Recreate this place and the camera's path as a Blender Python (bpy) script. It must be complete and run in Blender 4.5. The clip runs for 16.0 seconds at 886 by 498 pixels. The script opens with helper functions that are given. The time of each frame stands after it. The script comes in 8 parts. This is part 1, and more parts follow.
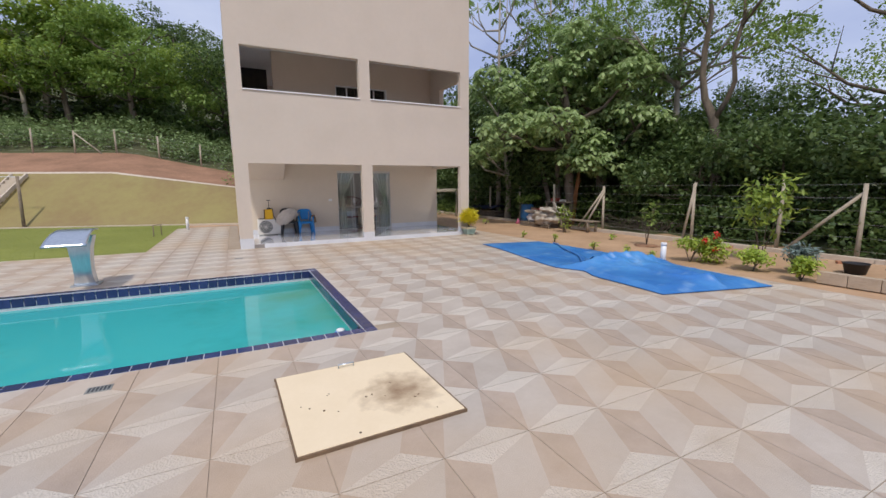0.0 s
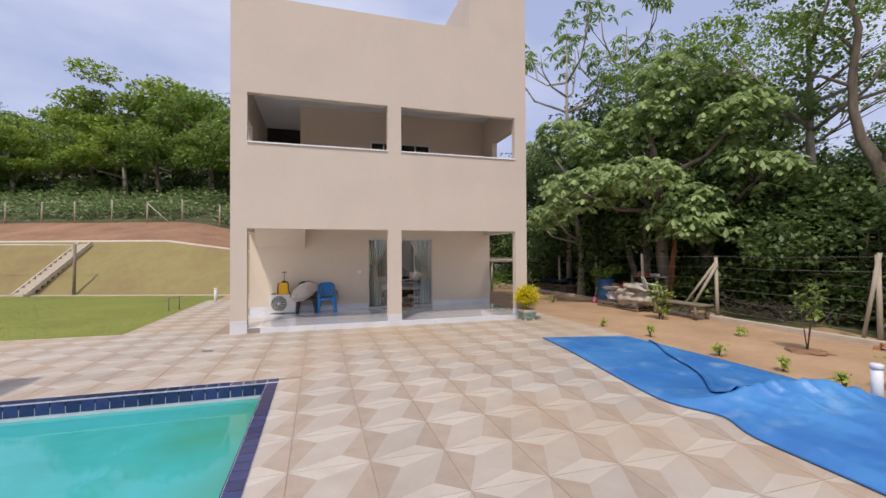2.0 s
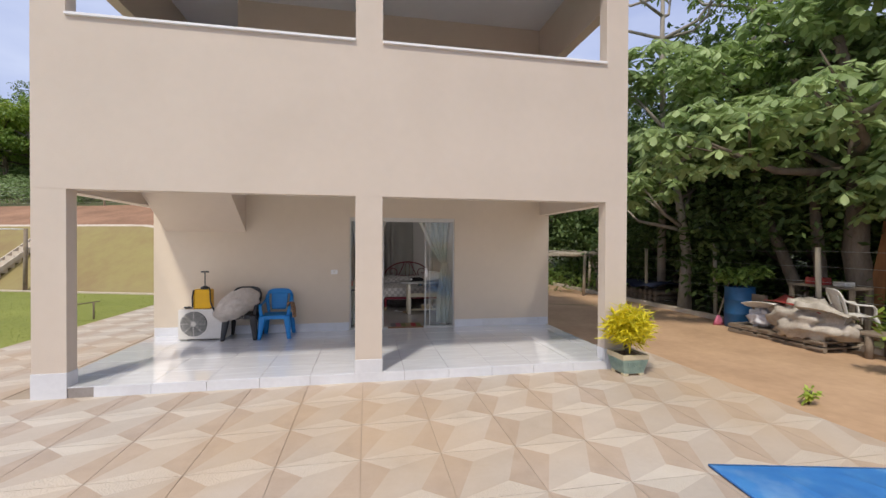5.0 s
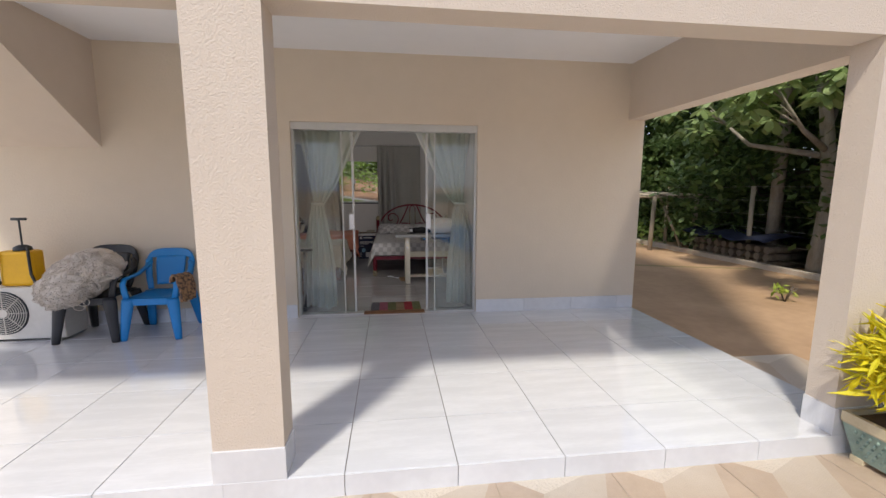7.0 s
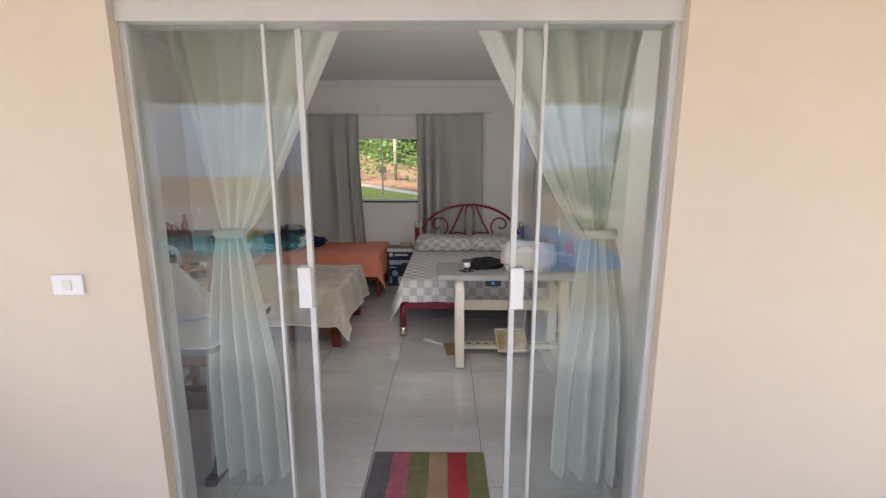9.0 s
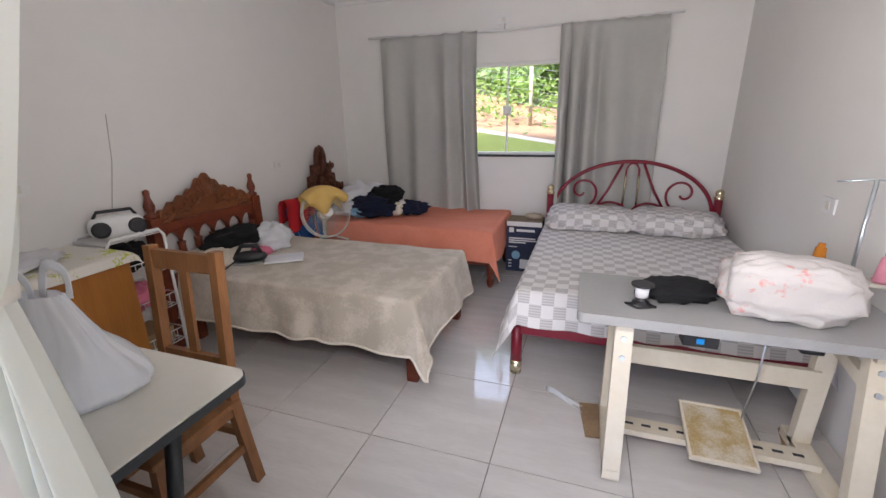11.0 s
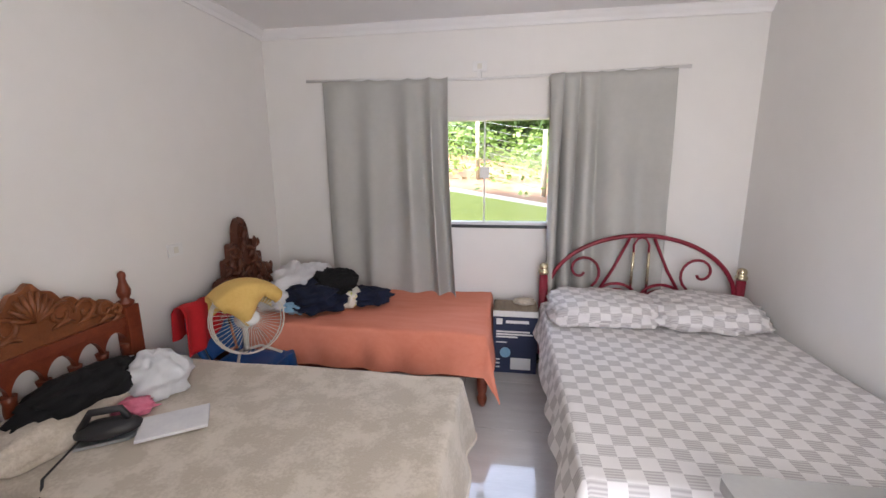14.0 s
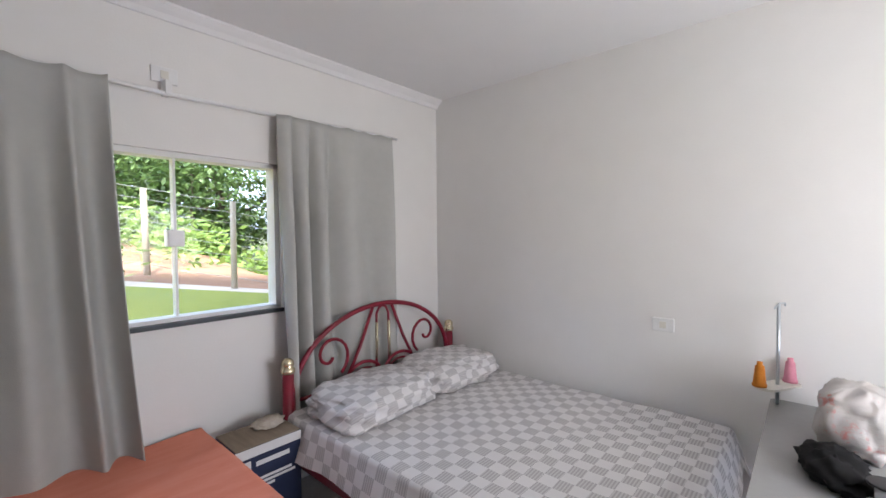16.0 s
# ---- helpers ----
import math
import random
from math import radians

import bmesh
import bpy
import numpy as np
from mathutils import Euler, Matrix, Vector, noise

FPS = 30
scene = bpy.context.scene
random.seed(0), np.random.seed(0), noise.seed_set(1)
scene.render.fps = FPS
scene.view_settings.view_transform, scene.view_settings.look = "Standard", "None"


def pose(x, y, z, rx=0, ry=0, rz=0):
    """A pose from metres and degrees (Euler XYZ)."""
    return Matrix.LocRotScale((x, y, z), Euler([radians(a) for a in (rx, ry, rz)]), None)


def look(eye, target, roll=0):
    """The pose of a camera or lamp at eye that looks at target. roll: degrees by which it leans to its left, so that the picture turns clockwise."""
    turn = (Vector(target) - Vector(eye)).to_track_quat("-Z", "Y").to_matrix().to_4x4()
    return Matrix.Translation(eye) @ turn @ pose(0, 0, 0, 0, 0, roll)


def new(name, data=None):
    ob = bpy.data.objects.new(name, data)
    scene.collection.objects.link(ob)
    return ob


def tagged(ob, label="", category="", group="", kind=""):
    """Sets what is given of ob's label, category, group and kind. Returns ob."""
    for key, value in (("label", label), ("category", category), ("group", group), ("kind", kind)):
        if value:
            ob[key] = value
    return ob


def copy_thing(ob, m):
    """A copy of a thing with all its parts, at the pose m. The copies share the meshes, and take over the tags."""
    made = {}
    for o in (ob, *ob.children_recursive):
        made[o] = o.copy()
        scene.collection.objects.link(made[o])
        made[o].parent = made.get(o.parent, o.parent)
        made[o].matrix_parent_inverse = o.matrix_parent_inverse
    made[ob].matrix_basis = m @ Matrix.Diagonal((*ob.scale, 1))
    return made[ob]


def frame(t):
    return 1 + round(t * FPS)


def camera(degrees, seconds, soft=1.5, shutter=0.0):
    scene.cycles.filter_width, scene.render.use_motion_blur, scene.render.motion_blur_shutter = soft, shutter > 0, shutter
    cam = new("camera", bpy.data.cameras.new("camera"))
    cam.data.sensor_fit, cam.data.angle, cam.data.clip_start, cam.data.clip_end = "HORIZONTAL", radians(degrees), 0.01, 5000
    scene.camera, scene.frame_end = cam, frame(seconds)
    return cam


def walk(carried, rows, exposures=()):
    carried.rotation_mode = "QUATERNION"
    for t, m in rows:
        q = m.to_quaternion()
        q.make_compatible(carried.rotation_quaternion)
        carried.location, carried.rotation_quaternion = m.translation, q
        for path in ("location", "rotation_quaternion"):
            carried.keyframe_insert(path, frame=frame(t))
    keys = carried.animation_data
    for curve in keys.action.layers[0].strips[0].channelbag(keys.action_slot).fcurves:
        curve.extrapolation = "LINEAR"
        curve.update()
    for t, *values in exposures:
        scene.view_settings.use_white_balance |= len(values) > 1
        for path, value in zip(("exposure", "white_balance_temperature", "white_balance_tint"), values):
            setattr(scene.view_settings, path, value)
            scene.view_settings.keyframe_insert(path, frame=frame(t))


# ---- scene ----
cam = camera(93.8, 16.0)
PATH = [
    (0, (-3.562, -12.604, 1.553), (-2.678, -10.835, 1.254), -0.5),
    (0.5, (-3.01, -12.008, 1.55), (-2.227, -10.19, 1.261), -0.5),
    (1, (-2.541, -11.379, 1.586), (-1.836, -9.525, 1.335), -0.4),
    (1.5, (-1.992, -10.822, 1.577), (-1.363, -8.929, 1.43), -0.3),
    (2, (-1.621, -10.076, 1.61), (-1.047, -8.161, 1.637), -0.3),
    (2.5, (-1.288, -9.352, 1.605), (-0.77, -7.431, 1.814), -0.2),
    (3, (-0.951, -8.579, 1.595), (-0.501, -6.659, 1.927), -0.1),
    (3.5, (-0.626, -7.773, 1.622), (-0.227, -5.844, 1.967), 0.1),
    (4, (-0.4, -6.926, 1.656), (-0.013, -4.981, 1.92), 0.3),
    (4.5, (-0.127, -6.147, 1.614), (0.245, -4.187, 1.747), 0.2),
    (4.7, (-0.022, -5.806, 1.615), (0.349, -3.842, 1.685), 0.2),
    (6.8, (0.832, -2.309, 1.438), (1.103, -0.347, 1.158), -0.0),
    (7, (0.868, -1.962, 1.417), (1.117, 0.002, 1.137), 0.2),
    (7.5, (1.0, -1.13, 1.325), (1.14, 0.848, 1.066), 0.15),
    (8, (1.025, -0.29, 1.37), (1.099, 1.689, 1.087), 0.0),
    (8.2, (1.01, 0.04, 1.4), (1.068, 2.016, 1.096), 0.05),
    (10.3, (1.009, 2.317, 1.623), (0.64, 4.239, 1.213), -0.6),
    (10.5, (1.004, 2.446, 1.608), (0.54, 4.343, 1.174), -0.8),
    (11, (0.918, 2.66, 1.494), (0.295, 4.468, 0.907), -1.0),
    (11.5, (0.912, 2.784, 1.389), (0.239, 4.462, 0.534), -1.2),
    (12, (0.924, 2.785, 1.468), (0.241, 4.386, 0.482), -1.5),
    (12.5, (0.829, 2.808, 1.567), (0.149, 4.438, 0.63), -1.3),
    (13, (0.651, 2.946, 1.647), (0.003, 4.676, 0.881), -1.0),
    (13.5, (0.528, 3.223, 1.653), (-0.023, 5.063, 1.096), -0.7),
    (14, (0.301, 3.578, 1.641), (-0.005, 5.516, 1.254), -0.4),
    (14.5, (0.072, 3.943, 1.634), (0.136, 5.927, 1.384), -0.1),
    (15, (-0.148, 4.28, 1.642), (0.402, 6.196, 1.475), 0.0),
    (15.5, (-0.419, 4.542, 1.63), (0.662, 6.222, 1.529), -0.1),
    (16, (-0.616, 4.622, 1.595), (0.879, 5.949, 1.532), -0.5),
]
EXPOSURES = [(0, 0.0, 6550, 10), (1.5, 0.1, 6850, 12), (2.5, 0.1, 6850, 11.5), (3.5, 0.12, 6850, 10.5), (4.7, 0.2, 6800, 9), (6.8, 0.48, 6800, 8), (7.5, 0.6, 6800, 7), (8.0, 1.16, 6800, 6), (8.2, 1.28, 6800, 6), (10.3, 2.32, 6450, 11.5), (11.0, 2.58, 6350, 10.5),
             (11.5, 2.84, 6350, 10), (12.5, 2.88, 6350, 10.5), (13.5, 2.98, 6450, 11), (14.5, 3.05, 6350, 9.5), (15.2, 2.98, 6250, 8.5), (16, 2.78, 6150, 7.5)]
walk(cam, [(t, look(e, g, r)) for t, e, g, r in PATH], EXPOSURES)

# ---- world, sun, exposure ----
world = bpy.data.worlds.new("sky")
scene.world = world
world.use_nodes = True
wn = world.node_tree
sky = wn.nodes.new("ShaderNodeTexSky")
sky.sky_type = "NISHITA"
sky.sun_disc = False
SUN_AZ, SUN_EL = radians(212), radians(56)
sky.sun_elevation, sky.sun_rotation = SUN_EL, SUN_AZ
sky.air_density, sky.dust_density, sky.ozone_density = 1.0, 2.0, 2.0
bgn = wn.nodes["Background"]
cl = wn.nodes.new("ShaderNodeTexNoise")
cl.inputs["Scale"].default_value, cl.inputs["Detail"].default_value = 2.2, 6
tcw = wn.nodes.new("ShaderNodeTexCoord")
mpw = wn.nodes.new("ShaderNodeMapping")
mpw.inputs["Scale"].default_value = (1, 1, 2.6)
rmp = wn.nodes.new("ShaderNodeValToRGB")
rmp.color_ramp.elements[0].position, rmp.color_ramp.elements[1].position = 0.36, 0.66
rmp.color_ramp.elements[0].color = (3.1, 3.65, 5.8, 1)
rmp.color_ramp.elements[1].color = (5.2, 5.7, 7.3, 1)
mixw = wn.nodes.new("ShaderNodeMix")
mixw.data_type = "RGBA"
mixw.inputs[0].default_value = 0.85
wn.links.new(tcw.outputs["Generated"], mpw.inputs["Vector"])
wn.links.new(mpw.outputs["Vector"], cl.inputs["Vector"])
wn.links.new(cl.outputs["Fac"], rmp.inputs["Fac"])
wn.links.new(sky.outputs["Color"], mixw.inputs[6])
wn.links.new(rmp.outputs["Color"], mixw.inputs[7])
wn.links.new(mixw.outputs[2], bgn.inputs["Color"])
bgn.inputs["Strength"].default_value = 0.133

sun = new("sun", bpy.data.lights.new("sun", "SUN"))
sun.data.energy, sun.data.angle, sun.data.color = 2.45, radians(5), (1.0, 0.94, 0.86)
sun.matrix_world = look((math.sin(SUN_AZ) * 30, math.cos(SUN_AZ) * 30, 30 * math.tan(SUN_EL)), (0, 0, 0))

# daylight that enters the bedroom by the door, and the porch by its open sides
def opening_light(name, x, y, z, w, h, watts, tip=90, turn=0):
    a = new(name, bpy.data.lights.new(name, "AREA"))
    a.data.shape, a.data.size, a.data.size_y, a.data.energy, a.data.color = "RECTANGLE", w, h, watts, (1.0, 0.94, 0.91)
    a.matrix_world = pose(x, y, z, tip, 0, turn)


opening_light("door_daylight", 0.92, 3.15, 1.56, 1.15, 0.95, 6.0, 104)
opening_light("porch_daylight", 3.74, 1.43, 1.15, 2.3, 2.0, 4.6, 108, 90)
opening_light("porch_daylight", -3.42, 1.43, 1.15, 2.3, 2.0, 5.8, 108, -90)


# ---- materials ----
def mat(name, c1, c2=None, rough=0.7, metal=0.0, scale=6.0, bump=0.0, bscale=60.0, rnd=0.0, trans=0.0, ior=1.45,
        stretch=(1, 1, 1), coat=0.0, sheen=0.0, alpha=1.0, emit=0.0, thin=0.0, detail=5.0, lo=0.35, hi=0.68, voro=False):
    m = bpy.data.materials.new(name)
    m.use_nodes = True
    nt = m.node_tree
    b = nt.nodes["Principled BSDF"]
    I = b.inputs
    I["Roughness"].default_value, I["Metallic"].default_value = rough, metal
    I["Transmission Weight"].default_value, I["IOR"].default_value = trans, ior
    I["Coat Weight"].default_value, I["Sheen Weight"].default_value, I["Alpha"].default_value = coat, sheen, alpha
    c2 = c2 or tuple(0.8 * v for v in c1)
    tc = nt.nodes.new("ShaderNodeTexCoord")
    mp = nt.nodes.new("ShaderNodeMapping")
    mp.inputs["Scale"].default_value = stretch
    nt.links.new(tc.outputs["Object"], mp.inputs["Vector"])
    src = mp.outputs["Vector"]
    oi = nt.nodes.new("ShaderNodeObjectInfo")
    if rnd:
        ad = nt.nodes.new("ShaderNodeVectorMath")
        sc = nt.nodes.new("ShaderNodeVectorMath")
        sc.operation = "SCALE"
        sc.inputs[0].default_value = (37, 91, 53)
        nt.links.new(oi.outputs["Random"], sc.inputs["Scale"])
        nt.links.new(src, ad.inputs[0])
        nt.links.new(sc.outputs[0], ad.inputs[1])
        src = ad.outputs[0]
    n1 = nt.nodes.new("ShaderNodeTexNoise")
    n1.inputs["Scale"].default_value, n1.inputs["Detail"].default_value = scale, detail
    nt.links.new(src, n1.inputs["Vector"])
    n2 = nt.nodes.new("ShaderNodeTexNoise")
    n2.inputs["Scale"].default_value, n2.inputs["Detail"].default_value = scale * 9, 3
    nt.links.new(src, n2.inputs["Vector"])
    av = nt.nodes.new("ShaderNodeMix")
    av.inputs[0].default_value = 0.3
    nt.links.new(n1.outputs["Fac"], av.inputs[2])
    nt.links.new(n2.outputs["Fac"], av.inputs[3])
    rp = nt.nodes.new("ShaderNodeValToRGB")
    rp.color_ramp.elements[0].position, rp.color_ramp.elements[1].position = lo, hi
    rp.color_ramp.elements[0].color, rp.color_ramp.elements[1].color = (*c2, 1), (*c1, 1)
    nt.links.new(av.outputs[0], rp.inputs["Fac"])
    col = rp.outputs["Color"]
    if rnd:
        hs = nt.nodes.new("ShaderNodeHueSaturation")
        mr = nt.nodes.new("ShaderNodeMapRange")
        mr.inputs["To Min"].default_value, mr.inputs["To Max"].default_value = 1 - rnd, 1 + rnd
        nt.links.new(oi.outputs["Random"], mr.inputs["Value"])
        nt.links.new(mr.outputs[0], hs.inputs["Value"])
        nt.links.new(col, hs.inputs["Color"])
        col = hs.outputs["Color"]
    nt.links.new(col, I["Base Color"])
    if emit:
        I["Emission Strength"].default_value = emit
        I["Emission Color"].default_value = (*c1, 1)
    if bump:
        if voro:
            bn = nt.nodes.new("ShaderNodeTexVoronoi")
            bo = bn.outputs["Distance"]
        else:
            bn = nt.nodes.new("ShaderNodeTexNoise")
            bn.inputs["Detail"].default_value = 4
            bo = bn.outputs["Fac"]
        bn.inputs["Scale"].default_value = bscale
        nt.links.new(src, bn.inputs["Vector"])
        bp = nt.nodes.new("ShaderNodeBump")
        bp.inputs["Strength"].default_value, bp.inputs["Distance"].default_value = min(1, bump), 0.012
        nt.links.new(bo, bp.inputs["Height"])
        nt.links.new(bp.outputs["Normal"], I["Normal"])
    return m


def leaf_mat(name, c1, c2, tl=0.35):
    """Foliage: colour varies leaf by leaf, some light passes through."""
    m = bpy.data.materials.new(name)
    m.use_nodes = True
    nt = m.node_tree
    b = nt.nodes["Principled BSDF"]
    b.inputs["Roughness"].default_value = 0.5
    g = nt.nodes.new("ShaderNodeNewGeometry")
    rp = nt.nodes.new("ShaderNodeValToRGB")
    rp.color_ramp.elements[0].color, rp.color_ramp.elements[1].color = (*c2, 1), (*c1, 1)
    nt.links.new(g.outputs["Random Per Island"], rp.inputs["Fac"])
    nt.links.new(rp.outputs["Color"], b.inputs["Base Color"])
    t = nt.nodes.new("ShaderNodeBsdfTranslucent")
    nt.links.new(rp.outputs["Color"], t.inputs["Color"])
    mx = nt.nodes.new("ShaderNodeMixShader")
    mx.inputs[0].default_value = tl
    nt.links.new(b.outputs[0], mx.inputs[1])
    nt.links.new(t.outputs[0], mx.inputs[2])
    nt.links.new(mx.outputs[0], nt.nodes["Material Output"].inputs["Surface"])
    return m


def glass_mat(name, tint, rough=0.0, clear=0.88, face=0.045):
    """A thin sheet of glass: mostly see-through with a mirror-like gloss that grows at grazing angles."""
    m = bpy.data.materials.new(name)
    m.use_nodes = True
    nt = m.node_tree
    nt.nodes.remove(nt.nodes["Principled BSDF"])
    tr = nt.nodes.new("ShaderNodeBsdfTransparent")
    tr.inputs["Color"].default_value = (*tint, 1)
    gl = nt.nodes.new("ShaderNodeBsdfGlossy")
    gl.inputs["Roughness"].default_value = rough
    fr = nt.nodes.new("ShaderNodeLayerWeight")
    fr.inputs["Blend"].default_value = 0.5
    pw = nt.nodes.new("ShaderNodeMath")
    pw.operation = "POWER"
    pw.inputs[1].default_value = 4.0
    nt.links.new(fr.outputs["Facing"], pw.inputs[0])
    mul = nt.nodes.new("ShaderNodeMath")
    mul.operation = "MULTIPLY_ADD"
    mul.inputs[1].default_value, mul.inputs[2].default_value = 0.8, face
    nt.links.new(pw.outputs[0], mul.inputs[0])
    mx = nt.nodes.new("ShaderNodeMixShader")
    nt.links.new(mul.outputs[0], mx.inputs[0])
    nt.links.new(tr.outputs[0], mx.inputs[1])
    nt.links.new(gl.outputs[0], mx.inputs[2])
    nt.links.new(mx.outputs[0], nt.nodes["Material Output"].inputs["Surface"])
    return m


M_STUCCO = mat("textured_beige_stucco", (0.625, 0.535, 0.45), (0.585, 0.5, 0.42), 0.85, scale=0.9, bump=0.42, bscale=120)
M_WHITEWALL = mat("white_wall_paint", (0.78, 0.765, 0.75), (0.74, 0.725, 0.71), 0.6, scale=0.8, bump=0.05, bscale=90)
M_CEIL = mat("white_ceiling_paint", (0.8, 0.79, 0.8), (0.76, 0.755, 0.765), 0.7, scale=0.7)
M_PORCEL = mat("white_veined_porcelain", (0.72, 0.725, 0.75), (0.63, 0.635, 0.66), 0.12, scale=2.2, rnd=0.03, stretch=(1, 6, 1), lo=0.42, hi=0.7)
M_ROOMTILE = mat("ivory_polished_tile", (0.66, 0.64, 0.63), (0.57, 0.55, 0.54), 0.1, scale=2.0, rnd=0.02, stretch=(1, 5, 1), lo=0.42, hi=0.7)
M_GROUT = mat("grey_grout", (0.33, 0.3, 0.28), (0.25, 0.22, 0.2), 0.9, scale=5)
M_PAVL = mat("pale_hammered_stoneware", (0.6, 0.54, 0.46), (0.53, 0.47, 0.4), 0.4, scale=3, rnd=0.07, bump=0.5, bscale=70, voro=True)
M_PAVG = mat("grey_beige_stoneware", (0.5, 0.44, 0.375), (0.44, 0.38, 0.32), 0.55, scale=3, rnd=0.07, bump=0.25, bscale=120)
M_PAVD = mat("brown_speckled_stoneware", (0.45, 0.36, 0.29), (0.38, 0.3, 0.235), 0.55, scale=6, rnd=0.07, bump=0.25, bscale=120)


def weather(m, tint, size, most, lo=0.48, hi=0.72):
    """Broad uneven staining over a surface, in world space."""
    nt = m.node_tree
    b = nt.nodes["Principled BSDF"]
    old = b.inputs["Base Color"].links[0].from_socket
    g = nt.nodes.new("ShaderNodeNewGeometry")
    n = nt.nodes.new("ShaderNodeTexNoise")
    n.inputs["Scale"].default_value, n.inputs["Detail"].default_value = size, 6
    mr = nt.nodes.new("ShaderNodeMapRange")
    mr.inputs["From Min"].default_value, mr.inputs["From Max"].default_value = lo, hi
    mr.inputs["To Max"].default_value = most
    mx = nt.nodes.new("ShaderNodeMix")
    mx.data_type = "RGBA"
    mx.inputs[7].default_value = (*tint, 1)
    nt.links.new(g.outputs["Position"], n.inputs["Vector"])
    nt.links.new(n.outputs["Fac"], mr.inputs["Value"])
    nt.links.new(mr.outputs[0], mx.inputs[0])
    nt.links.new(old, mx.inputs[6])
    nt.links.new(mx.outputs[2], b.inputs["Base Color"])


for m in (M_PAVL, M_PAVG, M_PAVD):
    weather(m, (0.52, 0.36, 0.21), 0.32, 0.55, 0.44, 0.68)
    weather(m, (0.3, 0.22, 0.15), 2.1, 0.3, 0.58, 0.8)
weather(M_STUCCO, (0.5, 0.42, 0.34), 0.7, 0.25, 0.5, 0.75)
M_PORCHWALL = mat("smooth_beige_wall_paint", (0.655, 0.565, 0.455), (0.615, 0.53, 0.425), 0.7, scale=0.8, bump=0.22, bscale=60)
weather(M_PORCHWALL, (0.55, 0.46, 0.37), 1.1, 0.14, 0.52, 0.78)
M_PATIOGROUT = mat("brown_patio_grout", (0.42, 0.34, 0.26), (0.33, 0.26, 0.19), 0.95, scale=3)
M_NAVY = mat("glazed_navy_pool_tile", (0.035, 0.045, 0.14), (0.02, 0.03, 0.1), 0.15, scale=8, rnd=0.25)
M_NAVYGROUT = mat("pale_pool_grout", (0.62, 0.62, 0.64), (0.5, 0.5, 0.53), 0.9)
M_POOL = mat("turquoise_pool_lining", (0.1, 0.5, 0.5), (0.07, 0.42, 0.42), 0.5, scale=1.0)
M_WATER = mat("murky_turquoise_water", (0.05, 0.42, 0.42), (0.04, 0.36, 0.34), 0.03, scale=0.5, bump=0.06, bscale=3.5, ior=1.33, lo=0.3, hi=0.5)
wnt = M_WATER.node_tree
wbs = wnt.nodes["Principled BSDF"]
wold = wbs.inputs["Base Color"].links[0].from_socket
wtc = wnt.nodes.new("ShaderNodeTexCoord")
wnz = wnt.nodes.new("ShaderNodeTexNoise")
wnz.inputs["Scale"].default_value, wnz.inputs["Detail"].default_value = 1.1, 5
wsx = wnt.nodes.new("ShaderNodeSeparateXYZ")
wma = wnt.nodes.new("ShaderNodeMath")
wma.operation = "MULTIPLY_ADD"
wma.inputs[1].default_value = 3.0
wmr = wnt.nodes.new("ShaderNodeMapRange")
wmr.inputs["From Min"].default_value, wmr.inputs["From Max"].default_value = -1.9, -0.7
wmr.inputs["To Max"].default_value = 0.55
wmx = wnt.nodes.new("ShaderNodeMix")
wmx.data_type = "RGBA"
wmx.inputs[7].default_value = (0.06, 0.26, 0.1, 1)
wnt.links.new(wtc.outputs["Object"], wnz.inputs["Vector"])
wnt.links.new(wtc.outputs["Object"], wsx.inputs[0])
wnt.links.new(wnz.outputs["Fac"], wma.inputs[0])
wnt.links.new(wsx.outputs["X"], wma.inputs[2])
wnt.links.new(wma.outputs[0], wmr.inputs["Value"])
wnt.links.new(wmr.outputs[0], wmx.inputs[0])
wnt.links.new(wold, wmx.inputs[6])
wnt.links.new(wmx.outputs[2], wbs.inputs["Base Color"])
M_SOIL = mat("sandy_orange_soil", (0.52, 0.34, 0.205), (0.38, 0.24, 0.14), 0.95, scale=0.9, bump=0.6, bscale=14)
M_REDSOIL = mat("red_bank_soil", (0.36, 0.2, 0.12), (0.22, 0.12, 0.07), 0.95, scale=0.7, bump=0.8, bscale=6)
M_LAWN = mat("bright_mown_lawn", (0.27, 0.29, 0.06), (0.19, 0.215, 0.04), 0.9, scale=0.5, bump=0.8, bscale=60)
M_BANK = mat("dry_bank_grass", (0.3, 0.26, 0.1), (0.24, 0.17, 0.08), 0.95, scale=0.35, bump=0.9, bscale=20)
# dark base colour has the shade under crop and trees painted in
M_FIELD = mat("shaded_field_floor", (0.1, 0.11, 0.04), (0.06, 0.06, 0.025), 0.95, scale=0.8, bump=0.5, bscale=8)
M_KERB = mat("cream_concrete_kerb", (0.6, 0.52, 0.42), (0.48, 0.4, 0.32), 0.9, scale=4, bump=0.3, bscale=50)
M_ALU = mat("white_aluminium", (0.78, 0.78, 0.78), (0.72, 0.72, 0.72), 0.35, scale=3)
M_GLASS = glass_mat("clear_greenish_glass", (0.935, 0.95, 0.94), face=0.035)
M_GLASSW = glass_mat("thin_clear_window_glass", (0.965, 0.98, 0.97), face=0.008)
M_SHEER = leaf_mat("thin_white_curtain_cloth", (0.72, 0.725, 0.67), (0.7, 0.705, 0.65), 0.2)
# near-black in place of the shade inside the unlit upper rooms
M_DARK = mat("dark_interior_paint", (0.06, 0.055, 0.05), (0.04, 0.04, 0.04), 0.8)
M_BARK = mat("grey_brown_bark", (0.2, 0.16, 0.12), (0.1, 0.08, 0.06), 0.95, scale=7, bump=0.9, bscale=22, stretch=(1, 1, 0.3))
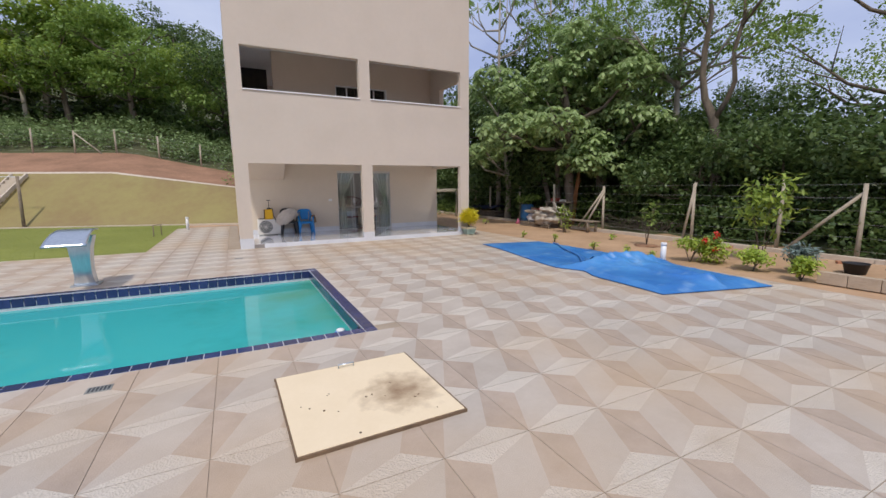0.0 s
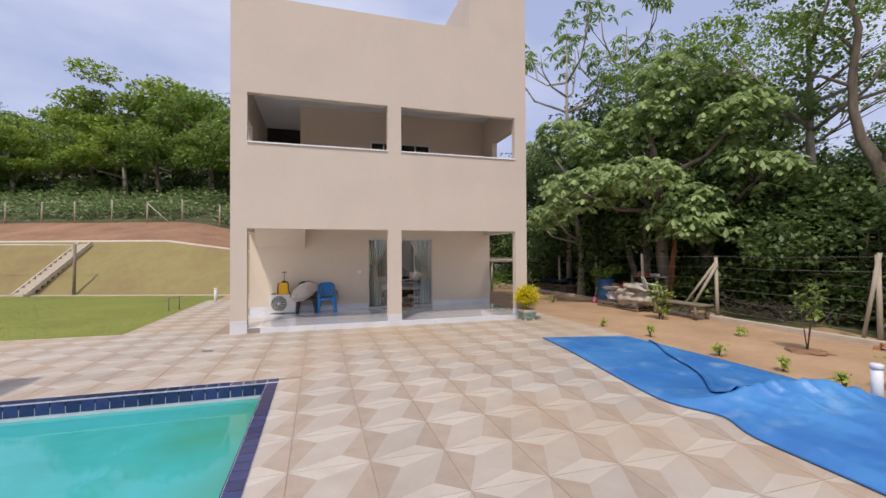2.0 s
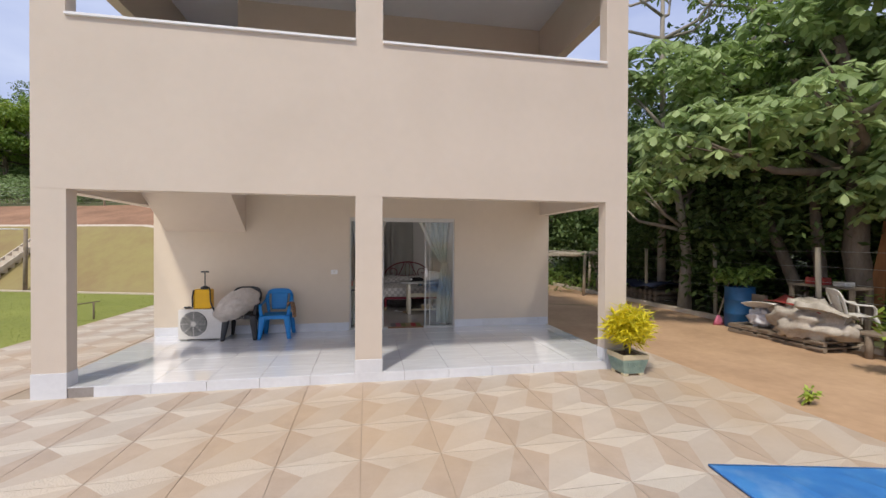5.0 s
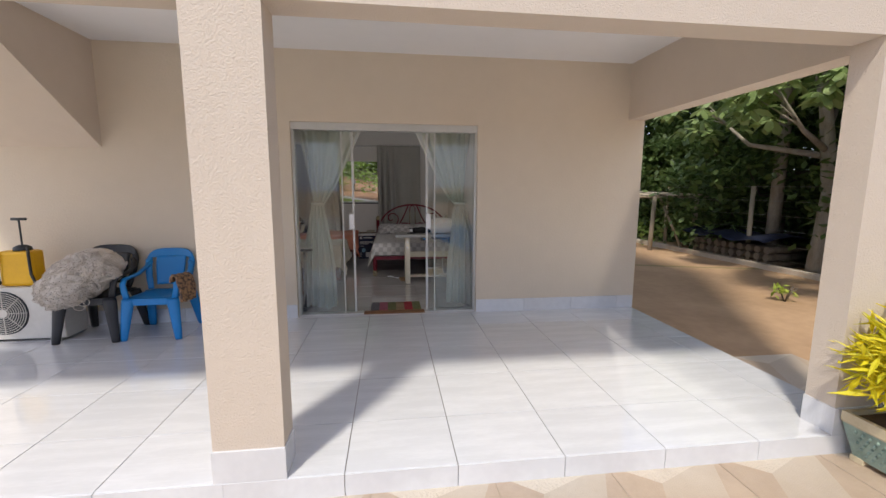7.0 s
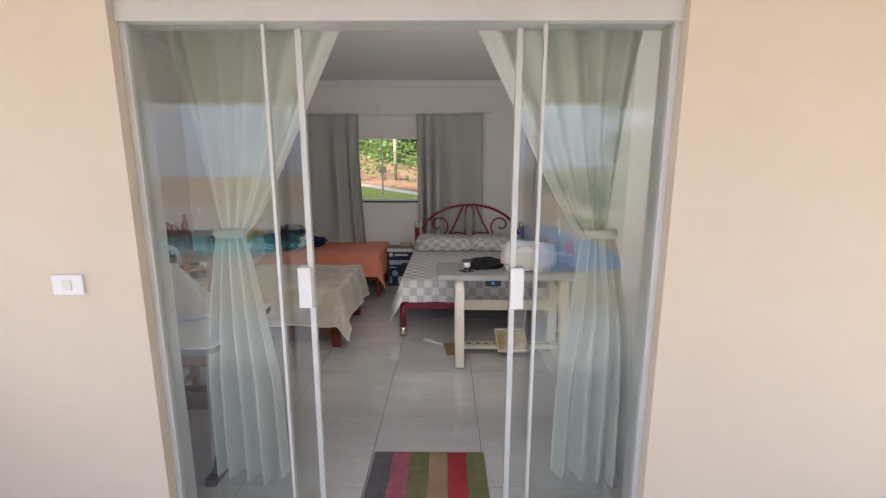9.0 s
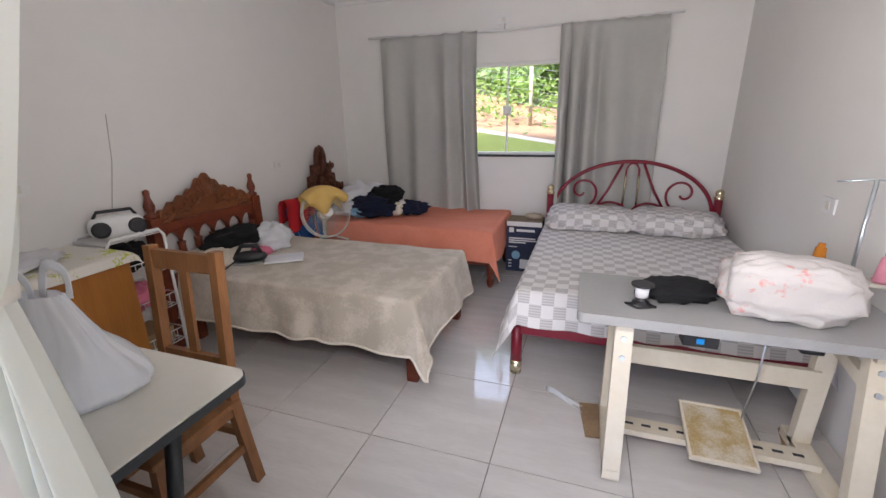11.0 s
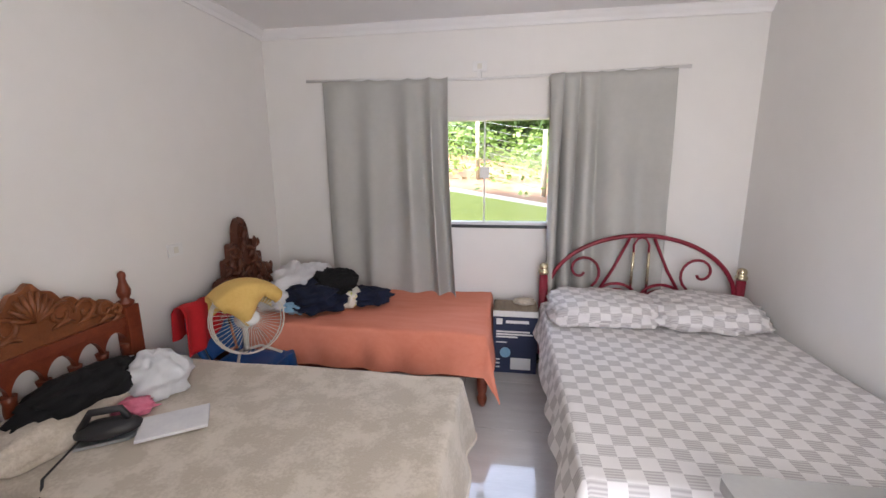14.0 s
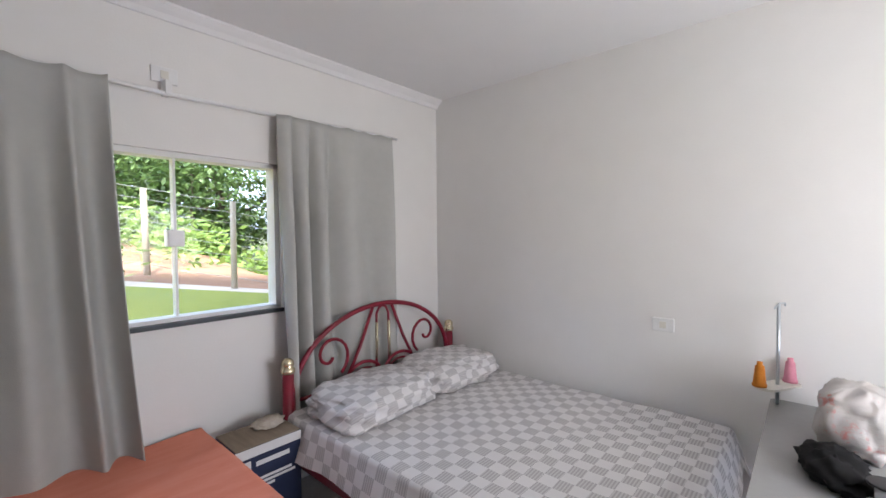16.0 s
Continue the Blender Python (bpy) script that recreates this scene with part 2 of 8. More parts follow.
M_PALEBARK = mat("pale_bark", (0.42, 0.38, 0.32), (0.25, 0.22, 0.18), 0.9, scale=6, bump=0.5, bscale=25, stretch=(1, 1, 0.3))
M_POST = mat("weathered_pale_post", (0.48, 0.42, 0.33), (0.33, 0.28, 0.21), 0.9, scale=8, bump=0.5, bscale=40, stretch=(1, 1, 0.2))
M_WIRE = mat("galvanised_wire", (0.42, 0.42, 0.4), (0.32, 0.32, 0.3), 0.5, 0.6)
L_BIG = leaf_mat("broad_green_leaf", (0.45, 0.57, 0.25), (0.2, 0.29, 0.1), 0.42)
L_MID = leaf_mat("mid_green_leaf", (0.32, 0.44, 0.11), (0.13, 0.22, 0.045), 0.42)
L_LIGHT = leaf_mat("yellow_green_leaf", (0.4, 0.5, 0.09), (0.18, 0.27, 0.045), 0.42)
L_GARDEN = leaf_mat("fresh_garden_leaf", (0.55, 0.64, 0.12), (0.28, 0.4, 0.06), 0.42)
L_DARK = leaf_mat("deep_green_leaf", (0.18, 0.26, 0.085), (0.055, 0.1, 0.028), 0.4)
L_FIELD = leaf_mat("grey_green_crop_leaf", (0.3, 0.4, 0.17), (0.15, 0.22, 0.08))
L_YEL = leaf_mat("yellow_croton_leaf", (0.9, 0.76, 0.04), (0.55, 0.52, 0.03))
L_GRASS = leaf_mat("grass_blade", (0.29, 0.32, 0.07), (0.17, 0.21, 0.04))


# ---- mesh helpers ----
def box(bm, x0, y0, z0, x1, y1, z1, mi=0, bev=0.0):
    vs = [bm.verts.new(p) for p in ((x0, y0, z0), (x1, y0, z0), (x1, y1, z0), (x0, y1, z0),
                                    (x0, y0, z1), (x1, y0, z1), (x1, y1, z1), (x0, y1, z1))]
    fs = [bm.faces.new([vs[i] for i in q]) for q in ((0, 3, 2, 1), (4, 5, 6, 7), (0, 1, 5, 4), (1, 2, 6, 5), (2, 3, 7, 6), (3, 0, 4, 7))]
    for f in fs:
        f.material_index = mi
    if bev:
        es = list({e for f in fs for e in f.edges})
        bmesh.ops.bevel(bm, geom=es, offset=bev, segments=2, affect="EDGES", profile=0.6)
    return vs


def beam(bm, a, b, w, h, up=(0, 0, 1), mi=0):
    """A straight square bar from a to b, w wide and h high."""
    a, b = Vector(a), Vector(b)
    d = (b - a).normalized()
    u = Vector(up)
    if abs(d.dot(u)) > 0.98:
        u = Vector((0, 1, 0))
    s = d.cross(u).normalized() * w / 2
    t = s.cross(d).normalized() * h / 2
    vs = [bm.verts.new(p + i * s + j * t) for p in (a, b) for i, j in ((-1, -1), (1, -1), (1, 1), (-1, 1))]
    for q in ((0, 1, 2, 3), (7, 6, 5, 4), (0, 4, 5, 1), (1, 5, 6, 2), (2, 6, 7, 3), (3, 7, 4, 0)):
        bm.faces.new([vs[i] for i in q]).material_index = mi


def tube(bm, pts, r, n=8, cap=True, mi=0):
    """A round bar along points; r is one radius or one for each point."""
    pts = [Vector(p) for p in pts]
    rs = r if isinstance(r, (list, tuple)) else [r] * len(pts)
    rings, nrm = [], None
    for i, p in enumerate(pts):
        d = (pts[min(i + 1, len(pts) - 1)] - pts[max(i - 1, 0)]).normalized()
        if nrm is None:
            nrm = d.orthogonal().normalized()
        nrm = (nrm - d * nrm.dot(d))
        nrm = nrm.normalized() if nrm.length > 1e-6 else d.orthogonal().normalized()
        o = d.cross(nrm)
        rings.append([bm.verts.new(p + rs[i] * (math.cos(2 * math.pi * k / n) * nrm + math.sin(2 * math.pi * k / n) * o)) for k in range(n)])
    for a, b in zip(rings, rings[1:]):
        for k in range(n):
            f = bm.faces.new((a[k], a[(k + 1) % n], b[(k + 1) % n], b[k]))
            f.smooth, f.material_index = True, mi
    if cap:
        bm.faces.new(rings[0][::-1]).material_index = mi
        bm.faces.new(rings[-1]).material_index = mi


def lathe(bm, prof, x=0, y=0, n=20, mi=0, sx=1.0, sy=1.0):
    """A turned body: prof is (radius, height) from bottom to top."""
    rings = [[bm.verts.new((x + r * sx * math.cos(2 * math.pi * k / n), y + r * sy * math.sin(2 * math.pi * k / n), z)) for k in range(n)] for r, z in prof]
    for a, b in zip(rings, rings[1:]):
        for k in range(n):
            f = bm.faces.new((a[k], a[(k + 1) % n], b[(k + 1) % n], b[k]))
            f.smooth, f.material_index = True, mi
    bm.faces.new(rings[0][::-1]).material_index = mi
    bm.faces.new(rings[-1]).material_index = mi


def sheet(bm, nu, nv, fn, mi=0, thick=0.0):
    """A surface point by point, fn(u, v) for u and v from 0 to 1; thick gives it a back and rims."""
    g = [[bm.verts.new(fn(i / nu, j / nv)) for j in range(nv + 1)] for i in range(nu + 1)]
    fs = []
    for i in range(nu):
        for j in range(nv):
            f = bm.faces.new((g[i][j], g[i + 1][j], g[i + 1][j + 1], g[i][j + 1]))
            f.smooth, f.material_index = True, mi
            fs.append(f)
    if thick:
        bmesh.ops.recalc_face_normals(bm, faces=fs)
        bmesh.ops.solidify(bm, geom=fs, thickness=thick)
    return g


def prism(bm, poly, z0, z1, mi=0):
    """An upright body on a flat outline."""
    lo = [bm.verts.new((x, y, z0)) for x, y in poly]
    hi = [bm.verts.new((x, y, z1)) for x, y in poly]
    n = len(poly)
    for i in range(n):
        bm.faces.new((lo[i], lo[(i + 1) % n], hi[(i + 1) % n], hi[i])).material_index = mi
    bm.faces.new(lo[::-1]).material_index = mi
    bm.faces.new(hi).material_index = mi


def slab(bm, poly, axis, a, b, mi=0):
    """A body on an outline in the plane across axis ('x': (y, z), 'y': (x, z)), from a to b."""
    mk = (lambda p, v: (v, p[0], p[1])) if axis == "x" else (lambda p, v: (p[0], v, p[1]))
    lo = [bm.verts.new(mk(p, a)) for p in poly]
    hi = [bm.verts.new(mk(p, b)) for p in poly]
    n = len(poly)
    fs = [bm.faces.new((lo[i], lo[(i + 1) % n], hi[(i + 1) % n], hi[i])) for i in range(n)]
    fs += [bm.faces.new(lo[::-1]), bm.faces.new(hi)]
    for f in fs:
        f.material_index = mi
    bmesh.ops.recalc_face_normals(bm, faces=fs)


def blob(bm, c, r, amp=0.15, freq=3.0, n=22, seed=0.0, mi=0, flat=None, square=1.0):
    """A soft heap of cloth: a rounded body with creases, its underside flattened at height flat."""
    def fn(u, v):
        a, b = 2 * math.pi * u, math.pi * (v - 0.5)
        q = lambda t: math.copysign(abs(t) ** square, t)
        d = Vector((q(math.cos(a)) * q(math.cos(b)), q(math.sin(a)) * q(math.cos(b)), q(math.sin(b))))
        k = 1 + amp * (noise.noise(d * freq + Vector((seed, seed * 2, 0))) * 1.4 + 0.5 * noise.noise(d * freq * 2.7 + Vector((seed, 0, seed))) + 0.9 * (0.28 - abs(noise.noise(d * freq * 1.6 + Vector((0, seed, seed))))))
        p = Vector((c[0] + d.x * r[0] * k, c[1] + d.y * r[1] * k, c[2] + d.z * r[2] * k))
        if flat is not None and p.z < flat:
            p.z = flat
        return p
    sheet(bm, n * 2, n, fn, mi)
    bmesh.ops.remove_doubles(bm, verts=bm.verts, dist=0.0005)


def BM():
    return bmesh.new()


def mesh_of(name, bm, *mats):
    me = bpy.data.meshes.new(name)
    bm.to_mesh(me)
    bm.free()
    for m in mats:
        me.materials.append(m)
    return me


def thing(name, loc=(0, 0, 0), rz=0.0, label="", category="", group="", kind=""):
    ob = new(name)
    ob.matrix_basis = pose(*loc, 0, 0, rz)
    ob.empty_display_size = 0.05
    return tagged(ob, label, category, group, kind)


def part(name, bm, material, parent, label=""):
    ob = new(name, mesh_of(name, bm, *(material if isinstance(material, (list, tuple)) else [material])))
    ob.parent = parent
    return tagged(ob, label) if label else ob


def single(name, bm, material, loc=(0, 0, 0), rz=0.0, label="", category="", group="", kind=""):
    ob = new(name, mesh_of(name, bm, *(material if isinstance(material, (list, tuple)) else [material])))
    ob.matrix_basis = pose(*loc, 0, 0, rz)
    return tagged(ob, label, category, group, kind)


def structure(name, bm, material, label=""):
    return single(name, bm, material, kind="structure", label=label)


# ---- terrain ----
PZ = -0.12           # patio level; the porch floor is 0
KN = Vector((0.311, 0.95))


def bank_d(x, y):
    """Distance beyond the kerb at the foot of the bank."""
    return (x + 6) * KN.x + (y - 10.1) * KN.y


def ground_z(x, y):
    d = bank_d(x, y)
    z = PZ - 0.035
    if d > 0.15:
        k = min(1.0, max(0.25, 1.0 - (x + 9) * 0.055)) if x > -9 else 1.0
        k *= min(1.0, max(0.0, 1 - (x - 3) / 3))
        e = d - 0.15
        z += k * (min(e, 2.5) + max(0, min(e - 2.5, 4.5)) * 0.3 + max(0, e - 7) * 0.3)
    if x > 9:
        z += 0.06 * (x - 9)
    return z


s_lines = [-400, -120, -60] + [-40 + 1.0 * i for i in range(71)] + [60, 120, 400]
d_lines = [-400, -120, -50] + [-30 + 1.0 * i for i in range(31)] + [0.15, 0.8, 1.5, 2.2, 2.65, 2.95, 3.6, 4.4, 5.2, 6.2, 7.15, 8.5, 10, 13, 17, 22, 30, 50, 120, 400]
bm = BM()
grid = []
for s in s_lines:
    row = []
    for d in d_lines:
        x, y = -6 + KN.x * d + KN.y * s, 10.1 + KN.y * d - KN.x * s
        dz = 0.05 * noise.noise(Vector((x * 0.6, y * 0.6, 0))) if (d > 0.2 or x > 5.2) and d != 2.65 and d != 2.95 else 0
        row.append(bm.verts.new((x, y, ground_z(x, y) + dz)))
    grid.append(row)
for i in range(len(s_lines) - 1):
    for j in range(len(d_lines) - 1):
        q = (grid[i][j], grid[i + 1][j], grid[i + 1][j + 1], grid[i][j + 1])
        c = sum((v.co for v in q), Vector()) / 4
        if -12.5 < c.x < -1.4 and -9.2 < c.y < -2.8 or -3.0 < c.x < 3.2 and 0.6 < c.y < 7.0:
            continue
        f = bm.faces.new(q)
        f.smooth = True
        d = d_lines[j]
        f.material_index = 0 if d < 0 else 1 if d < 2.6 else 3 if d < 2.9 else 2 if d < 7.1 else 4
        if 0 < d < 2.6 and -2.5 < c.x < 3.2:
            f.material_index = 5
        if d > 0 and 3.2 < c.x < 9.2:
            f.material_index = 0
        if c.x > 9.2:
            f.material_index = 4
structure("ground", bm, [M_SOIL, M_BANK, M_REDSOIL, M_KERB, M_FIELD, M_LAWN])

bm = BM()
prism(bm, [(-5.55, 0.5), (-5.55, 8.3), (4.6, 8.3), (4.6, 6.75), (40, -4.9), (40, -5), (-1, 8.4), (-45, 22.85), (-45, 0.5)][:2] + [(-5.55, 9.9), (-45, 22.8), (-45, 0.5)], PZ - 0.03, PZ - 0.006)
structure("lawn", bm, M_LAWN)
bm = BM()
beam(bm, (-45, 22.85, PZ - 0.02), (-1, 8.47, PZ - 0.02), 0.16, 0.12)
structure("kerb", bm, M_KERB)

# ---- patio slab and pool basin ----
POOL = (-10.4, -7.9, -2.3, -3.95)      # inner edge
COP = 0.15
bm = BM()
px0, py0, px1, py1 = POOL
for x0, y0, x1, y1 in ((-14, -17, 4.66, py0 - COP), (-14, py1 + COP, 4.66, 0.5), (-14, py0 - COP, px0 - COP, py1 + COP), (px1 + COP, py0 - COP, 4.66, py1 + COP),
                       (-5.55, 0.5, -3.5, 8.3), (3.77, 0.5, 4.66, 1.25)):
    box(bm, x0, y0, PZ - 0.12, x1, y1, PZ - 0.006)
patio = structure("patio_pavement", bm, M_PATIOGROUT)
bm = BM()
for x0, y0, x1, y1 in ((px0 - .1, py0 - .1, px1 + .1, py0), (px0 - .1, py1, px1 + .1, py1 + .1), (px0 - .1, py0, px0, py1), (px1, py0, px1 + .1, py1)):
    box(bm, x0, y0, -1.6, x1, y1, PZ - 0.02)
box(bm, px0 - .1, py0 - .1, -1.7, px1 + .1, py1 + .1, -1.6)
structure("pool_basin", bm, M_POOL)
bm = BM()
sheet(bm, 40, 20, lambda u, v: (px0 + u * (px1 - px0), py0 + v * (py1 - py0), PZ - 0.2))
structure("pool_water", bm, M_WATER, "murky turquoise pool water with a green tinge")

# ---- house shell ----
T = 0.18
FX0, FX1 = -3.49, 3.76
GX = (-3.15, 0.0, 0.335, 3.43)      # edges of the ground and upper openings

def pier(x0, x1, name):
    b = BM()
    box(b, x0, 0.004, PZ - 0.02, x1, T, 2.22)
    o = structure(name, b, M_STUCCO)
    b = BM()
    box(b, x0 - 0.006, -0.006, PZ - 0.015, x1 + 0.006, T + 0.006, 0.165, bev=0.003)
    part("plinth_tile", b, M_PORCEL, o)


pier(FX0, GX[0], "wall_pier_1")
pier(GX[1], GX[2], "wall_pier_2")
pier(GX[3], FX1, "wall_pier_3")
bm = BM()
box(bm, FX0, 0.002, 2.22, FX1, T, 4.14)
structure("wall_front_lower", bm, M_STUCCO)
for i, (a, b) in enumerate(((FX0, GX[0]), (GX[1], GX[2]), (GX[3], FX1))):
    bm = BM()
    box(bm, a, 0.004, 4.14, b, T, 5.27)
    structure("wall_upper_pier_%d" % (i + 1), bm, M_STUCCO)
bm = BM()
box(bm, FX0, 0.002, 5.27, FX1, T, 7.48)
structure("wall_front_upper", bm, M_STUCCO)
bm = BM()
box(bm, 2.15, 0, 7.48, FX1, 3.2, 8.73)
structure("wall_tank_tower", bm, M_STUCCO)
for i, (a, b) in enumerate(((GX[0], GX[1]), (GX[2], GX[3]))):
    bm = BM()
    box(bm, a, -0.03, 4.14, b, T + 0.02, 4.17, bev=0.004)
    structure("window_sill_%d" % (i + 1), bm, M_CEIL)

# porch back wall with the door opening
DX0, DX1, DH = -0.17, 1.845, 2.13
WY = 2.69
bm = BM()
box(bm, -3.49, WY, -0.05, DX0, WY + .15, 2.9)
box(bm, DX1, WY, -0.05, 3.82, WY + .15, 2.9)
box(bm, DX0, WY, DH, DX1, WY + .15, 2.9)
structure("wall_porch_back", bm, M_PORCHWALL)
bm = BM()
box(bm, 3.62, T, 2.23, 3.82, WY, 2.9)
structure("wall_porch_side_beam", bm, M_STUCCO)
bm = BM()
box(bm, -3.48, T, 2.22, -3.3, WY, 2.9)
structure("wall_porch_left_beam", bm, M_STUCCO)
bm = BM()
slab(bm, [(WY, 1.83), (WY, 2.86), (1.14, 2.86)], "x", -3.29, -1.99)
structure("wall_stair_soffit", bm, M_STUCCO)
bm = BM()
box(bm, FX0, T, 2.85, 3.8, WY, 2.99)
structure("ceiling_porch", bm, M_CEIL)
bm = BM()
box(bm, -3.49, 0.006, PZ - 0.02, 3.8, WY, -0.012)
porch_floor = structure("floor_porch", bm, M_GROUT)
for i, (a, b, step) in enumerate(((-3.48, DX0, -0.585), (DX1, 3.81, 0.585))):
    skirt = thing("baseboard_porch_%d" % (i + 1), (0, 0, 0), 0, "white porcelain skirting tiles along the porch wall", "baseboard", kind="structure")
    x = b if step < 0 else a
    while a - 0.01 < x < b + 0.01 and (x > a + 0.02 if step < 0 else x < b - 0.02):
        x2 = max(a, x + step) if step < 0 else min(b, x + step)
        bm = BM()
        box(bm, min(x, x2) + 0.0015, WY - 0.012, 0.0, max(x, x2) - 0.0015, WY - 0.001, 0.15, bev=0.001)
        part("skirting_tile", bm, M_PORCEL, skirt)
        x = x2

# upper balcony
bm = BM()
box(bm, -3.3, T, 3.0, 3.7, 2.7, 3.12)
structure("floor_balcony", bm, M_PORCEL)
bm = BM()
box(bm, -2.13, 2.69, 3.1, -0.1, 2.84, 5.98)
box(bm, 1.8, 2.69, 3.1, 3.76, 2.84, 5.98)
box(bm, -0.1, 2.69, 5.1, 1.8, 2.84, 5.98)
box(bm, -0.1, 2.69, 3.1, 1.8, 2.84, 4.1)
structure("wall_balcony_back", bm, M_STUCCO)
bm = BM()
box(bm, FX0, T, 5.98, 3.76, 8.0, 6.1)
structure("ceiling_balcony", bm, M_CEIL)
bm = BM()
for y0, y1, z0, z1 in ((T, 2.0, 3.0, 4.14), (T, 2.0, 5.05, 6.0), (2.0, 7.9, 3.0, 6.0)):
    box(bm, FX0, y0, z0, FX0 + .17, y1, z1)
structure("wall_balcony_left", bm, M_STUCCO)
bm = BM()
for y0, y1, z0, z1 in ((T, 1.9, 3.0, 4.14), (T, 1.9, 5.1, 6.0), (1.9, 7.9, 3.0, 6.0)):
    box(bm, 3.59, y0, z0, FX1, y1, z1)
structure("wall_balcony_right", bm, M_STUCCO)
# added dark wall: gives the stair opening its shade by colour
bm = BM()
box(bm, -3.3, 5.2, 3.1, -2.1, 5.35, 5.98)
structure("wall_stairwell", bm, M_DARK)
bm = BM()
box(bm, FX0, T, 6.1, FX0 + .15, 8.0, 7.48)
box(bm, 3.6, T, 6.1, FX1, 8.0, 7.48)
box(bm, FX0, 7.85, 3.0, FX1, 8.0, 7.48)
structure("wall_parapet", bm, M_STUCCO)

# ---- bedroom shell ----
RX0, RX1, RY0, RY1, RH = -1.82, 2.12, WY + .15, 7.12, 2.78
WIN = (-0.55, 0.66, 1.14, 2.05)
bm = BM()
box(bm, RX0 - .15, RY0, -0.05, RX0, RY1 + .15, 2.85)
structure("wall_room_left", bm, M_WHITEWALL)
bm = BM()
box(bm, RX1, RY0, -0.05, RX1 + .15, RY1 + .15, 2.85)
structure("wall_room_right", bm, M_WHITEWALL)
bm = BM()
box(bm, RX0, RY1, -0.05, WIN[0], RY1 + .15, 2.85)
box(bm, WIN[1], RY1, -0.05, RX1, RY1 + .15, 2.85)
box(bm, WIN[0], RY1, -0.05, WIN[1], RY1 + .15, WIN[2])
box(bm, WIN[0], RY1, WIN[3], WIN[1], RY1 + .15, 2.85)
structure("wall_room_window", bm, M_WHITEWALL)
bm = BM()
box(bm, RX0, RY0, -0.05, DX0, RY0 + 0.012, 2.8)
box(bm, DX1, RY0, -0.05, RX1, RY0 + 0.012, 2.8)
box(bm, DX0, RY0, DH, DX1, RY0 + 0.012, 2.8)
structure("wall_room_door", bm, M_WHITEWALL)
bm = BM()
box(bm, RX0 - .1, RY0, RH, RX1 + .1, RY1 + .1, 2.95)
structure("ceiling_room", bm, M_CEIL)
bm = BM()
prof = [(0, 0), (0.07, 0), (0.07, 0.012), (0.05, 0.03), (0.03, 0.045), (0.015, 0.07), (0, 0.07)]
for a, b, n in (((RX0, RY1), (RX1, RY1), (0, -1)), ((RX0, RY0 + .012), (RX0, RY1), (1, 0))):
    ra = [bm.verts.new((a[0] + n[0] * p, a[1] + n[1] * p, RH - q)) for p, q in prof]
    rb = [bm.verts.new((b[0] + n[0] * p, b[1] + n[1] * p, RH - q)) for p, q in prof]
    for k in range(len(prof)):
        bm.faces.new((ra[k], ra[(k + 1) % 7], rb[(k + 1) % 7], rb[k]))
bmesh.ops.recalc_face_normals(bm, faces=bm.faces)
structure("crown_trim", bm, M_CEIL)
bm = BM()
box(bm, RX0, WY, -0.1, RX1, RY1, -0.008)
room_floor = structure("floor_room", bm, M_GROUT)

# ---- more materials ----
M_STEEL = mat("brushed_steel", (0.62, 0.66, 0.7), (0.5, 0.55, 0.6), 0.28, 0.9, scale=4, stretch=(6, 6, 1))
M_CREAM = mat("rust_spotted_cream_plate", (0.8, 0.66, 0.46), (0.76, 0.62, 0.42), 0.55, scale=3)
M_RUST = mat("dark_soot_stain", (0.22, 0.14, 0.08), (0.12, 0.08, 0.05), 0.9, scale=5)
M_TARP = mat("blue_plastic_tarpaulin", (0.07, 0.26, 0.54), (0.025, 0.15, 0.45), 0.42, scale=0.9, bump=0.3, bscale=9)
M_TARPHEM = mat("dark_blue_hem", (0.03, 0.13, 0.36), (0.02, 0.1, 0.3), 0.6)
weather(M_TARP, (0.3, 0.47, 0.66), 2.6, 0.5, 0.56, 0.74)
weather(M_TARP, (0.02, 0.1, 0.33), 1.1, 0.5, 0.5, 0.72)
M_DARKCARVE = mat("dark_carved_wood", (0.125, 0.038, 0.018), (0.065, 0.018, 0.009), 0.4, scale=5, bump=0.5, bscale=40)
M_GREYALU = mat("satin_grey_aluminium", (0.6, 0.6, 0.58), (0.54, 0.54, 0.52), 0.4, 0.2, scale=3)
M_WOVEN = mat("multicoloured_woven_cord", (0.42, 0.25, 0.14), (0.06, 0.045, 0.05), 0.95, scale=38, bump=0.9, bscale=70, lo=0.42, hi=0.56)
M_PVC = mat("white_pvc", (0.8, 0.8, 0.8), (0.72, 0.72, 0.72), 0.4)
M_NAVYPL = mat("dark_blue_moulded_plastic", (0.012, 0.09, 0.3), (0.01, 0.075, 0.25), 0.38, scale=2)
M_BLUEPL = mat("blue_moulded_plastic", (0.01, 0.23, 0.6), (0.01, 0.2, 0.53), 0.35, scale=2)
M_BLACKPL = mat("black_moulded_plastic", (0.025, 0.025, 0.03), (0.018, 0.018, 0.02), 0.45)
M_NET = mat("white_fishing_net_cord", (0.74, 0.67, 0.6), (0.6, 0.53, 0.46), 0.9, scale=14, bump=0.9, bscale=70)
M_YELLOW = mat("yellow_plastic_tank", (0.8, 0.45, 0.01), (0.7, 0.38, 0.01), 0.4)
M_ACW = mat("off_white_enamel", (0.7, 0.67, 0.62), (0.6, 0.57, 0.52), 0.45, scale=3)
M_ACG = mat("grey_fan_grille", (0.3, 0.3, 0.28), (0.22, 0.22, 0.2), 0.5)
M_POTC = mat("cream_glazed_pot_rim", (0.6, 0.52, 0.36), (0.5, 0.42, 0.28), 0.5, scale=8)
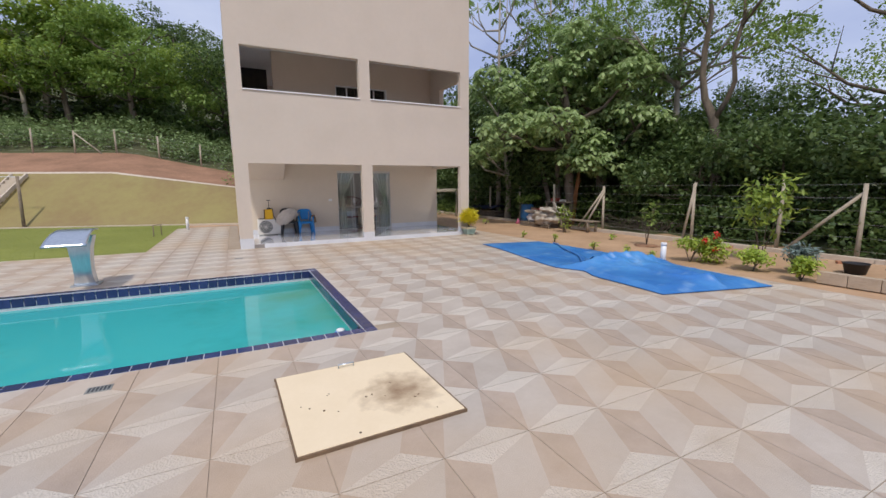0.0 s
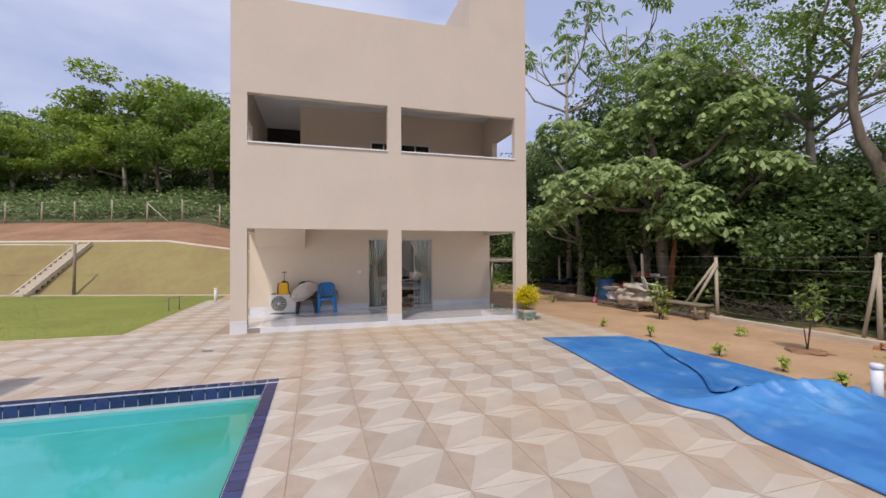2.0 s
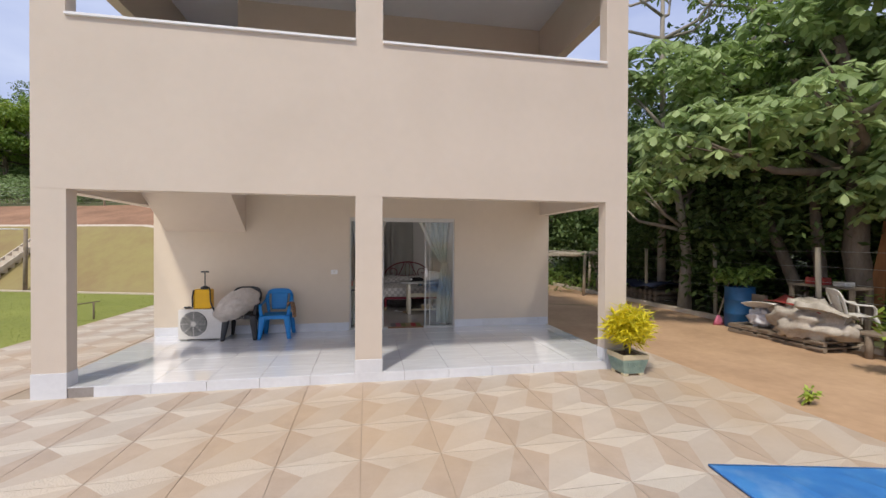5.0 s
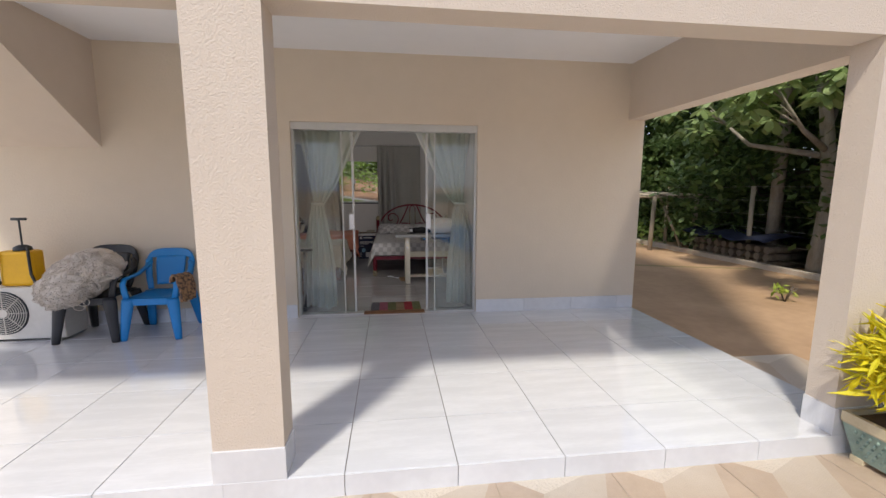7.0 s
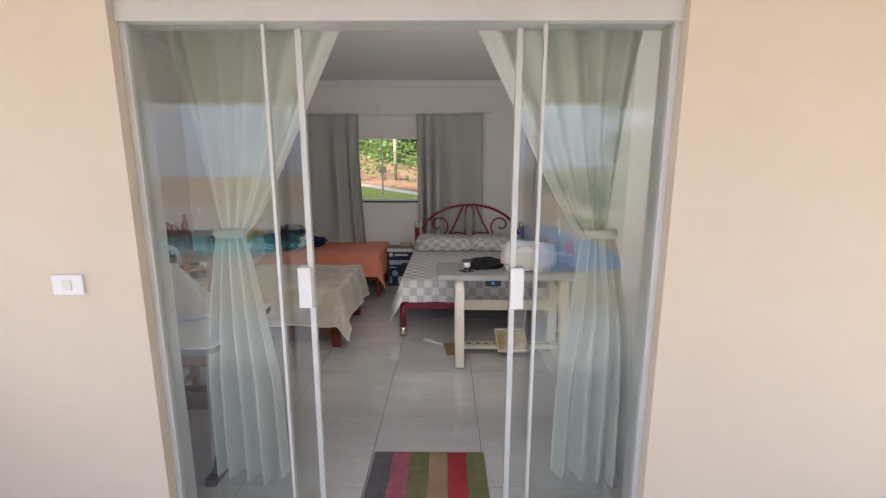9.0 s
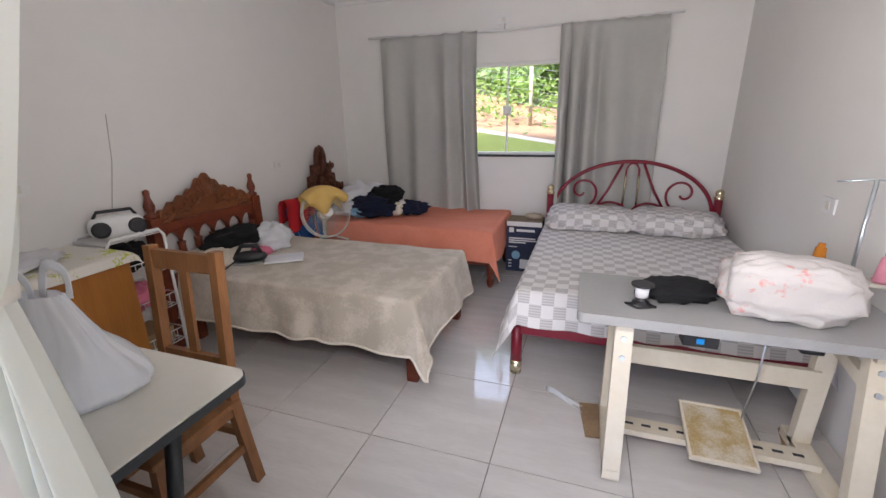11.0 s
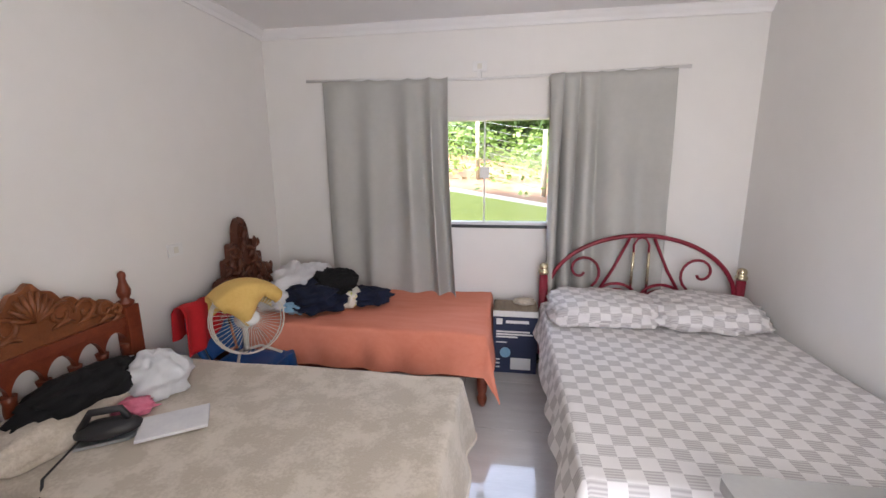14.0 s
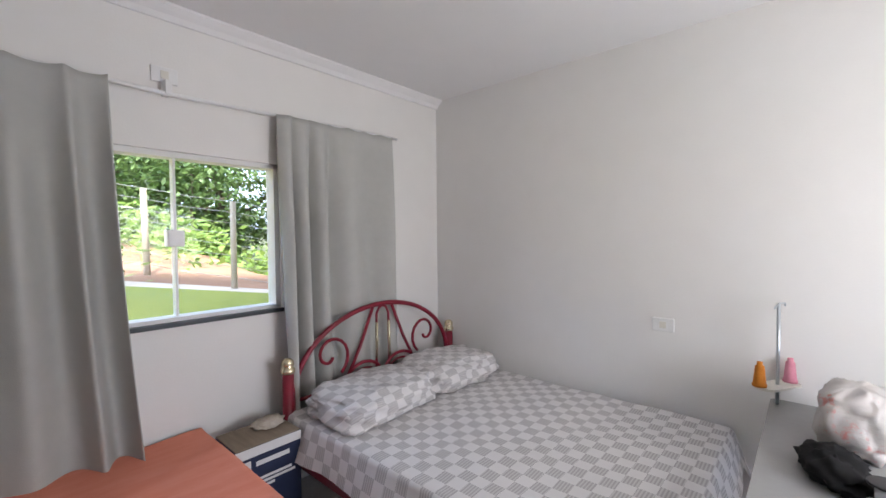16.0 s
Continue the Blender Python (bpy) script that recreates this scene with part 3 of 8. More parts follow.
M_POTG = mat("green_glazed_lattice", (0.32, 0.42, 0.36), (0.2, 0.28, 0.24), 0.4, scale=14)
M_DIRT = mat("potting_soil", (0.12, 0.08, 0.05), (0.07, 0.045, 0.03), 0.95, scale=20)
M_BARREL = mat("worn_blue_barrel", (0.02, 0.11, 0.26), (0.015, 0.08, 0.19), 0.5, scale=4)
M_OLDWOOD = mat("old_grey_planks", (0.3, 0.24, 0.18), (0.18, 0.14, 0.1), 0.9, scale=5, bump=0.4, bscale=30, stretch=(1, 0.15, 1))
M_SACK = mat("dirty_white_sacking", (0.55, 0.5, 0.43), (0.36, 0.31, 0.25), 0.9, scale=4, bump=0.4, bscale=25)
M_REDMETAL = mat("faded_red_metal", (0.4, 0.06, 0.05), (0.28, 0.05, 0.04), 0.6, scale=5)
M_BRICK = mat("terracotta_brick", (0.5, 0.24, 0.13), (0.36, 0.16, 0.09), 0.9, scale=6, bump=0.3, bscale=50)
M_BLOCK = mat("sandy_concrete_block", (0.52, 0.42, 0.31), (0.4, 0.31, 0.22), 0.95, scale=4, bump=0.5, bscale=40)
M_FLOWER = leaf_mat("red_flower", (0.75, 0.05, 0.02), (0.55, 0.03, 0.02))
M_BLUEGR = leaf_mat("blue_green_leaf", (0.3, 0.38, 0.36), (0.18, 0.25, 0.22))
M_WOODR = mat("red_varnished_wood", (0.2, 0.045, 0.018), (0.12, 0.022, 0.01), 0.35, scale=3, stretch=(1, 6, 6), bump=0.1, bscale=30)
M_WOODC = mat("carved_brown_wood", (0.23, 0.075, 0.026), (0.14, 0.042, 0.014), 0.4, scale=5, bump=0.5, bscale=40)
M_WOODO = mat("honey_varnished_wood", (0.42, 0.17, 0.03), (0.33, 0.12, 0.02), 0.35, scale=2.2, stretch=(5, 5, 0.6))
M_WOODCH = mat("worn_chair_wood", (0.29, 0.13, 0.05), (0.16, 0.068, 0.025), 0.5, scale=3, stretch=(4, 4, 0.7))
M_REDPAINT = mat("wine_red_paint", (0.24, 0.015, 0.035), (0.18, 0.01, 0.025), 0.35)
M_GOLD = mat("brassy_chrome", (0.75, 0.68, 0.5), (0.65, 0.56, 0.38), 0.25, 0.9)
M_BEIGE = mat("beige_patterned_bedspread", (0.58, 0.52, 0.45), (0.46, 0.405, 0.335), 0.95, scale=8, bump=0.2, bscale=160, sheen=0.2, lo=0.45, hi=0.58)
M_HEM = mat("pale_hem", (0.74, 0.69, 0.6), (0.68, 0.62, 0.54), 0.9)
M_ORANGE = mat("salmon_orange_bedspread", (0.76, 0.29, 0.2), (0.7, 0.23, 0.145), 0.9, scale=3, bump=0.25, bscale=200, stretch=(1, 6, 1))
M_CURT = mat("grey_curtain_cloth", (0.46, 0.46, 0.44), (0.41, 0.41, 0.395), 0.95, scale=2, bump=0.15, bscale=200)
M_WCURT = mat("thick_white_curtain", (0.72, 0.69, 0.63), (0.66, 0.63, 0.57), 0.95, scale=2, bump=0.1, bscale=150)
M_NAVYBOX = mat("navy_printed_cardboard", (0.02, 0.03, 0.075), (0.015, 0.022, 0.06), 0.5)
M_INKW = mat("white_print", (0.75, 0.75, 0.75), (0.7, 0.7, 0.7), 0.6)
M_INKB = mat("pale_blue_print", (0.3, 0.5, 0.65), (0.2, 0.38, 0.55), 0.6)
M_LAMG = mat("grey_laminate", (0.34, 0.34, 0.34), (0.3, 0.3, 0.3), 0.4, scale=5)
M_LAMW = mat("ivory_laminate", (0.7, 0.68, 0.62), (0.65, 0.63, 0.57), 0.4, scale=4)
M_IVORY = mat("chipped_ivory_steel", (0.72, 0.66, 0.55), (0.64, 0.57, 0.45), 0.45, scale=4)
M_BLACKM = mat("dark_steel", (0.05, 0.055, 0.06), (0.035, 0.04, 0.045), 0.45, 0.3)
M_BLACKC = mat("black_cloth", (0.007, 0.007, 0.009), (0.004, 0.004, 0.005), 0.95, scale=9)
M_NAVYC = mat("dark_navy_cloth", (0.01, 0.016, 0.045), (0.006, 0.009, 0.025), 0.95, scale=9)
M_YCLOTH = mat("yellow_towel", (0.72, 0.5, 0.17), (0.62, 0.4, 0.12), 0.95, scale=9, bump=0.3, bscale=140)
M_REDC = mat("red_cloth", (0.5, 0.012, 0.02), (0.38, 0.01, 0.015), 0.9, scale=8)
M_WCLOTH = mat("white_cloth", (0.72, 0.72, 0.74), (0.62, 0.62, 0.66), 0.9, scale=6)
M_PLBAG = leaf_mat("translucent_white_plastic_bag", (0.88, 0.9, 0.94), (0.86, 0.88, 0.92), 0.4)
M_PLBAG.node_tree.nodes["Principled BSDF"].inputs["Roughness"].default_value = 0.28
M_FLORAL = mat("white_cloth_with_pink_flowers", (0.54, 0.51, 0.5), (0.6, 0.27, 0.25), 0.85, scale=4.6, bump=0.2, bscale=60, lo=0.36, hi=0.415)
M_TCLOTH = mat("white_tablecloth_with_green_leaves", (0.76, 0.73, 0.66), (0.52, 0.56, 0.08), 0.85, scale=9, lo=0.41, hi=0.445)
M_PINK = mat("pink_plastic", (0.68, 0.2, 0.3), (0.6, 0.15, 0.24), 0.5)
M_PLAID = mat("brown_plaid_cloth", (0.5, 0.4, 0.33), (0.2, 0.1, 0.09), 0.95, scale=14)
M_OTHREAD = mat("orange_thread", (0.55, 0.2, 0.02), (0.45, 0.15, 0.01), 0.8, scale=30)
M_PTHREAD = mat("pink_thread", (0.66, 0.28, 0.36), (0.58, 0.22, 0.3), 0.8, scale=30)
M_CARD = mat("brown_cardboard", (0.36, 0.25, 0.15), (0.26, 0.17, 0.1), 0.9, scale=6)
M_PEDAL = mat("worn_pedal_plate", (0.6, 0.55, 0.45), (0.42, 0.3, 0.13), 0.6, scale=11, lo=0.38, hi=0.6)
M_BULB = mat("lit_lamp_globe", (1.0, 0.97, 0.9), (1, 0.97, 0.9), 0.5, emit=14.0)
M_SHEETM = mat("silver_glass", (0.7, 0.75, 0.8), (0.65, 0.7, 0.75), 0.2)


def round_rect(x0, y0, x1, y1, r, n=6):
    pts = []
    for cx0, cy0, a0 in ((x1 - r, y1 - r, 0), (x0 + r, y1 - r, 90), (x0 + r, y0 + r, 180), (x1 - r, y0 + r, 270)):
        pts += [(cx0 + r * math.cos(radians(a0 + 90 * k / n)), cy0 + r * math.sin(radians(a0 + 90 * k / n))) for k in range(n + 1)]
    return pts


def check_mat():
    """White sheet printed with hatched grey squares, about seven centimetres wide."""
    m = mat("white_sheet_with_grey_squares", (0.74, 0.72, 0.72), (0.69, 0.67, 0.67), 0.9, scale=3, bump=0.1, bscale=150)
    nt = m.node_tree
    b = nt.nodes["Principled BSDF"]
    base = b.inputs["Base Color"].links[0].from_socket
    tc = nt.nodes.new("ShaderNodeTexCoord")
    ck = nt.nodes.new("ShaderNodeTexChecker")
    ck.inputs["Scale"].default_value = 14.5
    ck.inputs["Color1"].default_value, ck.inputs["Color2"].default_value = (1, 1, 1, 1), (0, 0, 0, 1)
    rot = nt.nodes.new("ShaderNodeMapping")
    rot.inputs["Rotation"].default_value = (0.0, 0.0, 0.0)
    rot.inputs["Scale"].default_value = (1, 1, 0.5)
    nt.links.new(tc.outputs["UV"], rot.inputs["Vector"])
    nt.links.new(rot.outputs[0], ck.inputs["Vector"])
    wv = nt.nodes.new("ShaderNodeTexWave")
    wv.bands_direction = "Y"
    wv.inputs["Scale"].default_value = 22
    nt.links.new(tc.outputs["UV"], wv.inputs["Vector"])
    mu = nt.nodes.new("ShaderNodeMath")
    mu.operation = "MULTIPLY"
    mr = nt.nodes.new("ShaderNodeMapRange")
    mr.inputs["To Min"].default_value, mr.inputs["To Max"].default_value = 0.32, 0.85
    nt.links.new(wv.outputs["Fac"], mr.inputs["Value"])
    nt.links.new(ck.outputs["Fac"], mu.inputs[0])
    nt.links.new(mr.outputs[0], mu.inputs[1])
    mx = nt.nodes.new("ShaderNodeMix")
    mx.data_type = "RGBA"
    mx.inputs[7].default_value = (0.37, 0.352, 0.358, 1)
    nt.links.new(mu.outputs[0], mx.inputs[0])
    nt.links.new(base, mx.inputs[6])
    nt.links.new(mx.outputs[2], b.inputs["Base Color"])
    return m


M_CHECK = check_mat()


# ---- fixed openings: door, windows ----
def glass_pane(x0, x1, z0, z1, y, parent, th=0.008, glass=None):
    b = BM()
    box(b, x0, y, z0, x1, y + th, z1)
    o = part("pane", b, glass or M_GLASS, parent)
    o.visible_shadow = False
    return o


door = thing("door_1", (0, WY + 0.04, 0), 0, "white aluminium sliding glass door standing half open", "door", kind="structure")
bm = BM()
box(bm, DX0, -0.01, DH - 0.075, DX1, 0.1, DH, bev=0.003)
box(bm, DX0, 0.005, 0, DX0 + 0.026, 0.1, DH - 0.075, bev=0.003)
box(bm, DX1 - 0.026, 0.005, 0, DX1, 0.1, DH - 0.075, bev=0.003)
box(bm, DX0, 0.0, 0, 0.55, 0.1, 0.018)
box(bm, 1.25, 0.0, 0, DX1, 0.1, 0.018)
part("door_frame", bm, M_GREYALU, door)
bm = BM()
box(bm, 0.55, 0.0, 0.001, 1.25, 0.1, 0.014)
part("wooden_threshold", bm, M_WOODCH, door, "worn brown wooden threshold")
for x0, x1, y, slide in ((-0.144, 0.352, 0.02, 0), (-0.01, 0.458, 0.065, 1), (1.36, 1.82, 0.02, 0), (1.27, 1.72, 0.065, 2)):
    glass_pane(x0, x1, 0.02, DH - 0.078, y, door)
    bm = BM()
    xe = x1 - 0.012 if x0 < 0.8 else x0
    box(bm, xe, y - 0.008, 0.02, xe + (0.022 if slide else 0.012), y + 0.016, DH - 0.078)
    part("stile", bm, M_GREYALU, door)
    if slide:
        bm = BM()
        hx = x1 - 0.05 if slide == 1 else x0 + 0.0
        box(bm, hx, y - 0.028, 0.98, hx + 0.055, y + 0.03, 1.15, bev=0.006)
        part("door_handle", bm, M_ALU, door, "white plastic lock handle")
bm = BM()
tube(bm, [(DX0 - 0.1, 0.26, 2.26), (DX1 + 0.1, 0.26, 2.26)], 0.012)
part("curtain_rod", bm, M_ALU, door)

for x0, x1, tie, mid in ((-0.2, 0.64, 0.035, 0.03), (1.06, 1.86, 1.7, 1.735)):
    bm = BM()

    def drape(u, v, x0=x0, x1=x1, tie=tie, mid=mid):
        z = 0.03 + v * 2.24
        zt = 1.26
        fold = math.sin(u * 33 + 1.3 * math.sin(u * 5 + tie))
        if z > zt:
            k = (z - zt) / (2.27 - zt)
            w = 0.13 + 0.87 * k ** 0.78
            x = tie + ((x0 + (x1 - x0) * u) - tie) * w - 0.05 * math.sin(math.pi * k) * (u - 0.5)
            a = 0.014 + 0.02 * k * (1 - 0.5 * k)
        else:
            k = (zt - z) / zt
            w = 0.065 + 0.1 * min(1, k * 1.8) ** 0.8 + 0.03 * k
            x = tie + (mid - tie) * min(1, 3 * k) + (2 * u - 1) * w
            a = 0.016 + 0.026 * min(1, 3 * k)
        return (x, WY + 0.3 + a * fold + 0.01 * math.sin(u * 15 + 2 * z), z + (0.02 * math.sin(u * 7) if v < 0.02 else 0))
    sheet(bm, 150, 70, drape)
    c = thing("curtain", (0, 0, 0), 0, "thin white curtain tied back beside the glass door", "curtain", "door curtains")
    part("cloth", bm, M_SHEER, c)
    bm = BM()
    lathe(bm, [(0.072, 1.24), (0.078, 1.26), (0.072, 1.28)], tie, WY + 0.3, 18, sy=0.55)
    part("tie_band", bm, M_WCURT, c)

win = thing("window_1", (0, RY1, 0), 0, "two-pane sliding window with a dark sill", "window", kind="structure")
bm = BM()
for q in ((WIN[0], 0.02, WIN[3] - 0.03, WIN[1], 0.12, WIN[3]), (WIN[0], 0.02, WIN[2], WIN[0] + 0.03, 0.12, WIN[3]), (WIN[1] - 0.03, 0.02, WIN[2], WIN[1], 0.12, WIN[3]), (WIN[0], 0.02, WIN[2] + 0.012, WIN[1], 0.12, WIN[2] + 0.035)):
    box(bm, *q, bev=0.002)
part("window_frame", bm, M_ALU, win)
bm = BM()
box(bm, WIN[0] - 0.01, -0.012, WIN[2] - 0.012, WIN[1] + 0.01, 0.16, WIN[2] + 0.012, bev=0.003)
part("window_sill", bm, M_BLACKM, win, "dark granite sill")
for x0, x1, y in ((WIN[0] + 0.03, 0.1, 0.05), (0.09, WIN[1] - 0.03, 0.08)):
    glass_pane(x0, x1, WIN[2] + 0.035, WIN[3] - 0.03, y, win, glass=M_GLASSW)
bm = BM()
box(bm, 0.088, 0.04, WIN[2] + 0.035, 0.1, 0.095, WIN[3] - 0.03)
part("mullion", bm, M_ALU, win)
bm = BM()
box(bm, 0.055, 0.03, 1.55, 0.135, 0.1, 1.64, bev=0.006)
part("latch", bm, M_ALU, win)

bw = thing("window_2", (0, 2.69, 0), 0, "dark glazed window in the balcony wall", "window", kind="structure")
bm = BM()
for q in ((-0.1, 0.02, 5.06, 1.8, 0.12, 5.1), (-0.1, 0.02, 4.1, -0.06, 0.12, 5.1), (1.76, 0.02, 4.1, 1.8, 0.12, 5.1), (0.83, 0.02, 4.1, 0.87, 0.12, 5.1), (0.3, 0.02, 4.1, 0.33, 0.12, 5.1), (1.3, 0.02, 4.1, 1.33, 0.12, 5.1)):
    box(bm, *q)
part("window_frame", bm, M_ALU, bw)
glass_pane(-0.06, 1.76, 4.1, 5.06, 0.06, bw)
# added dark sheet behind the glass, so the room looks unlit
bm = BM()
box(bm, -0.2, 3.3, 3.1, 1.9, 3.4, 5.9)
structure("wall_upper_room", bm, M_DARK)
for x in (-1.06, 1.31):
    lp = thing("ceiling_lamp", (x, 1.5, 5.98), 0, "small round lit ceiling lamp on the balcony", "lamp", "balcony lamps")
    bm = BM()
    lathe(bm, [(0.05, -0.04), (0.06, -0.02), (0.06, 0.0)], n=14)
    part("base", bm, M_PVC, lp)
    bm = BM()
    lathe(bm, [(0.01, -0.12), (0.028, -0.108), (0.036, -0.08), (0.028, -0.05), (0.018, -0.04)], n=14)
    part("bulb", bm, M_BULB, lp)


def socket(loc, rz, name="wall_socket", label="white plastic double wall socket"):
    s = thing(name, loc, rz, label, "socket", "wall sockets")
    b = BM()
    box(b, -0.06, -0.012, -0.04, 0.06, 0.0, 0.04, bev=0.004)
    part("plate", b, M_PVC, s)
    b = BM()
    box(b, -0.018, -0.016, -0.02, 0.018, -0.012, 0.02, bev=0.002)
    part("insert", b, M_LAMW, s)


socket((RX0, 3.95, 1.2), 90)
socket((RX0, 5.9, 1.13), 90)
socket((RX1, 5.28, 1.05), -90)
socket((-0.45, WY, 1.1), 0)
socket((0.05, RY1, 2.43), 0)
cord = BM()
tube(cord, [(RX0 + .008, 4.47, 1.57), (RX0 + .01, 4.44, 1.3), (RX0 + .012, 4.38, 1.05), (RX0 + 0.02, 4.33, 0.85)], 0.0016, 6)
single("wall_cable", cord, M_ACG, label="thin grey cable hanging down the white wall", category="cable")

# ---- window curtains ----
rod = BM()
tube(rod, [(-1.41, 7.075, 2.36), (-0.7, 7.07, 2.345), (0.05, 7.065, 2.325), (0.8, 7.07, 2.34), (1.61, 7.075, 2.36)], 0.011, 8)
r = thing("curtain_rod", (0, 0, 0), 0, "thin white sagging curtain rod above the window", "curtain rod")
part("rod", rod, M_PVC, r)
bm = BM()
box(bm, 0.035, 7.04, 2.32, 0.065, RY1, 2.39, bev=0.003)
part("bracket", bm, M_PVC, r)
for x0, x1, gather, zb in ((-1.25, -0.19, 1, 0.5), (0.615, 1.5, 0, 0.42)):
    bm = BM()

    def cloth(u, v, x0=x0, x1=x1, gather=gather, zb=zb):
        z = zb + v * (2.345 - zb)
        k = u if gather else 1 - u
        low = 1 - v
        ph = 17 * (k + 0.6 * k ** 3) + 0.9 * math.sin(7 * k + x0) + 0.5 * math.sin(2.4 * v + 5 * k)
        soft = 0.5 + 0.5 * noise.noise(Vector((k * 4, v * 1.2, x0 * 3)))
        amp = (0.016 + 0.06 * soft + 0.02 * k ** 4) * (0.22 + 0.78 * min(1, 3 * low))
        pinch = 0.012 * abs(math.sin(k * 20 + x0)) * max(0, 1 - 9 * low)
        x = x0 + (x1 - x0) * u + (0.07 * low ** 2 * k if gather else 0.02 * low) + 0.012 * math.cos(ph) * k
        y = 7.03 - amp * math.sin(ph) - 0.012 * math.sin(k * 60 + 2 * v) * max(0, k - 0.86) * 6 - 0.03 * noise.noise(Vector((u * 2.3, v * 0.9, x0))) - 0.03 * low * k
        return (x, y, z - pinch)
    sheet(bm, 170, 44, cloth, thick=0.003)
    c = thing("window_curtain", (0, 0, 0), 0, "plain grey cloth curtain hanging from a rod beside the window", "curtain", "window curtains")
    part("cloth", bm, M_CURT, c)


# ---- beds ----
def flat_uv(b, fn):
    """Cloth coordinates in metres for the print."""
    uv = b.loops.layers.uv.new("print")
    for f in b.faces:
        for lp in f.loops:
            lp[uv].uv = fn(lp.vert)


def cover(x0, x1, y0, y1, z, hem, amp, seed, corner=0.0, sides="xXyY", flare=0.03, n=90, hem_r=0.0):
    """A bedspread: flat top with rounded edges, falling to a wavy hem on the sides named."""
    b = BM()
    over = {s: (z - hem) if s in sides else 0.0 for s in "xXyY"}
    w, l = x1 - x0, y1 - y0
    tw, tl = w + over["x"] + over["X"], l + over["y"] + over["Y"]

    def fn(u, v):
        a, c = -over["x"] + u * tw, -over["y"] + v * tl
        dx = max(0, -a) if a < 0 else max(0, a - w)
        dy = max(0, -c) if c < 0 else max(0, c - l)
        sx, sy = (-1 if a < 0 else 1), (-1 if c < 0 else 1)
        d = math.hypot(dx, dy) if dx and dy else max(dx, dy)
        drop = max(dx, dy) if not (dx and dy) else min(z - 0.12, d + corner * min(dx, dy))
        al = a if dy >= dx else c
        wav = amp * (math.sin(seed + al * 15 + 2.2 * math.sin(seed * 2 + al * 4)) + 0.6 * noise.noise(Vector((al * 9, drop * 2, seed)))) * min(1, drop / 0.2)
        out = 0.012 + flare * drop / max(0.01, z - hem) + wav
        zz = z - drop + (0.012 * noise.noise(Vector((a * 3, c * 3, seed))) + 0.006 * (0.3 - abs(noise.noise(Vector((a * 7, c * 4, seed + 3)))))) * (1 if drop == 0 else 0.3)
        zz += 0.05 * noise.noise(Vector((al * 2.2, seed, 1.7))) * drop
        edge = min(0.03, d)
        cx, cy = min(max(a, 0), w), min(max(c, 0), l)
        px = cx + (sx * (out if dy < dx or dx * dy == 0 else out) if dx else 0)
        py = cy + (sy * out if dy else 0)
        if dx and dy:
            ph = math.atan2(dy, dx)
            o2 = out + 0.25 * min(dx, dy) + 0.02 * math.sin(ph * 8) * min(1, 4 * min(dx, dy))
            px, py = cx + sx * o2 * math.cos(ph), cy + sy * o2 * math.sin(ph)
        return (x0 + px, y0 + py, zz)
    g = sheet(b, n, n, fn)
    at = {g[i][j]: (-over["x"] + i / n * tw, -over["y"] + j / n * tl) for i in range(n + 1) for j in range(n + 1)}
    flat_uv(b, lambda v: at[v])
    if hem_r:
        h = BM()
        if "y" in sides:
            tube(h, [fn(k / 80, 0) for k in range(81)], hem_r, 6)
        if "X" in sides:
            tube(h, [fn(1, k / 60) for k in range(61)], hem_r, 6)
        return b, h
    return b


def leg(b, x, y, z0, z1, prof, n=12):
    lathe(b, [(r, z0 + (z1 - z0) * h) for r, h in prof], x, y, n)


def arc_top(y0, y1, base, peaks):
    """Outline of a carved crest, along y."""
    pts = []
    n = 60
    for i in range(n + 1):
        u = i / n
        z = base + sum(a * math.exp(-((u - c) / w) ** 2) for c, w, a in peaks) + 0.008 * math.sin(u * 70)
        pts.append((y0 + (y1 - y0) * u, z))
    return pts


bed = thing("single_bed", (0, 0, 0), 0, "single bed of red-brown wood with carved headboard and beige bedspread", "bed")
bm = BM()
for x, y in ((0.03, 4.66), (0.03, 5.52), (-1.68, 4.68), (-1.68, 5.5)):
    b = BM()
    box(b, x - 0.035, y - 0.035, 0, x + 0.035, y + 0.035, 0.32, bev=0.01)
    for k in (-1, 0, 1):
        box(b, x - 0.0375, y + k * 0.018 - 0.004, 0.02, x + 0.0375, y + k * 0.018 + 0.004, 0.3)
    part("leg", b, M_WOODR, bed)
bm.free()
bm = BM()
box(bm, -1.7, 4.66, 0.24, 0.05, 5.54, 0.33)
part("bed_frame", bm, M_WOODR, bed)
bm = BM()
box(bm, -1.68, 4.63, 0.33, 0.03, 5.55, 0.52, bev=0.04)
part("mattress", bm, M_WCLOTH, bed)
hb = BM()
for y in (4.53, 5.41):
    box(hb, -1.75, y - 0.04, 0, -1.67, y + 0.04, 0.93, bev=0.006)
    lathe(hb, [(0.036, 0.93), (0.042, 0.95), (0.02, 0.965), (0.03, 0.985), (0.034, 1.01), (0.022, 1.045), (0.016, 1.07), (0.02, 1.09), (0.018, 1.105), (0.006, 1.115)], -1.71, y, 12)
box(hb, -1.735, 4.56, 0.83, -1.685, 5.38, 0.885, bev=0.006)
box(hb, -1.73, 4.56, 0.42, -1.69, 5.38, 0.52, bev=0.006)
slab(hb, [(4.56, 0.835)] + [(4.56 + 0.82 * i / 96, 0.71 + 0.1 * abs(math.sin(math.pi * 6 * i / 96)) ** 0.5) for i in range(97)] + [(5.38, 0.835)], "x", -1.725, -1.695)
hbo = part("headboard", hb, M_WOODR, bed, "red-brown headboard with turned finials and arches")
hc = BM()
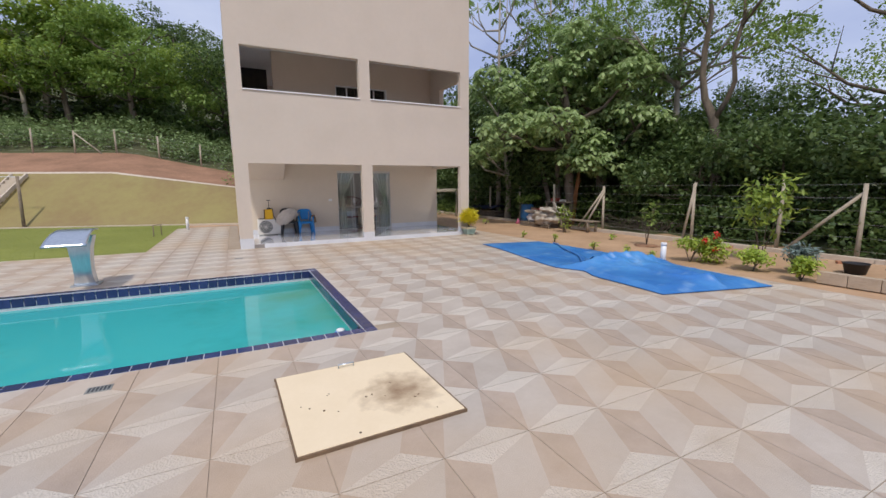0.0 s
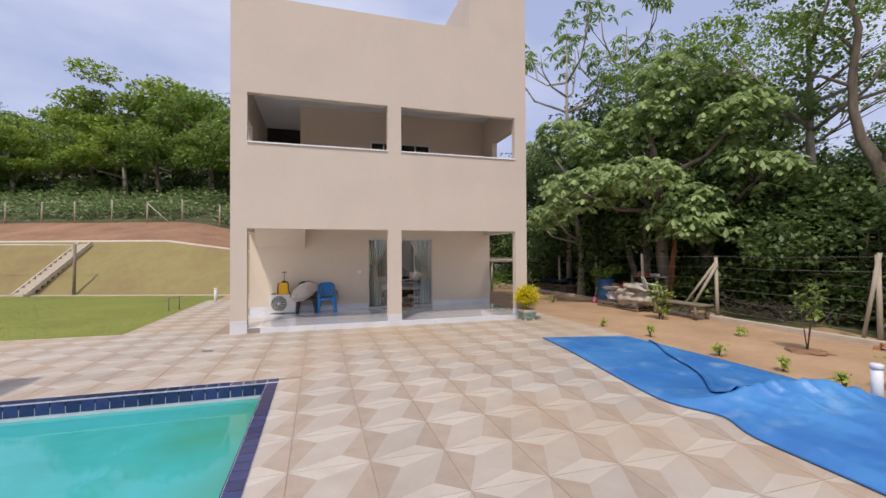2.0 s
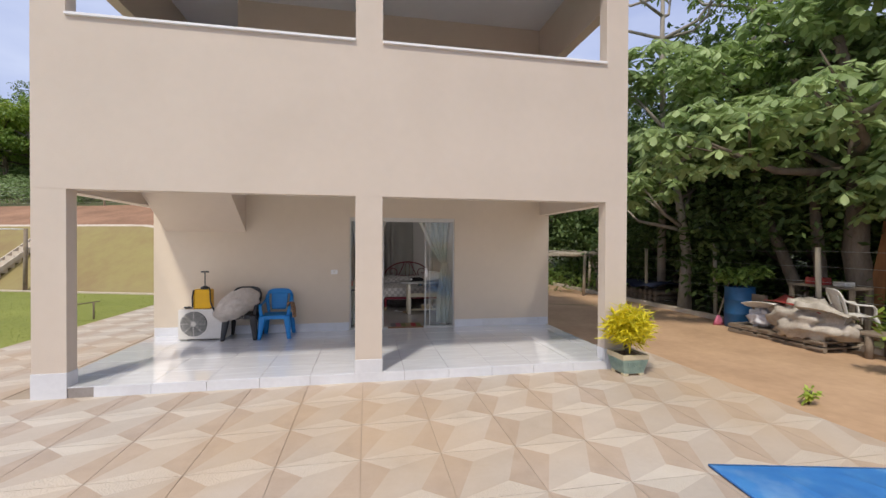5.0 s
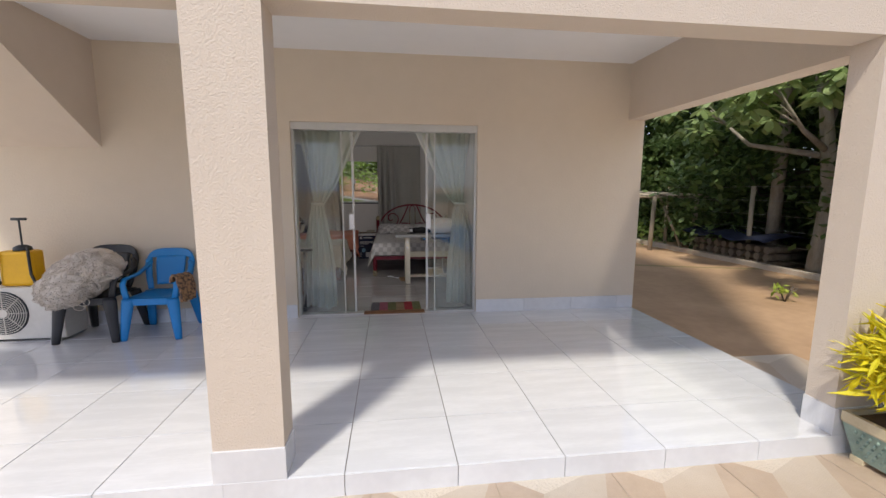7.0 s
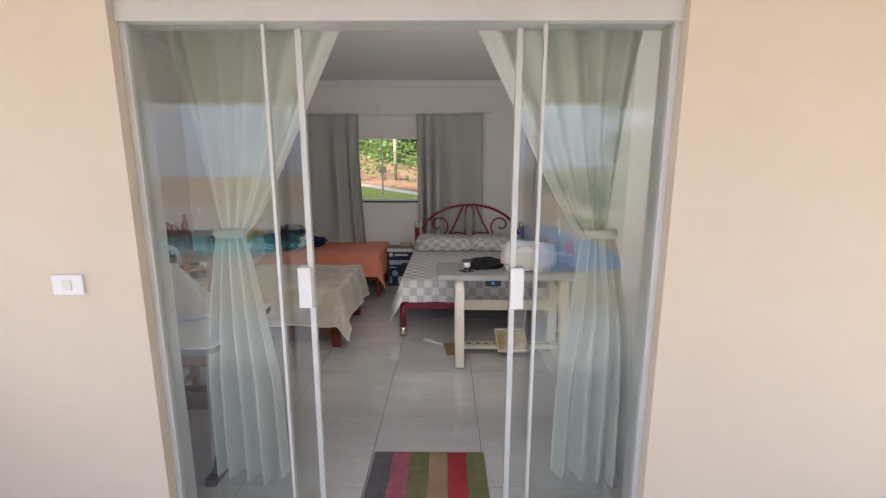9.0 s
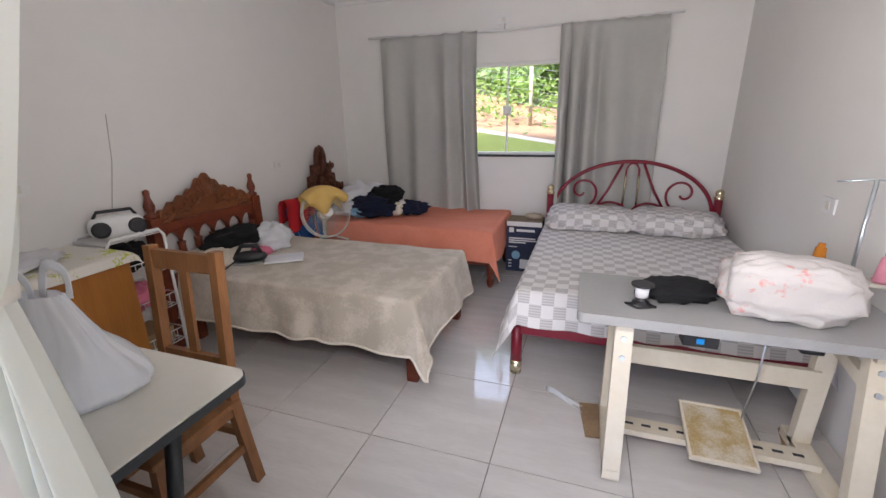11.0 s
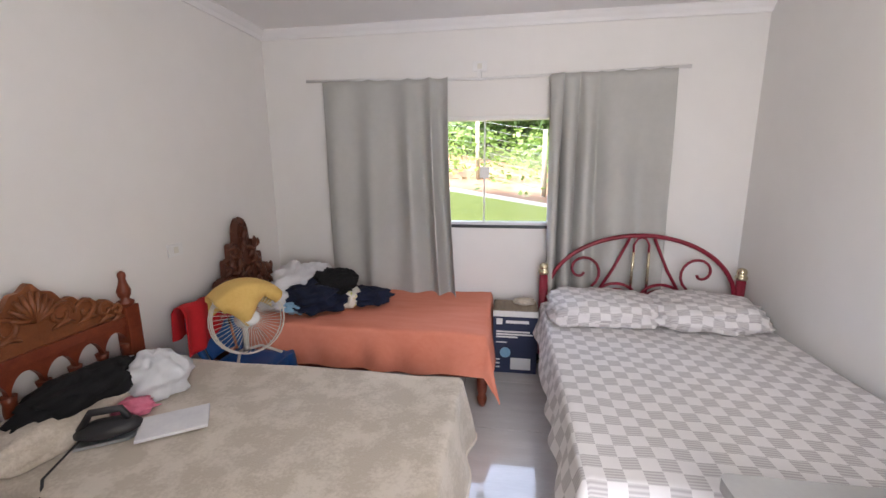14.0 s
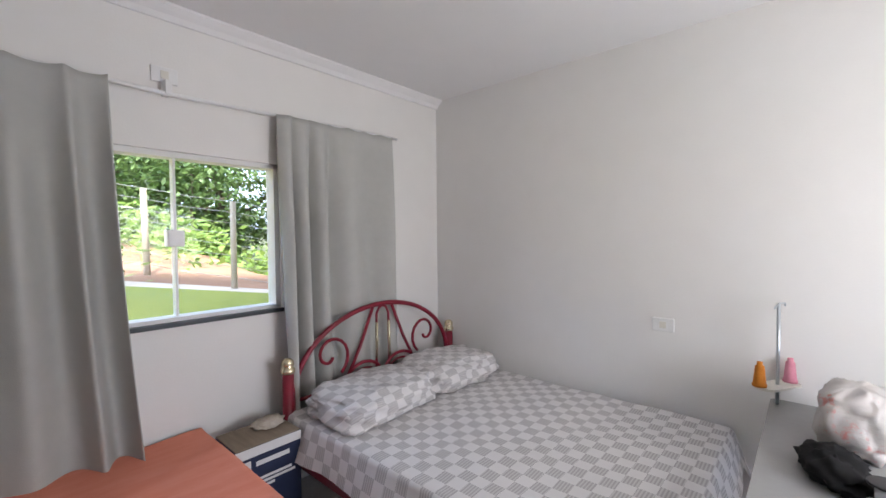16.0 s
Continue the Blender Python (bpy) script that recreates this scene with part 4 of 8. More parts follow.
slab(hc, [(4.57, 0.88)] + [(4.57 + 0.8 * i / 80, 0.94 + 0.13 * math.sin(math.pi * i / 80) ** 0.8 + 0.09 * math.exp(-((i / 80 - 0.5) / 0.12) ** 2) + 0.011 * math.sin(i * 0.8)) for i in range(81)] + [(5.37, 0.88)], "x", -1.73, -1.7)
for s in (-1, 1):
    for c0, z0, rr, turn in ((0.11, 1.0, 0.06, 1), (0.22, 0.985, 0.055, -1), (0.31, 0.95, 0.045, 1), (0.37, 0.93, 0.03, -1)):
        pts = [(-1.694, 4.97 + s * (c0 + rr * (1 - 0.05 * j) * math.cos(0.5 * j) * turn), z0 + rr * (1 - 0.05 * j) * math.sin(0.5 * j)) for j in range(14)]
        hs = BM()
        tube(hs, pts, [0.006 + 0.006 * math.sin(0.22 * j) for j in range(14)], 6)
        tube(hs, [(-1.694, 4.97 + s * (c0 - 0.05), z0 - 0.06), (-1.688, 4.97 + s * c0, z0 - 0.035), (-1.694, 4.97 + s * (c0 + 0.05), z0 - 0.055)], [0.005, 0.016, 0.005], 6)
        part("carved_scroll", hs, M_WOODC, hbo)
for k in range(9):
    a = math.pi * (0.1 + 0.1 * k)
    hs = BM()
    tube(hs, [(-1.69, 4.97, 1.0), (-1.686, 4.97 + 0.06 * math.cos(a), 1.0 + 0.075 * math.sin(a)), (-1.694, 4.97 + 0.1 * math.cos(a), 1.0 + 0.135 * math.sin(a))], [0.006, 0.013, 0.008], 6)
    part("carved_petal", hs, M_WOODC, hbo)
part("carved_crest", hc, M_WOODC, hbo, "carved shell and scroll crest")
for i in range(7):
    b = BM()
    y = 4.565 + i * 0.135
    lathe(b, [(0.024, 0.5), (0.03, 0.56), (0.02, 0.6), (0.028, 0.66), (0.024, 0.7), (0.03, 0.73)], -1.71, min(y, 5.375), 10)
    part("spindle", b, M_WOODR, hbo)
sp_, hm = cover(-1.66, 0.07, 4.6, 5.58, 0.55, 0.24, 0.016, 1.0, 0.1, "Xy", 0.06, hem_r=0.008)
part("bedspread", sp_, M_BEIGE, bed, "beige patterned bedspread with pale hem")
part("hem", hm, M_HEM, bed)
bm = BM()
blob(bm, (-1.54, 4.87, 0.6), (0.15, 0.29, 0.08), 0.12, 2.5, square=0.75, seed=3, flat=0.55)
single("pillow", bm, M_BEIGE, label="beige pillow lying on the beige bedspread", category="pillow")
bm = BM()
blob(bm, (-1.53, 5.0, 0.69), (0.13, 0.26, 0.08), 0.2, 2.4, n=28, seed=8, flat=0.6)
single("folded_clothes", bm, M_BLACKC, label="crumpled black clothing on the pillow", category="clothes")
bm = BM()
blob(bm, (-1.42, 5.24, 0.63), (0.16, 0.15, 0.12), 0.2, 2.6, n=28, seed=12, flat=0.56)
single("plastic_bag", bm, M_PLBAG, label="crumpled grey-white plastic bag on the bed", category="bag")
bm = BM()
blob(bm, (-1.38, 5.05, 0.58), (0.1, 0.07, 0.035), 0.3, 4, seed=15, flat=0.555)
single("patterned_cloth", bm, M_PINK, label="small pink patterned cloth on the bed", category="cloth")
iron = thing("clothes_iron", (-1.29, 4.88, 0.556), 35, "black electric clothes iron with its cord on the bed", "iron")
bm = BM()
prism(bm, [(-0.12, -0.05), (0.06, -0.055), (0.12, 0), (0.06, 0.055), (-0.12, 0.05)], 0, 0.012)
part("soleplate", bm, M_STEEL, iron)
bm = BM()
blob(bm, (-0.01, 0, 0.045), (0.115, 0.055, 0.04), 0.05, 2, seed=2, flat=0.012)
part("body", bm, M_BLACKPL, iron)
bm = BM()
tube(bm, [(0.06, 0, 0.07), (0.04, 0, 0.12), (-0.06, 0, 0.125), (-0.1, 0, 0.06)], 0.016, 8)
part("handle", bm, M_BLACKPL, iron)
cd = BM()
tube(cd, [(-1.36, 4.82, 0.59), (-1.3, 4.62, 0.57), (-1.2, 4.5, 0.42), (-1.19, 4.47, 0.2), (-1.22, 4.42, 0.02), (-1.35, 4.3, 0.012), (-1.5, 4.3, 0.012)], 0.005, 6)
single("iron_cord", cd, M_BLACKPL, label="thin black cord trailing over the bed to the floor", category="cable")
bm = BM()
box(bm, -0.13, -0.09, 0, 0.13, 0.09, 0.014, bev=0.003)
single("notebook", bm, M_WCLOTH, (-1.1, 4.99, 0.562), 35, "closed white notebook lying on the beige bedspread", "notebook")

# salmon bed along the window wall
bed = thing("single_bed", (0, 0, 0), 0, "single bed with dark carved headboard and salmon orange bedspread", "bed")
for x, y in ((0.15, 6.23), (0.15, 7.0), (-1.66, 6.2), (-1.66, 7.0)):
    b = BM()
    lathe(b, [(0.02, 0), (0.032, 0.03), (0.036, 0.06), (0.026, 0.09), (0.036, 0.12), (0.04, 0.3)], x, y, 14)
    part("leg", b, M_WOODR, bed)
bm = BM()
box(bm, -1.7, 6.2, 0.22, 0.17, 7.04, 0.31)
part("bed_frame", bm, M_WOODR, bed)
bm = BM()
box(bm, -1.68, 6.18, 0.31, 0.15, 7.05, 0.53, bev=0.04)
part("mattress", bm, M_WCLOTH, bed)
hb = BM()
def crest(u):
    """Tiered outline: a tall round shell on stepped, ruffled shoulders."""
    d = abs(u - 0.5)
    if d < 0.085:
        return 1.08 + 0.19 * math.sqrt(max(0, 1 - (d / 0.095) ** 2))
    k = ((d - 0.085) / 0.04) % 1.0
    if d < 0.185:
        return 1.1 - 0.1 * (d - 0.085) - 0.03 * k
    if d < 0.27:
        return 0.99 - 0.1 * (d - 0.185) - 0.03 * k
    if d < 0.4:
        return 0.87 - 0.2 * (d - 0.27) - 0.03 * k
    return 0.8 - 0.8 * (d - 0.4)


outl = [(6.05 + 0.8 * i / 120, crest(i / 120)) for i in range(121)]
slab(hb, [(6.05, 0.3)] + outl + [(6.85, 0.3)], "x", -1.77, -1.71)
hbo = part("headboard", hb, M_DARKCARVE, bed, "dark carved wooden headboard with a tall shell crest")
hc = BM()
rg0 = random.Random(5)
for k in range(90):
    u = rg0.uniform(0.12, 0.88)
    zt = crest(u) - 0.01
    c = Vector((-1.705, 6.05 + 0.8 * u, rg0.uniform(0.68, zt)))
    a = rg0.uniform(0, 6.3)
    tube(hc, [c + Vector((0.012 * math.sin(j * 0.8), 0.05 * (j / 5 - 0.5) * math.cos(a) * 2, 0.05 * (j / 5 - 0.5) * math.sin(a) * 2)) for j in range(6)], [0.006, 0.016, 0.022, 0.02, 0.014, 0.005], 6)
tagged(part("carving", hc, M_DARKCARVE, hbo), kind="stuff")
part("bedspread", cover(-1.66, 0.17, 6.15, 7.09, 0.56, 0.28, 0.016, 4.0, 0.25, "Xy", 0.04), M_ORANGE, bed, "salmon orange woven bedspread")
for nm, c, r, m, sd, lb, ct in (
        ("pillow", (-1.45, 6.55, 0.6), (0.22, 0.34, 0.11), M_WCLOTH, 31, "white pillow on the orange bed", "pillow"),
        ("white_cloth", (-1.36, 6.58, 0.66), (0.24, 0.22, 0.17), M_WCLOTH, 33, "heap of white laundry on the orange bed", "clothes"),
        ("blue_cloth", (-1.28, 6.34, 0.57), (0.12, 0.1, 0.06), M_INKB, 35, "folded pale blue cloth on the orange bed", "clothes"),
        ("dark_trousers", (-1.17, 6.42, 0.62), (0.24, 0.19, 0.12), M_NAVYC, 37, "crumpled dark navy trousers on the orange bed", "clothes"),
        ("black_jacket", (-1.05, 6.5, 0.72), (0.17, 0.14, 0.1), M_BLACKC, 39, "crumpled black jacket on the heap of clothes", "clothes"),
        ("navy_shirt", (-0.84, 6.6, 0.58), (0.19, 0.13, 0.07), M_NAVYC, 41, "rolled navy shirt on the orange bed", "clothes"),
        ("bright_cloth", (-0.94, 6.5, 0.6), (0.09, 0.1, 0.09), M_TCLOTH, 43, "white and lime cloth in the clothes heap", "clothes")):
    bm = BM()
    blob(bm, (c[0] + 0.03, c[1] + 0.02, c[2] + 0.06), r, 0.24 if "pillow" not in nm else 0.1, 2.7, n=30, seed=sd, flat=0.565)
    single(nm, bm, m, label=lb, category=ct)

# red iron double bed
bed = thing("double_bed", (0, 0, 0), 0, "double bed with wine-red tubular steel frame and checked sheet", "bed")
for x in (0.6, 2.07):
    for y, top in ((6.95, 0.78), (4.93, 0.32)):
        b = BM()
        tube(b, [(x, y, 0.05), (x, y, top)], 0.034, 14)
        p = part("post", b, M_REDPAINT, bed)
        b = BM()
        tube(b, [(x, y, 0), (x, y, 0.09)], 0.037, 14)
        part("foot_cap", b, M_GOLD, p, "tarnished metal foot cap")
        if top > 0.5:
            b = BM()
            lathe(b, [(0.036, top), (0.042, top + 0.01), (0.042, top + 0.03), (0.03, top + 0.035), (0.036, top + 0.055), (0.034, top + 0.075), (0.02, top + 0.09), (0.004, top + 0.095)], x, y, 14)
            part("finial", b, M_GOLD, p, "polished metal finial")
bm = BM()
box(bm, 0.62, 4.91, 0.27, 2.05, 4.95, 0.33, bev=0.006)
part("foot_rail", bm, M_REDPAINT, bed)
for x in (0.6, 2.07):
    bm = BM()
    box(bm, x - 0.02, 4.95, 0.27, x + 0.02, 6.92, 0.33, bev=0.006)
    part("side_rail", bm, M_REDPAINT, bed)
hb = BM()
cx, cy = 1.335, 6.95
tube(hb, [(cx + 0.70 * math.cos(a), cy, 0.62 + 0.49 * math.sin(a)) for a in [math.pi * k / 32 for k in range(33)]], 0.017, 8)
tube(hb, [(cx - 0.7, cy, 0.35), (cx - 0.7, cy, 0.63)], 0.017, 8)
tube(hb, [(cx + 0.7, cy, 0.35), (cx + 0.7, cy, 0.63)], 0.017, 8)
for s in (-1, 1):
    tube(hb, [(cx + s * 0.06, cy, 0.62), (cx + s * 0.055, cy, 1.04), (cx + s * 0.03, cy, 1.085), (cx, cy, 1.095)], 0.009, 8)
    tube(hb, [(cx + s * 0.09, cy, 1.09), (cx + s * 0.2, cy, 0.84), (cx + s * 0.32, cy, 0.63)], 0.012, 8)
    sx, sz, rr = cx + s * 0.44, 0.82, 0.155
    tube(hb, [(sx + s * -1 * (rr * (1 - 0.045 * k)) * math.cos(0.35 * k - 1.0), cy + 0.003, sz + (rr * (1 - 0.045 * k)) * math.sin(0.35 * k - 1.0)) for k in range(20)], 0.011, 8)
    tube(hb, [(cx + s * (0.17 + 0.155 * math.cos(a)), cy, 0.6 + 0.12 * math.sin(a)) for a in [math.pi * k / 16 for k in range(17)]], 0.012, 8)
    tube(hb, [(cx + s * (0.17 + 0.12 * math.cos(a)), cy, 0.6 + 0.075 * math.sin(a)) for a in [math.pi * k / 16 for k in range(17)]], 0.009, 8)
tube(hb, [(cx - 0.7, cy, 0.6), (cx + 0.7, cy, 0.6)], 0.012, 8)
part("headboard", hb, M_REDPAINT, bed, "arched wine-red tubular headboard with scrolls")
for s in (-1, 1):
    b = BM()
    tube(b, [(cx + s * 0.06, cy - 0.004, 0.72), (cx + s * 0.056, cy - 0.004, 0.98)], 0.0105, 8)
    part("sleeve", b, M_GOLD, bed, "gilt tube sleeve")
bm = BM()
box(bm, 0.63, 4.95, 0.33, 2.04, 6.92, 0.52, bev=0.05)
part("mattress", bm, M_WCLOTH, bed)
part("sheet", cover(0.6, 2.06, 4.93, 6.93, 0.55, 0.355, 0.014, 2.0, 0.7, "xXy", 0.06), M_CHECK, bed, "white sheet printed with hatched grey squares")
for x in (0.98, 1.66):
    bm = BM()
    blob(bm, (0, 0, 0.075), (0.37, 0.265, 0.1), 0.13, 2.6, n=34, square=0.6, seed=x * 10, flat=0.0)
    flat_uv(bm, lambda v: (v.co.x, v.co.y + v.co.z))
    single("pillow", bm, M_CHECK, (x, 6.62, 0.552), 4 if x < 1.2 else -6, "plump pillow in a white and grey checked case", "pillow", "bed pillows")

# carton between the beds
bx = thing("carton", (0.378, 6.86, 0), 0, "navy blue printed appliance carton standing on the floor", "box")
bx.scale = (1.06, 1.0, 1.1)
bm = BM()
box(bm, -0.165, -0.13, 0, 0.165, 0.13, 0.48, bev=0.004)
part("body", bm, M_NAVYBOX, bx)
bm = BM()
box(bm, -0.166, -0.132, 0.435, 0.166, -0.129, 0.478)
part("top_band", bm, M_INKW, bx)
bm = BM()
box(bm, -0.163, -0.128, 0.478, 0.163, 0.128, 0.484)
part("lid_flap", bm, M_OLDWOOD, bx, "olive brown cardboard lid")
for z, x0, x1, h in ((0.385, -0.07, 0.1, 0.022), (0.315, -0.14, 0.11, 0.012), (0.295, -0.14, 0.13, 0.012), (0.275, -0.14, 0.02, 0.012), (0.235, -0.14, -0.06, 0.008), (0.1, -0.14, -0.11, 0.01), (0.07, -0.14, -0.11, 0.01), (0.04, -0.14, -0.11, 0.01), (0.375, -0.14, -0.095, 0.045), (0.03, -0.03, 0.12, 0.09)):
    bm = BM()
    box(bm, x0, -0.1325, z, x1, -0.13, z + h)
    part("print_bar", bm, M_INKW, bx)
bm = BM()
lathe(bm, [(0.04, -0.0015), (0.04, 0.0015)], 0, 0, 16)
bmesh.ops.rotate(bm, verts=bm.verts, cent=(0, 0, 0), matrix=Matrix.Rotation(radians(90), 3, "X"))
bmesh.ops.translate(bm, verts=bm.verts, vec=(-0.07, -0.132, 0.16))
part("picture", bm, M_INKB, bx)
bm = BM()
blob(bm, (0, 0, 0), (0.09, 0.06, 0.03), 0.2, 3, seed=50, flat=-0.02)
single("folded_paper", bm, M_SACK, (0.45, 6.9, 0.553), 0, "crumpled paper lying on the carton", "paper")

# fan on a blue chair between the beds
fan = thing("table_fan", (-1.37, 5.86, 0.432), 52, "beige desk fan with a round wire guard, draped with cloth", "fan")
tilt = Matrix.Rotation(radians(-18), 4, "X")
fc = Vector((0.03, -0.06, 0.28))


def fan_ring(b, r, off, w=0.0022):
    tube(b, [fc + (tilt @ Vector((r * math.cos(2 * math.pi * k / 28), off, r * math.sin(2 * math.pi * k / 28)))) for k in range(29)], w, 5, False)


gd = BM()
for r, off in ((0.22, 0.0), (0.22, 0.05), (0.215, -0.02)):
    fan_ring(gd, r, off, 0.004)
part("wire_guard", gd, M_LAMW, fan)
for k in range(48):
    a = 2 * math.pi * k / 48
    gd = BM()
    tube(gd, [fc + (tilt @ Vector((r * math.cos(a + 0.5 * r), off, r * math.sin(a + 0.5 * r)))) for r, off in ((0.04, -0.06), (0.11, -0.058), (0.175, -0.045), (0.22, 0.0))], 0.0017, 4, False)
    part("guard_wire", gd, M_LAMW, fan)
for k in range(3):
    a0 = k * 2.094
    bl = BM()
    sheet(bl, 6, 6, lambda u, v, a0=a0: fc + (tilt @ Vector(((0.04 + 0.13 * u) * math.cos(a0 + 1.1 * v), 0.02 * v - 0.01, (0.04 + 0.13 * u) * math.sin(a0 + 1.1 * v)))), thick=0.002)
    part("blade", bl, M_GLASS, fan, "clear plastic fan blade")
mo = BM()
lathe(mo, [(0.05, 0.03), (0.06, 0.06), (0.055, 0.13), (0.02, 0.16)], 0, 0, 14)
bmesh.ops.rotate(mo, verts=mo.verts, cent=(0, 0, 0), matrix=Matrix.Rotation(radians(-108), 3, "X"))
bmesh.ops.translate(mo, verts=mo.verts, vec=fc)
part("motor", mo, M_LAMW, fan)
hu = BM()
lathe(hu, [(0.045, -0.008), (0.045, 0.004), (0.03, 0.01)], 0, 0, 18)
bmesh.ops.rotate(hu, verts=hu.verts, cent=(0, 0, 0), matrix=Matrix.Rotation(radians(72), 3, "X"))
bmesh.ops.translate(hu, verts=hu.verts, vec=fc + (tilt @ Vector((0, -0.066, 0))))
part("badge", hu, M_PVC, fan, "round white centre badge")
st = BM()
tube(st, [(0.03, 0.03, 0.27), (0.03, 0.04, 0.1), (0.03, 0.04, 0.03)], 0.018, 8)
tube(st, [(-0.08, -0.12, 0.012), (0.0, 0.1, 0.012), (0.14, 0.1, 0.012), (0.2, -0.1, 0.012)], 0.01, 6)
tube(st, [(0.03, 0.04, 0.03), (0.03, 0.1, 0.012)], 0.012, 6)
part("stand", st, M_LAMW, fan)


def towel(u, v):
    """Folded over the top of the guard, one corner hanging down in front."""
    x = -0.2 + 0.4 * u
    top = fc.z + 0.235 * math.sqrt(max(0.12, 1 - (x / 0.26) ** 2))
    crease = 0.008 * math.sin(u * 15 + v * 4)
    if v < 0.35:
        return Vector((x + fc.x, 0.08 + crease, top - 0.16 * (1 - v / 0.35)))
    if v < 0.5:
        k = (v - 0.35) / 0.15
        return Vector((x + fc.x, 0.08 - 0.2 * k, top + 0.012 * math.sin(math.pi * k)))
    k = (v - 0.5) / 0.5
    drop = 0.07 + 0.2 * max(0, 1 - abs(u - 0.4) / 0.38)
    return Vector((x * (1 - 0.25 * k) + fc.x, -0.12 - 0.03 * math.sin(math.pi * k) + crease, top - drop * k))


ys = BM()
sheet(ys, 36, 40, towel, thick=0.006)
single("yellow_towel", ys, M_YCLOTH, (-1.37, 5.86, 0.432), 52, "yellow floral towel draped over the fan guard", "towel")


def garment(u, v):
    """Hung over the chair's back rail: a short side towards the room, a long one behind."""
    y = 5.58 + 0.4 * u
    s = 0.62 * (v - 0.42) + 0.05 * math.sin(u * 5) * (v - 0.42)
    x = -1.57 + 0.045 * math.copysign(min(1, abs(s) * 14), s) + 0.012 * math.sin(u * 17 + v * 3) + 0.05 * max(0, s) * (1 - u)
    return Vector((x, y - 0.03 * abs(s) * (1 - u), 0.86 - 0.02 * u - max(0, abs(s) - 0.03) * (0.9 - 0.35 * u)))


rs0 = BM()
sheet(rs0, 30, 30, garment, thick=0.007)
single("red_garment", rs0, M_REDC, label="red garment hung over the blue chair's backrest", category="clothes")


def armchair(loc, rz, material, label, group="porch chairs", arms=True, seat_z=0.42):
    """A moulded plastic chair: shaped seat, curved back with a panel, splayed legs, arms. It faces -y."""
    c = thing("plastic_chair", loc, rz, label, "chair", group)
    b = BM()
    sheet(b, 14, 14, lambda u, v: ((u - 0.5) * (0.46 - 0.05 * v), -0.22 + 0.44 * v, seat_z - 0.025 * math.sin(math.pi * u) * math.sin(math.pi * v) - (0.03 * (1 - v * 8) if v < 0.12 else 0)), thick=0.012)
    box(b, -0.22, -0.22, seat_z - 0.07, 0.22, -0.205, seat_z - 0.005)
    part("seat", b, material, c)
    back = lambda u, v: ((u - 0.5) * (0.4 + 0.1 * math.sin(v * 2)) * (1 - 0.12 * max(0, v - 0.8) * 5 * (2 * u - 1) ** 2), 0.15 + 0.12 * v + 0.05 * math.cos((u - 0.5) * math.pi), seat_z + 0.01 + 0.42 * v - 0.05 * (2 * u - 1) ** 4 * v)
    b = BM()
    sheet(b, 18, 8, lambda u, v: back(u, 0.8 + 0.2 * v), thick=0.018)
    for u0, u1 in ((0.0, 0.12), (0.88, 1.0)):
        sheet(b, 3, 10, lambda u, v, u0=u0, u1=u1: back(u0 + (u1 - u0) * u, 0.82 * v), thick=0.018)
    part("back_frame", b, material, c)
    b = BM()
    sheet(b, 14, 10, lambda u, v: Vector(back(0.2 + 0.6 * u, 0.1 + 0.72 * v)) + Vector((0, -0.006, 0)), thick=0.014)
    part("back_panel", b, material, c)
    for sx in (-1, 1):
        for yb, yt, w in ((-0.25, -0.2, 0.062), (0.27, 0.19, 0.056)):
            b = BM()
            lathe(b, [(0.034, 0), (0.038, 0.04), (w, seat_z - 0.04), (w * 0.95, seat_z - 0.008)], 0, 0, 12, sy=0.55)
            for q in b.verts:
                k = q.co.z / seat_z
                q.co.x += sx * (0.255 - 0.05 * k)
                q.co.y += yb + (yt - yb) * k
            part("leg", b, material, c)
        if arms:
            b = BM()
            rim = [(0.215, -0.2, -0.04), (0.235, -0.205, 0.06), (0.25, -0.195, 0.15), (0.255, -0.15, 0.195), (0.256, -0.05, 0.2), (0.25, 0.08, 0.21), (0.235, 0.18, 0.25), (0.2, 0.235, 0.31)]
            sheet(b, len(rim) - 1, 4, lambda u, v: (sx * (rim[round(u * (len(rim) - 1))][0] + 0.055 * (v - 0.5)), rim[round(u * (len(rim) - 1))][1], seat_z + rim[round(u * (len(rim) - 1))][2] - 0.012 * (2 * v - 1) ** 2), thick=0.022)
            part("armrest", b, material, c)
    return c


armchair((-1.36, 5.87, 0), 90, M_NAVYPL, "dark blue plastic chair carrying a fan between the beds", "", False).scale = (0.88, 0.93, 0.95)

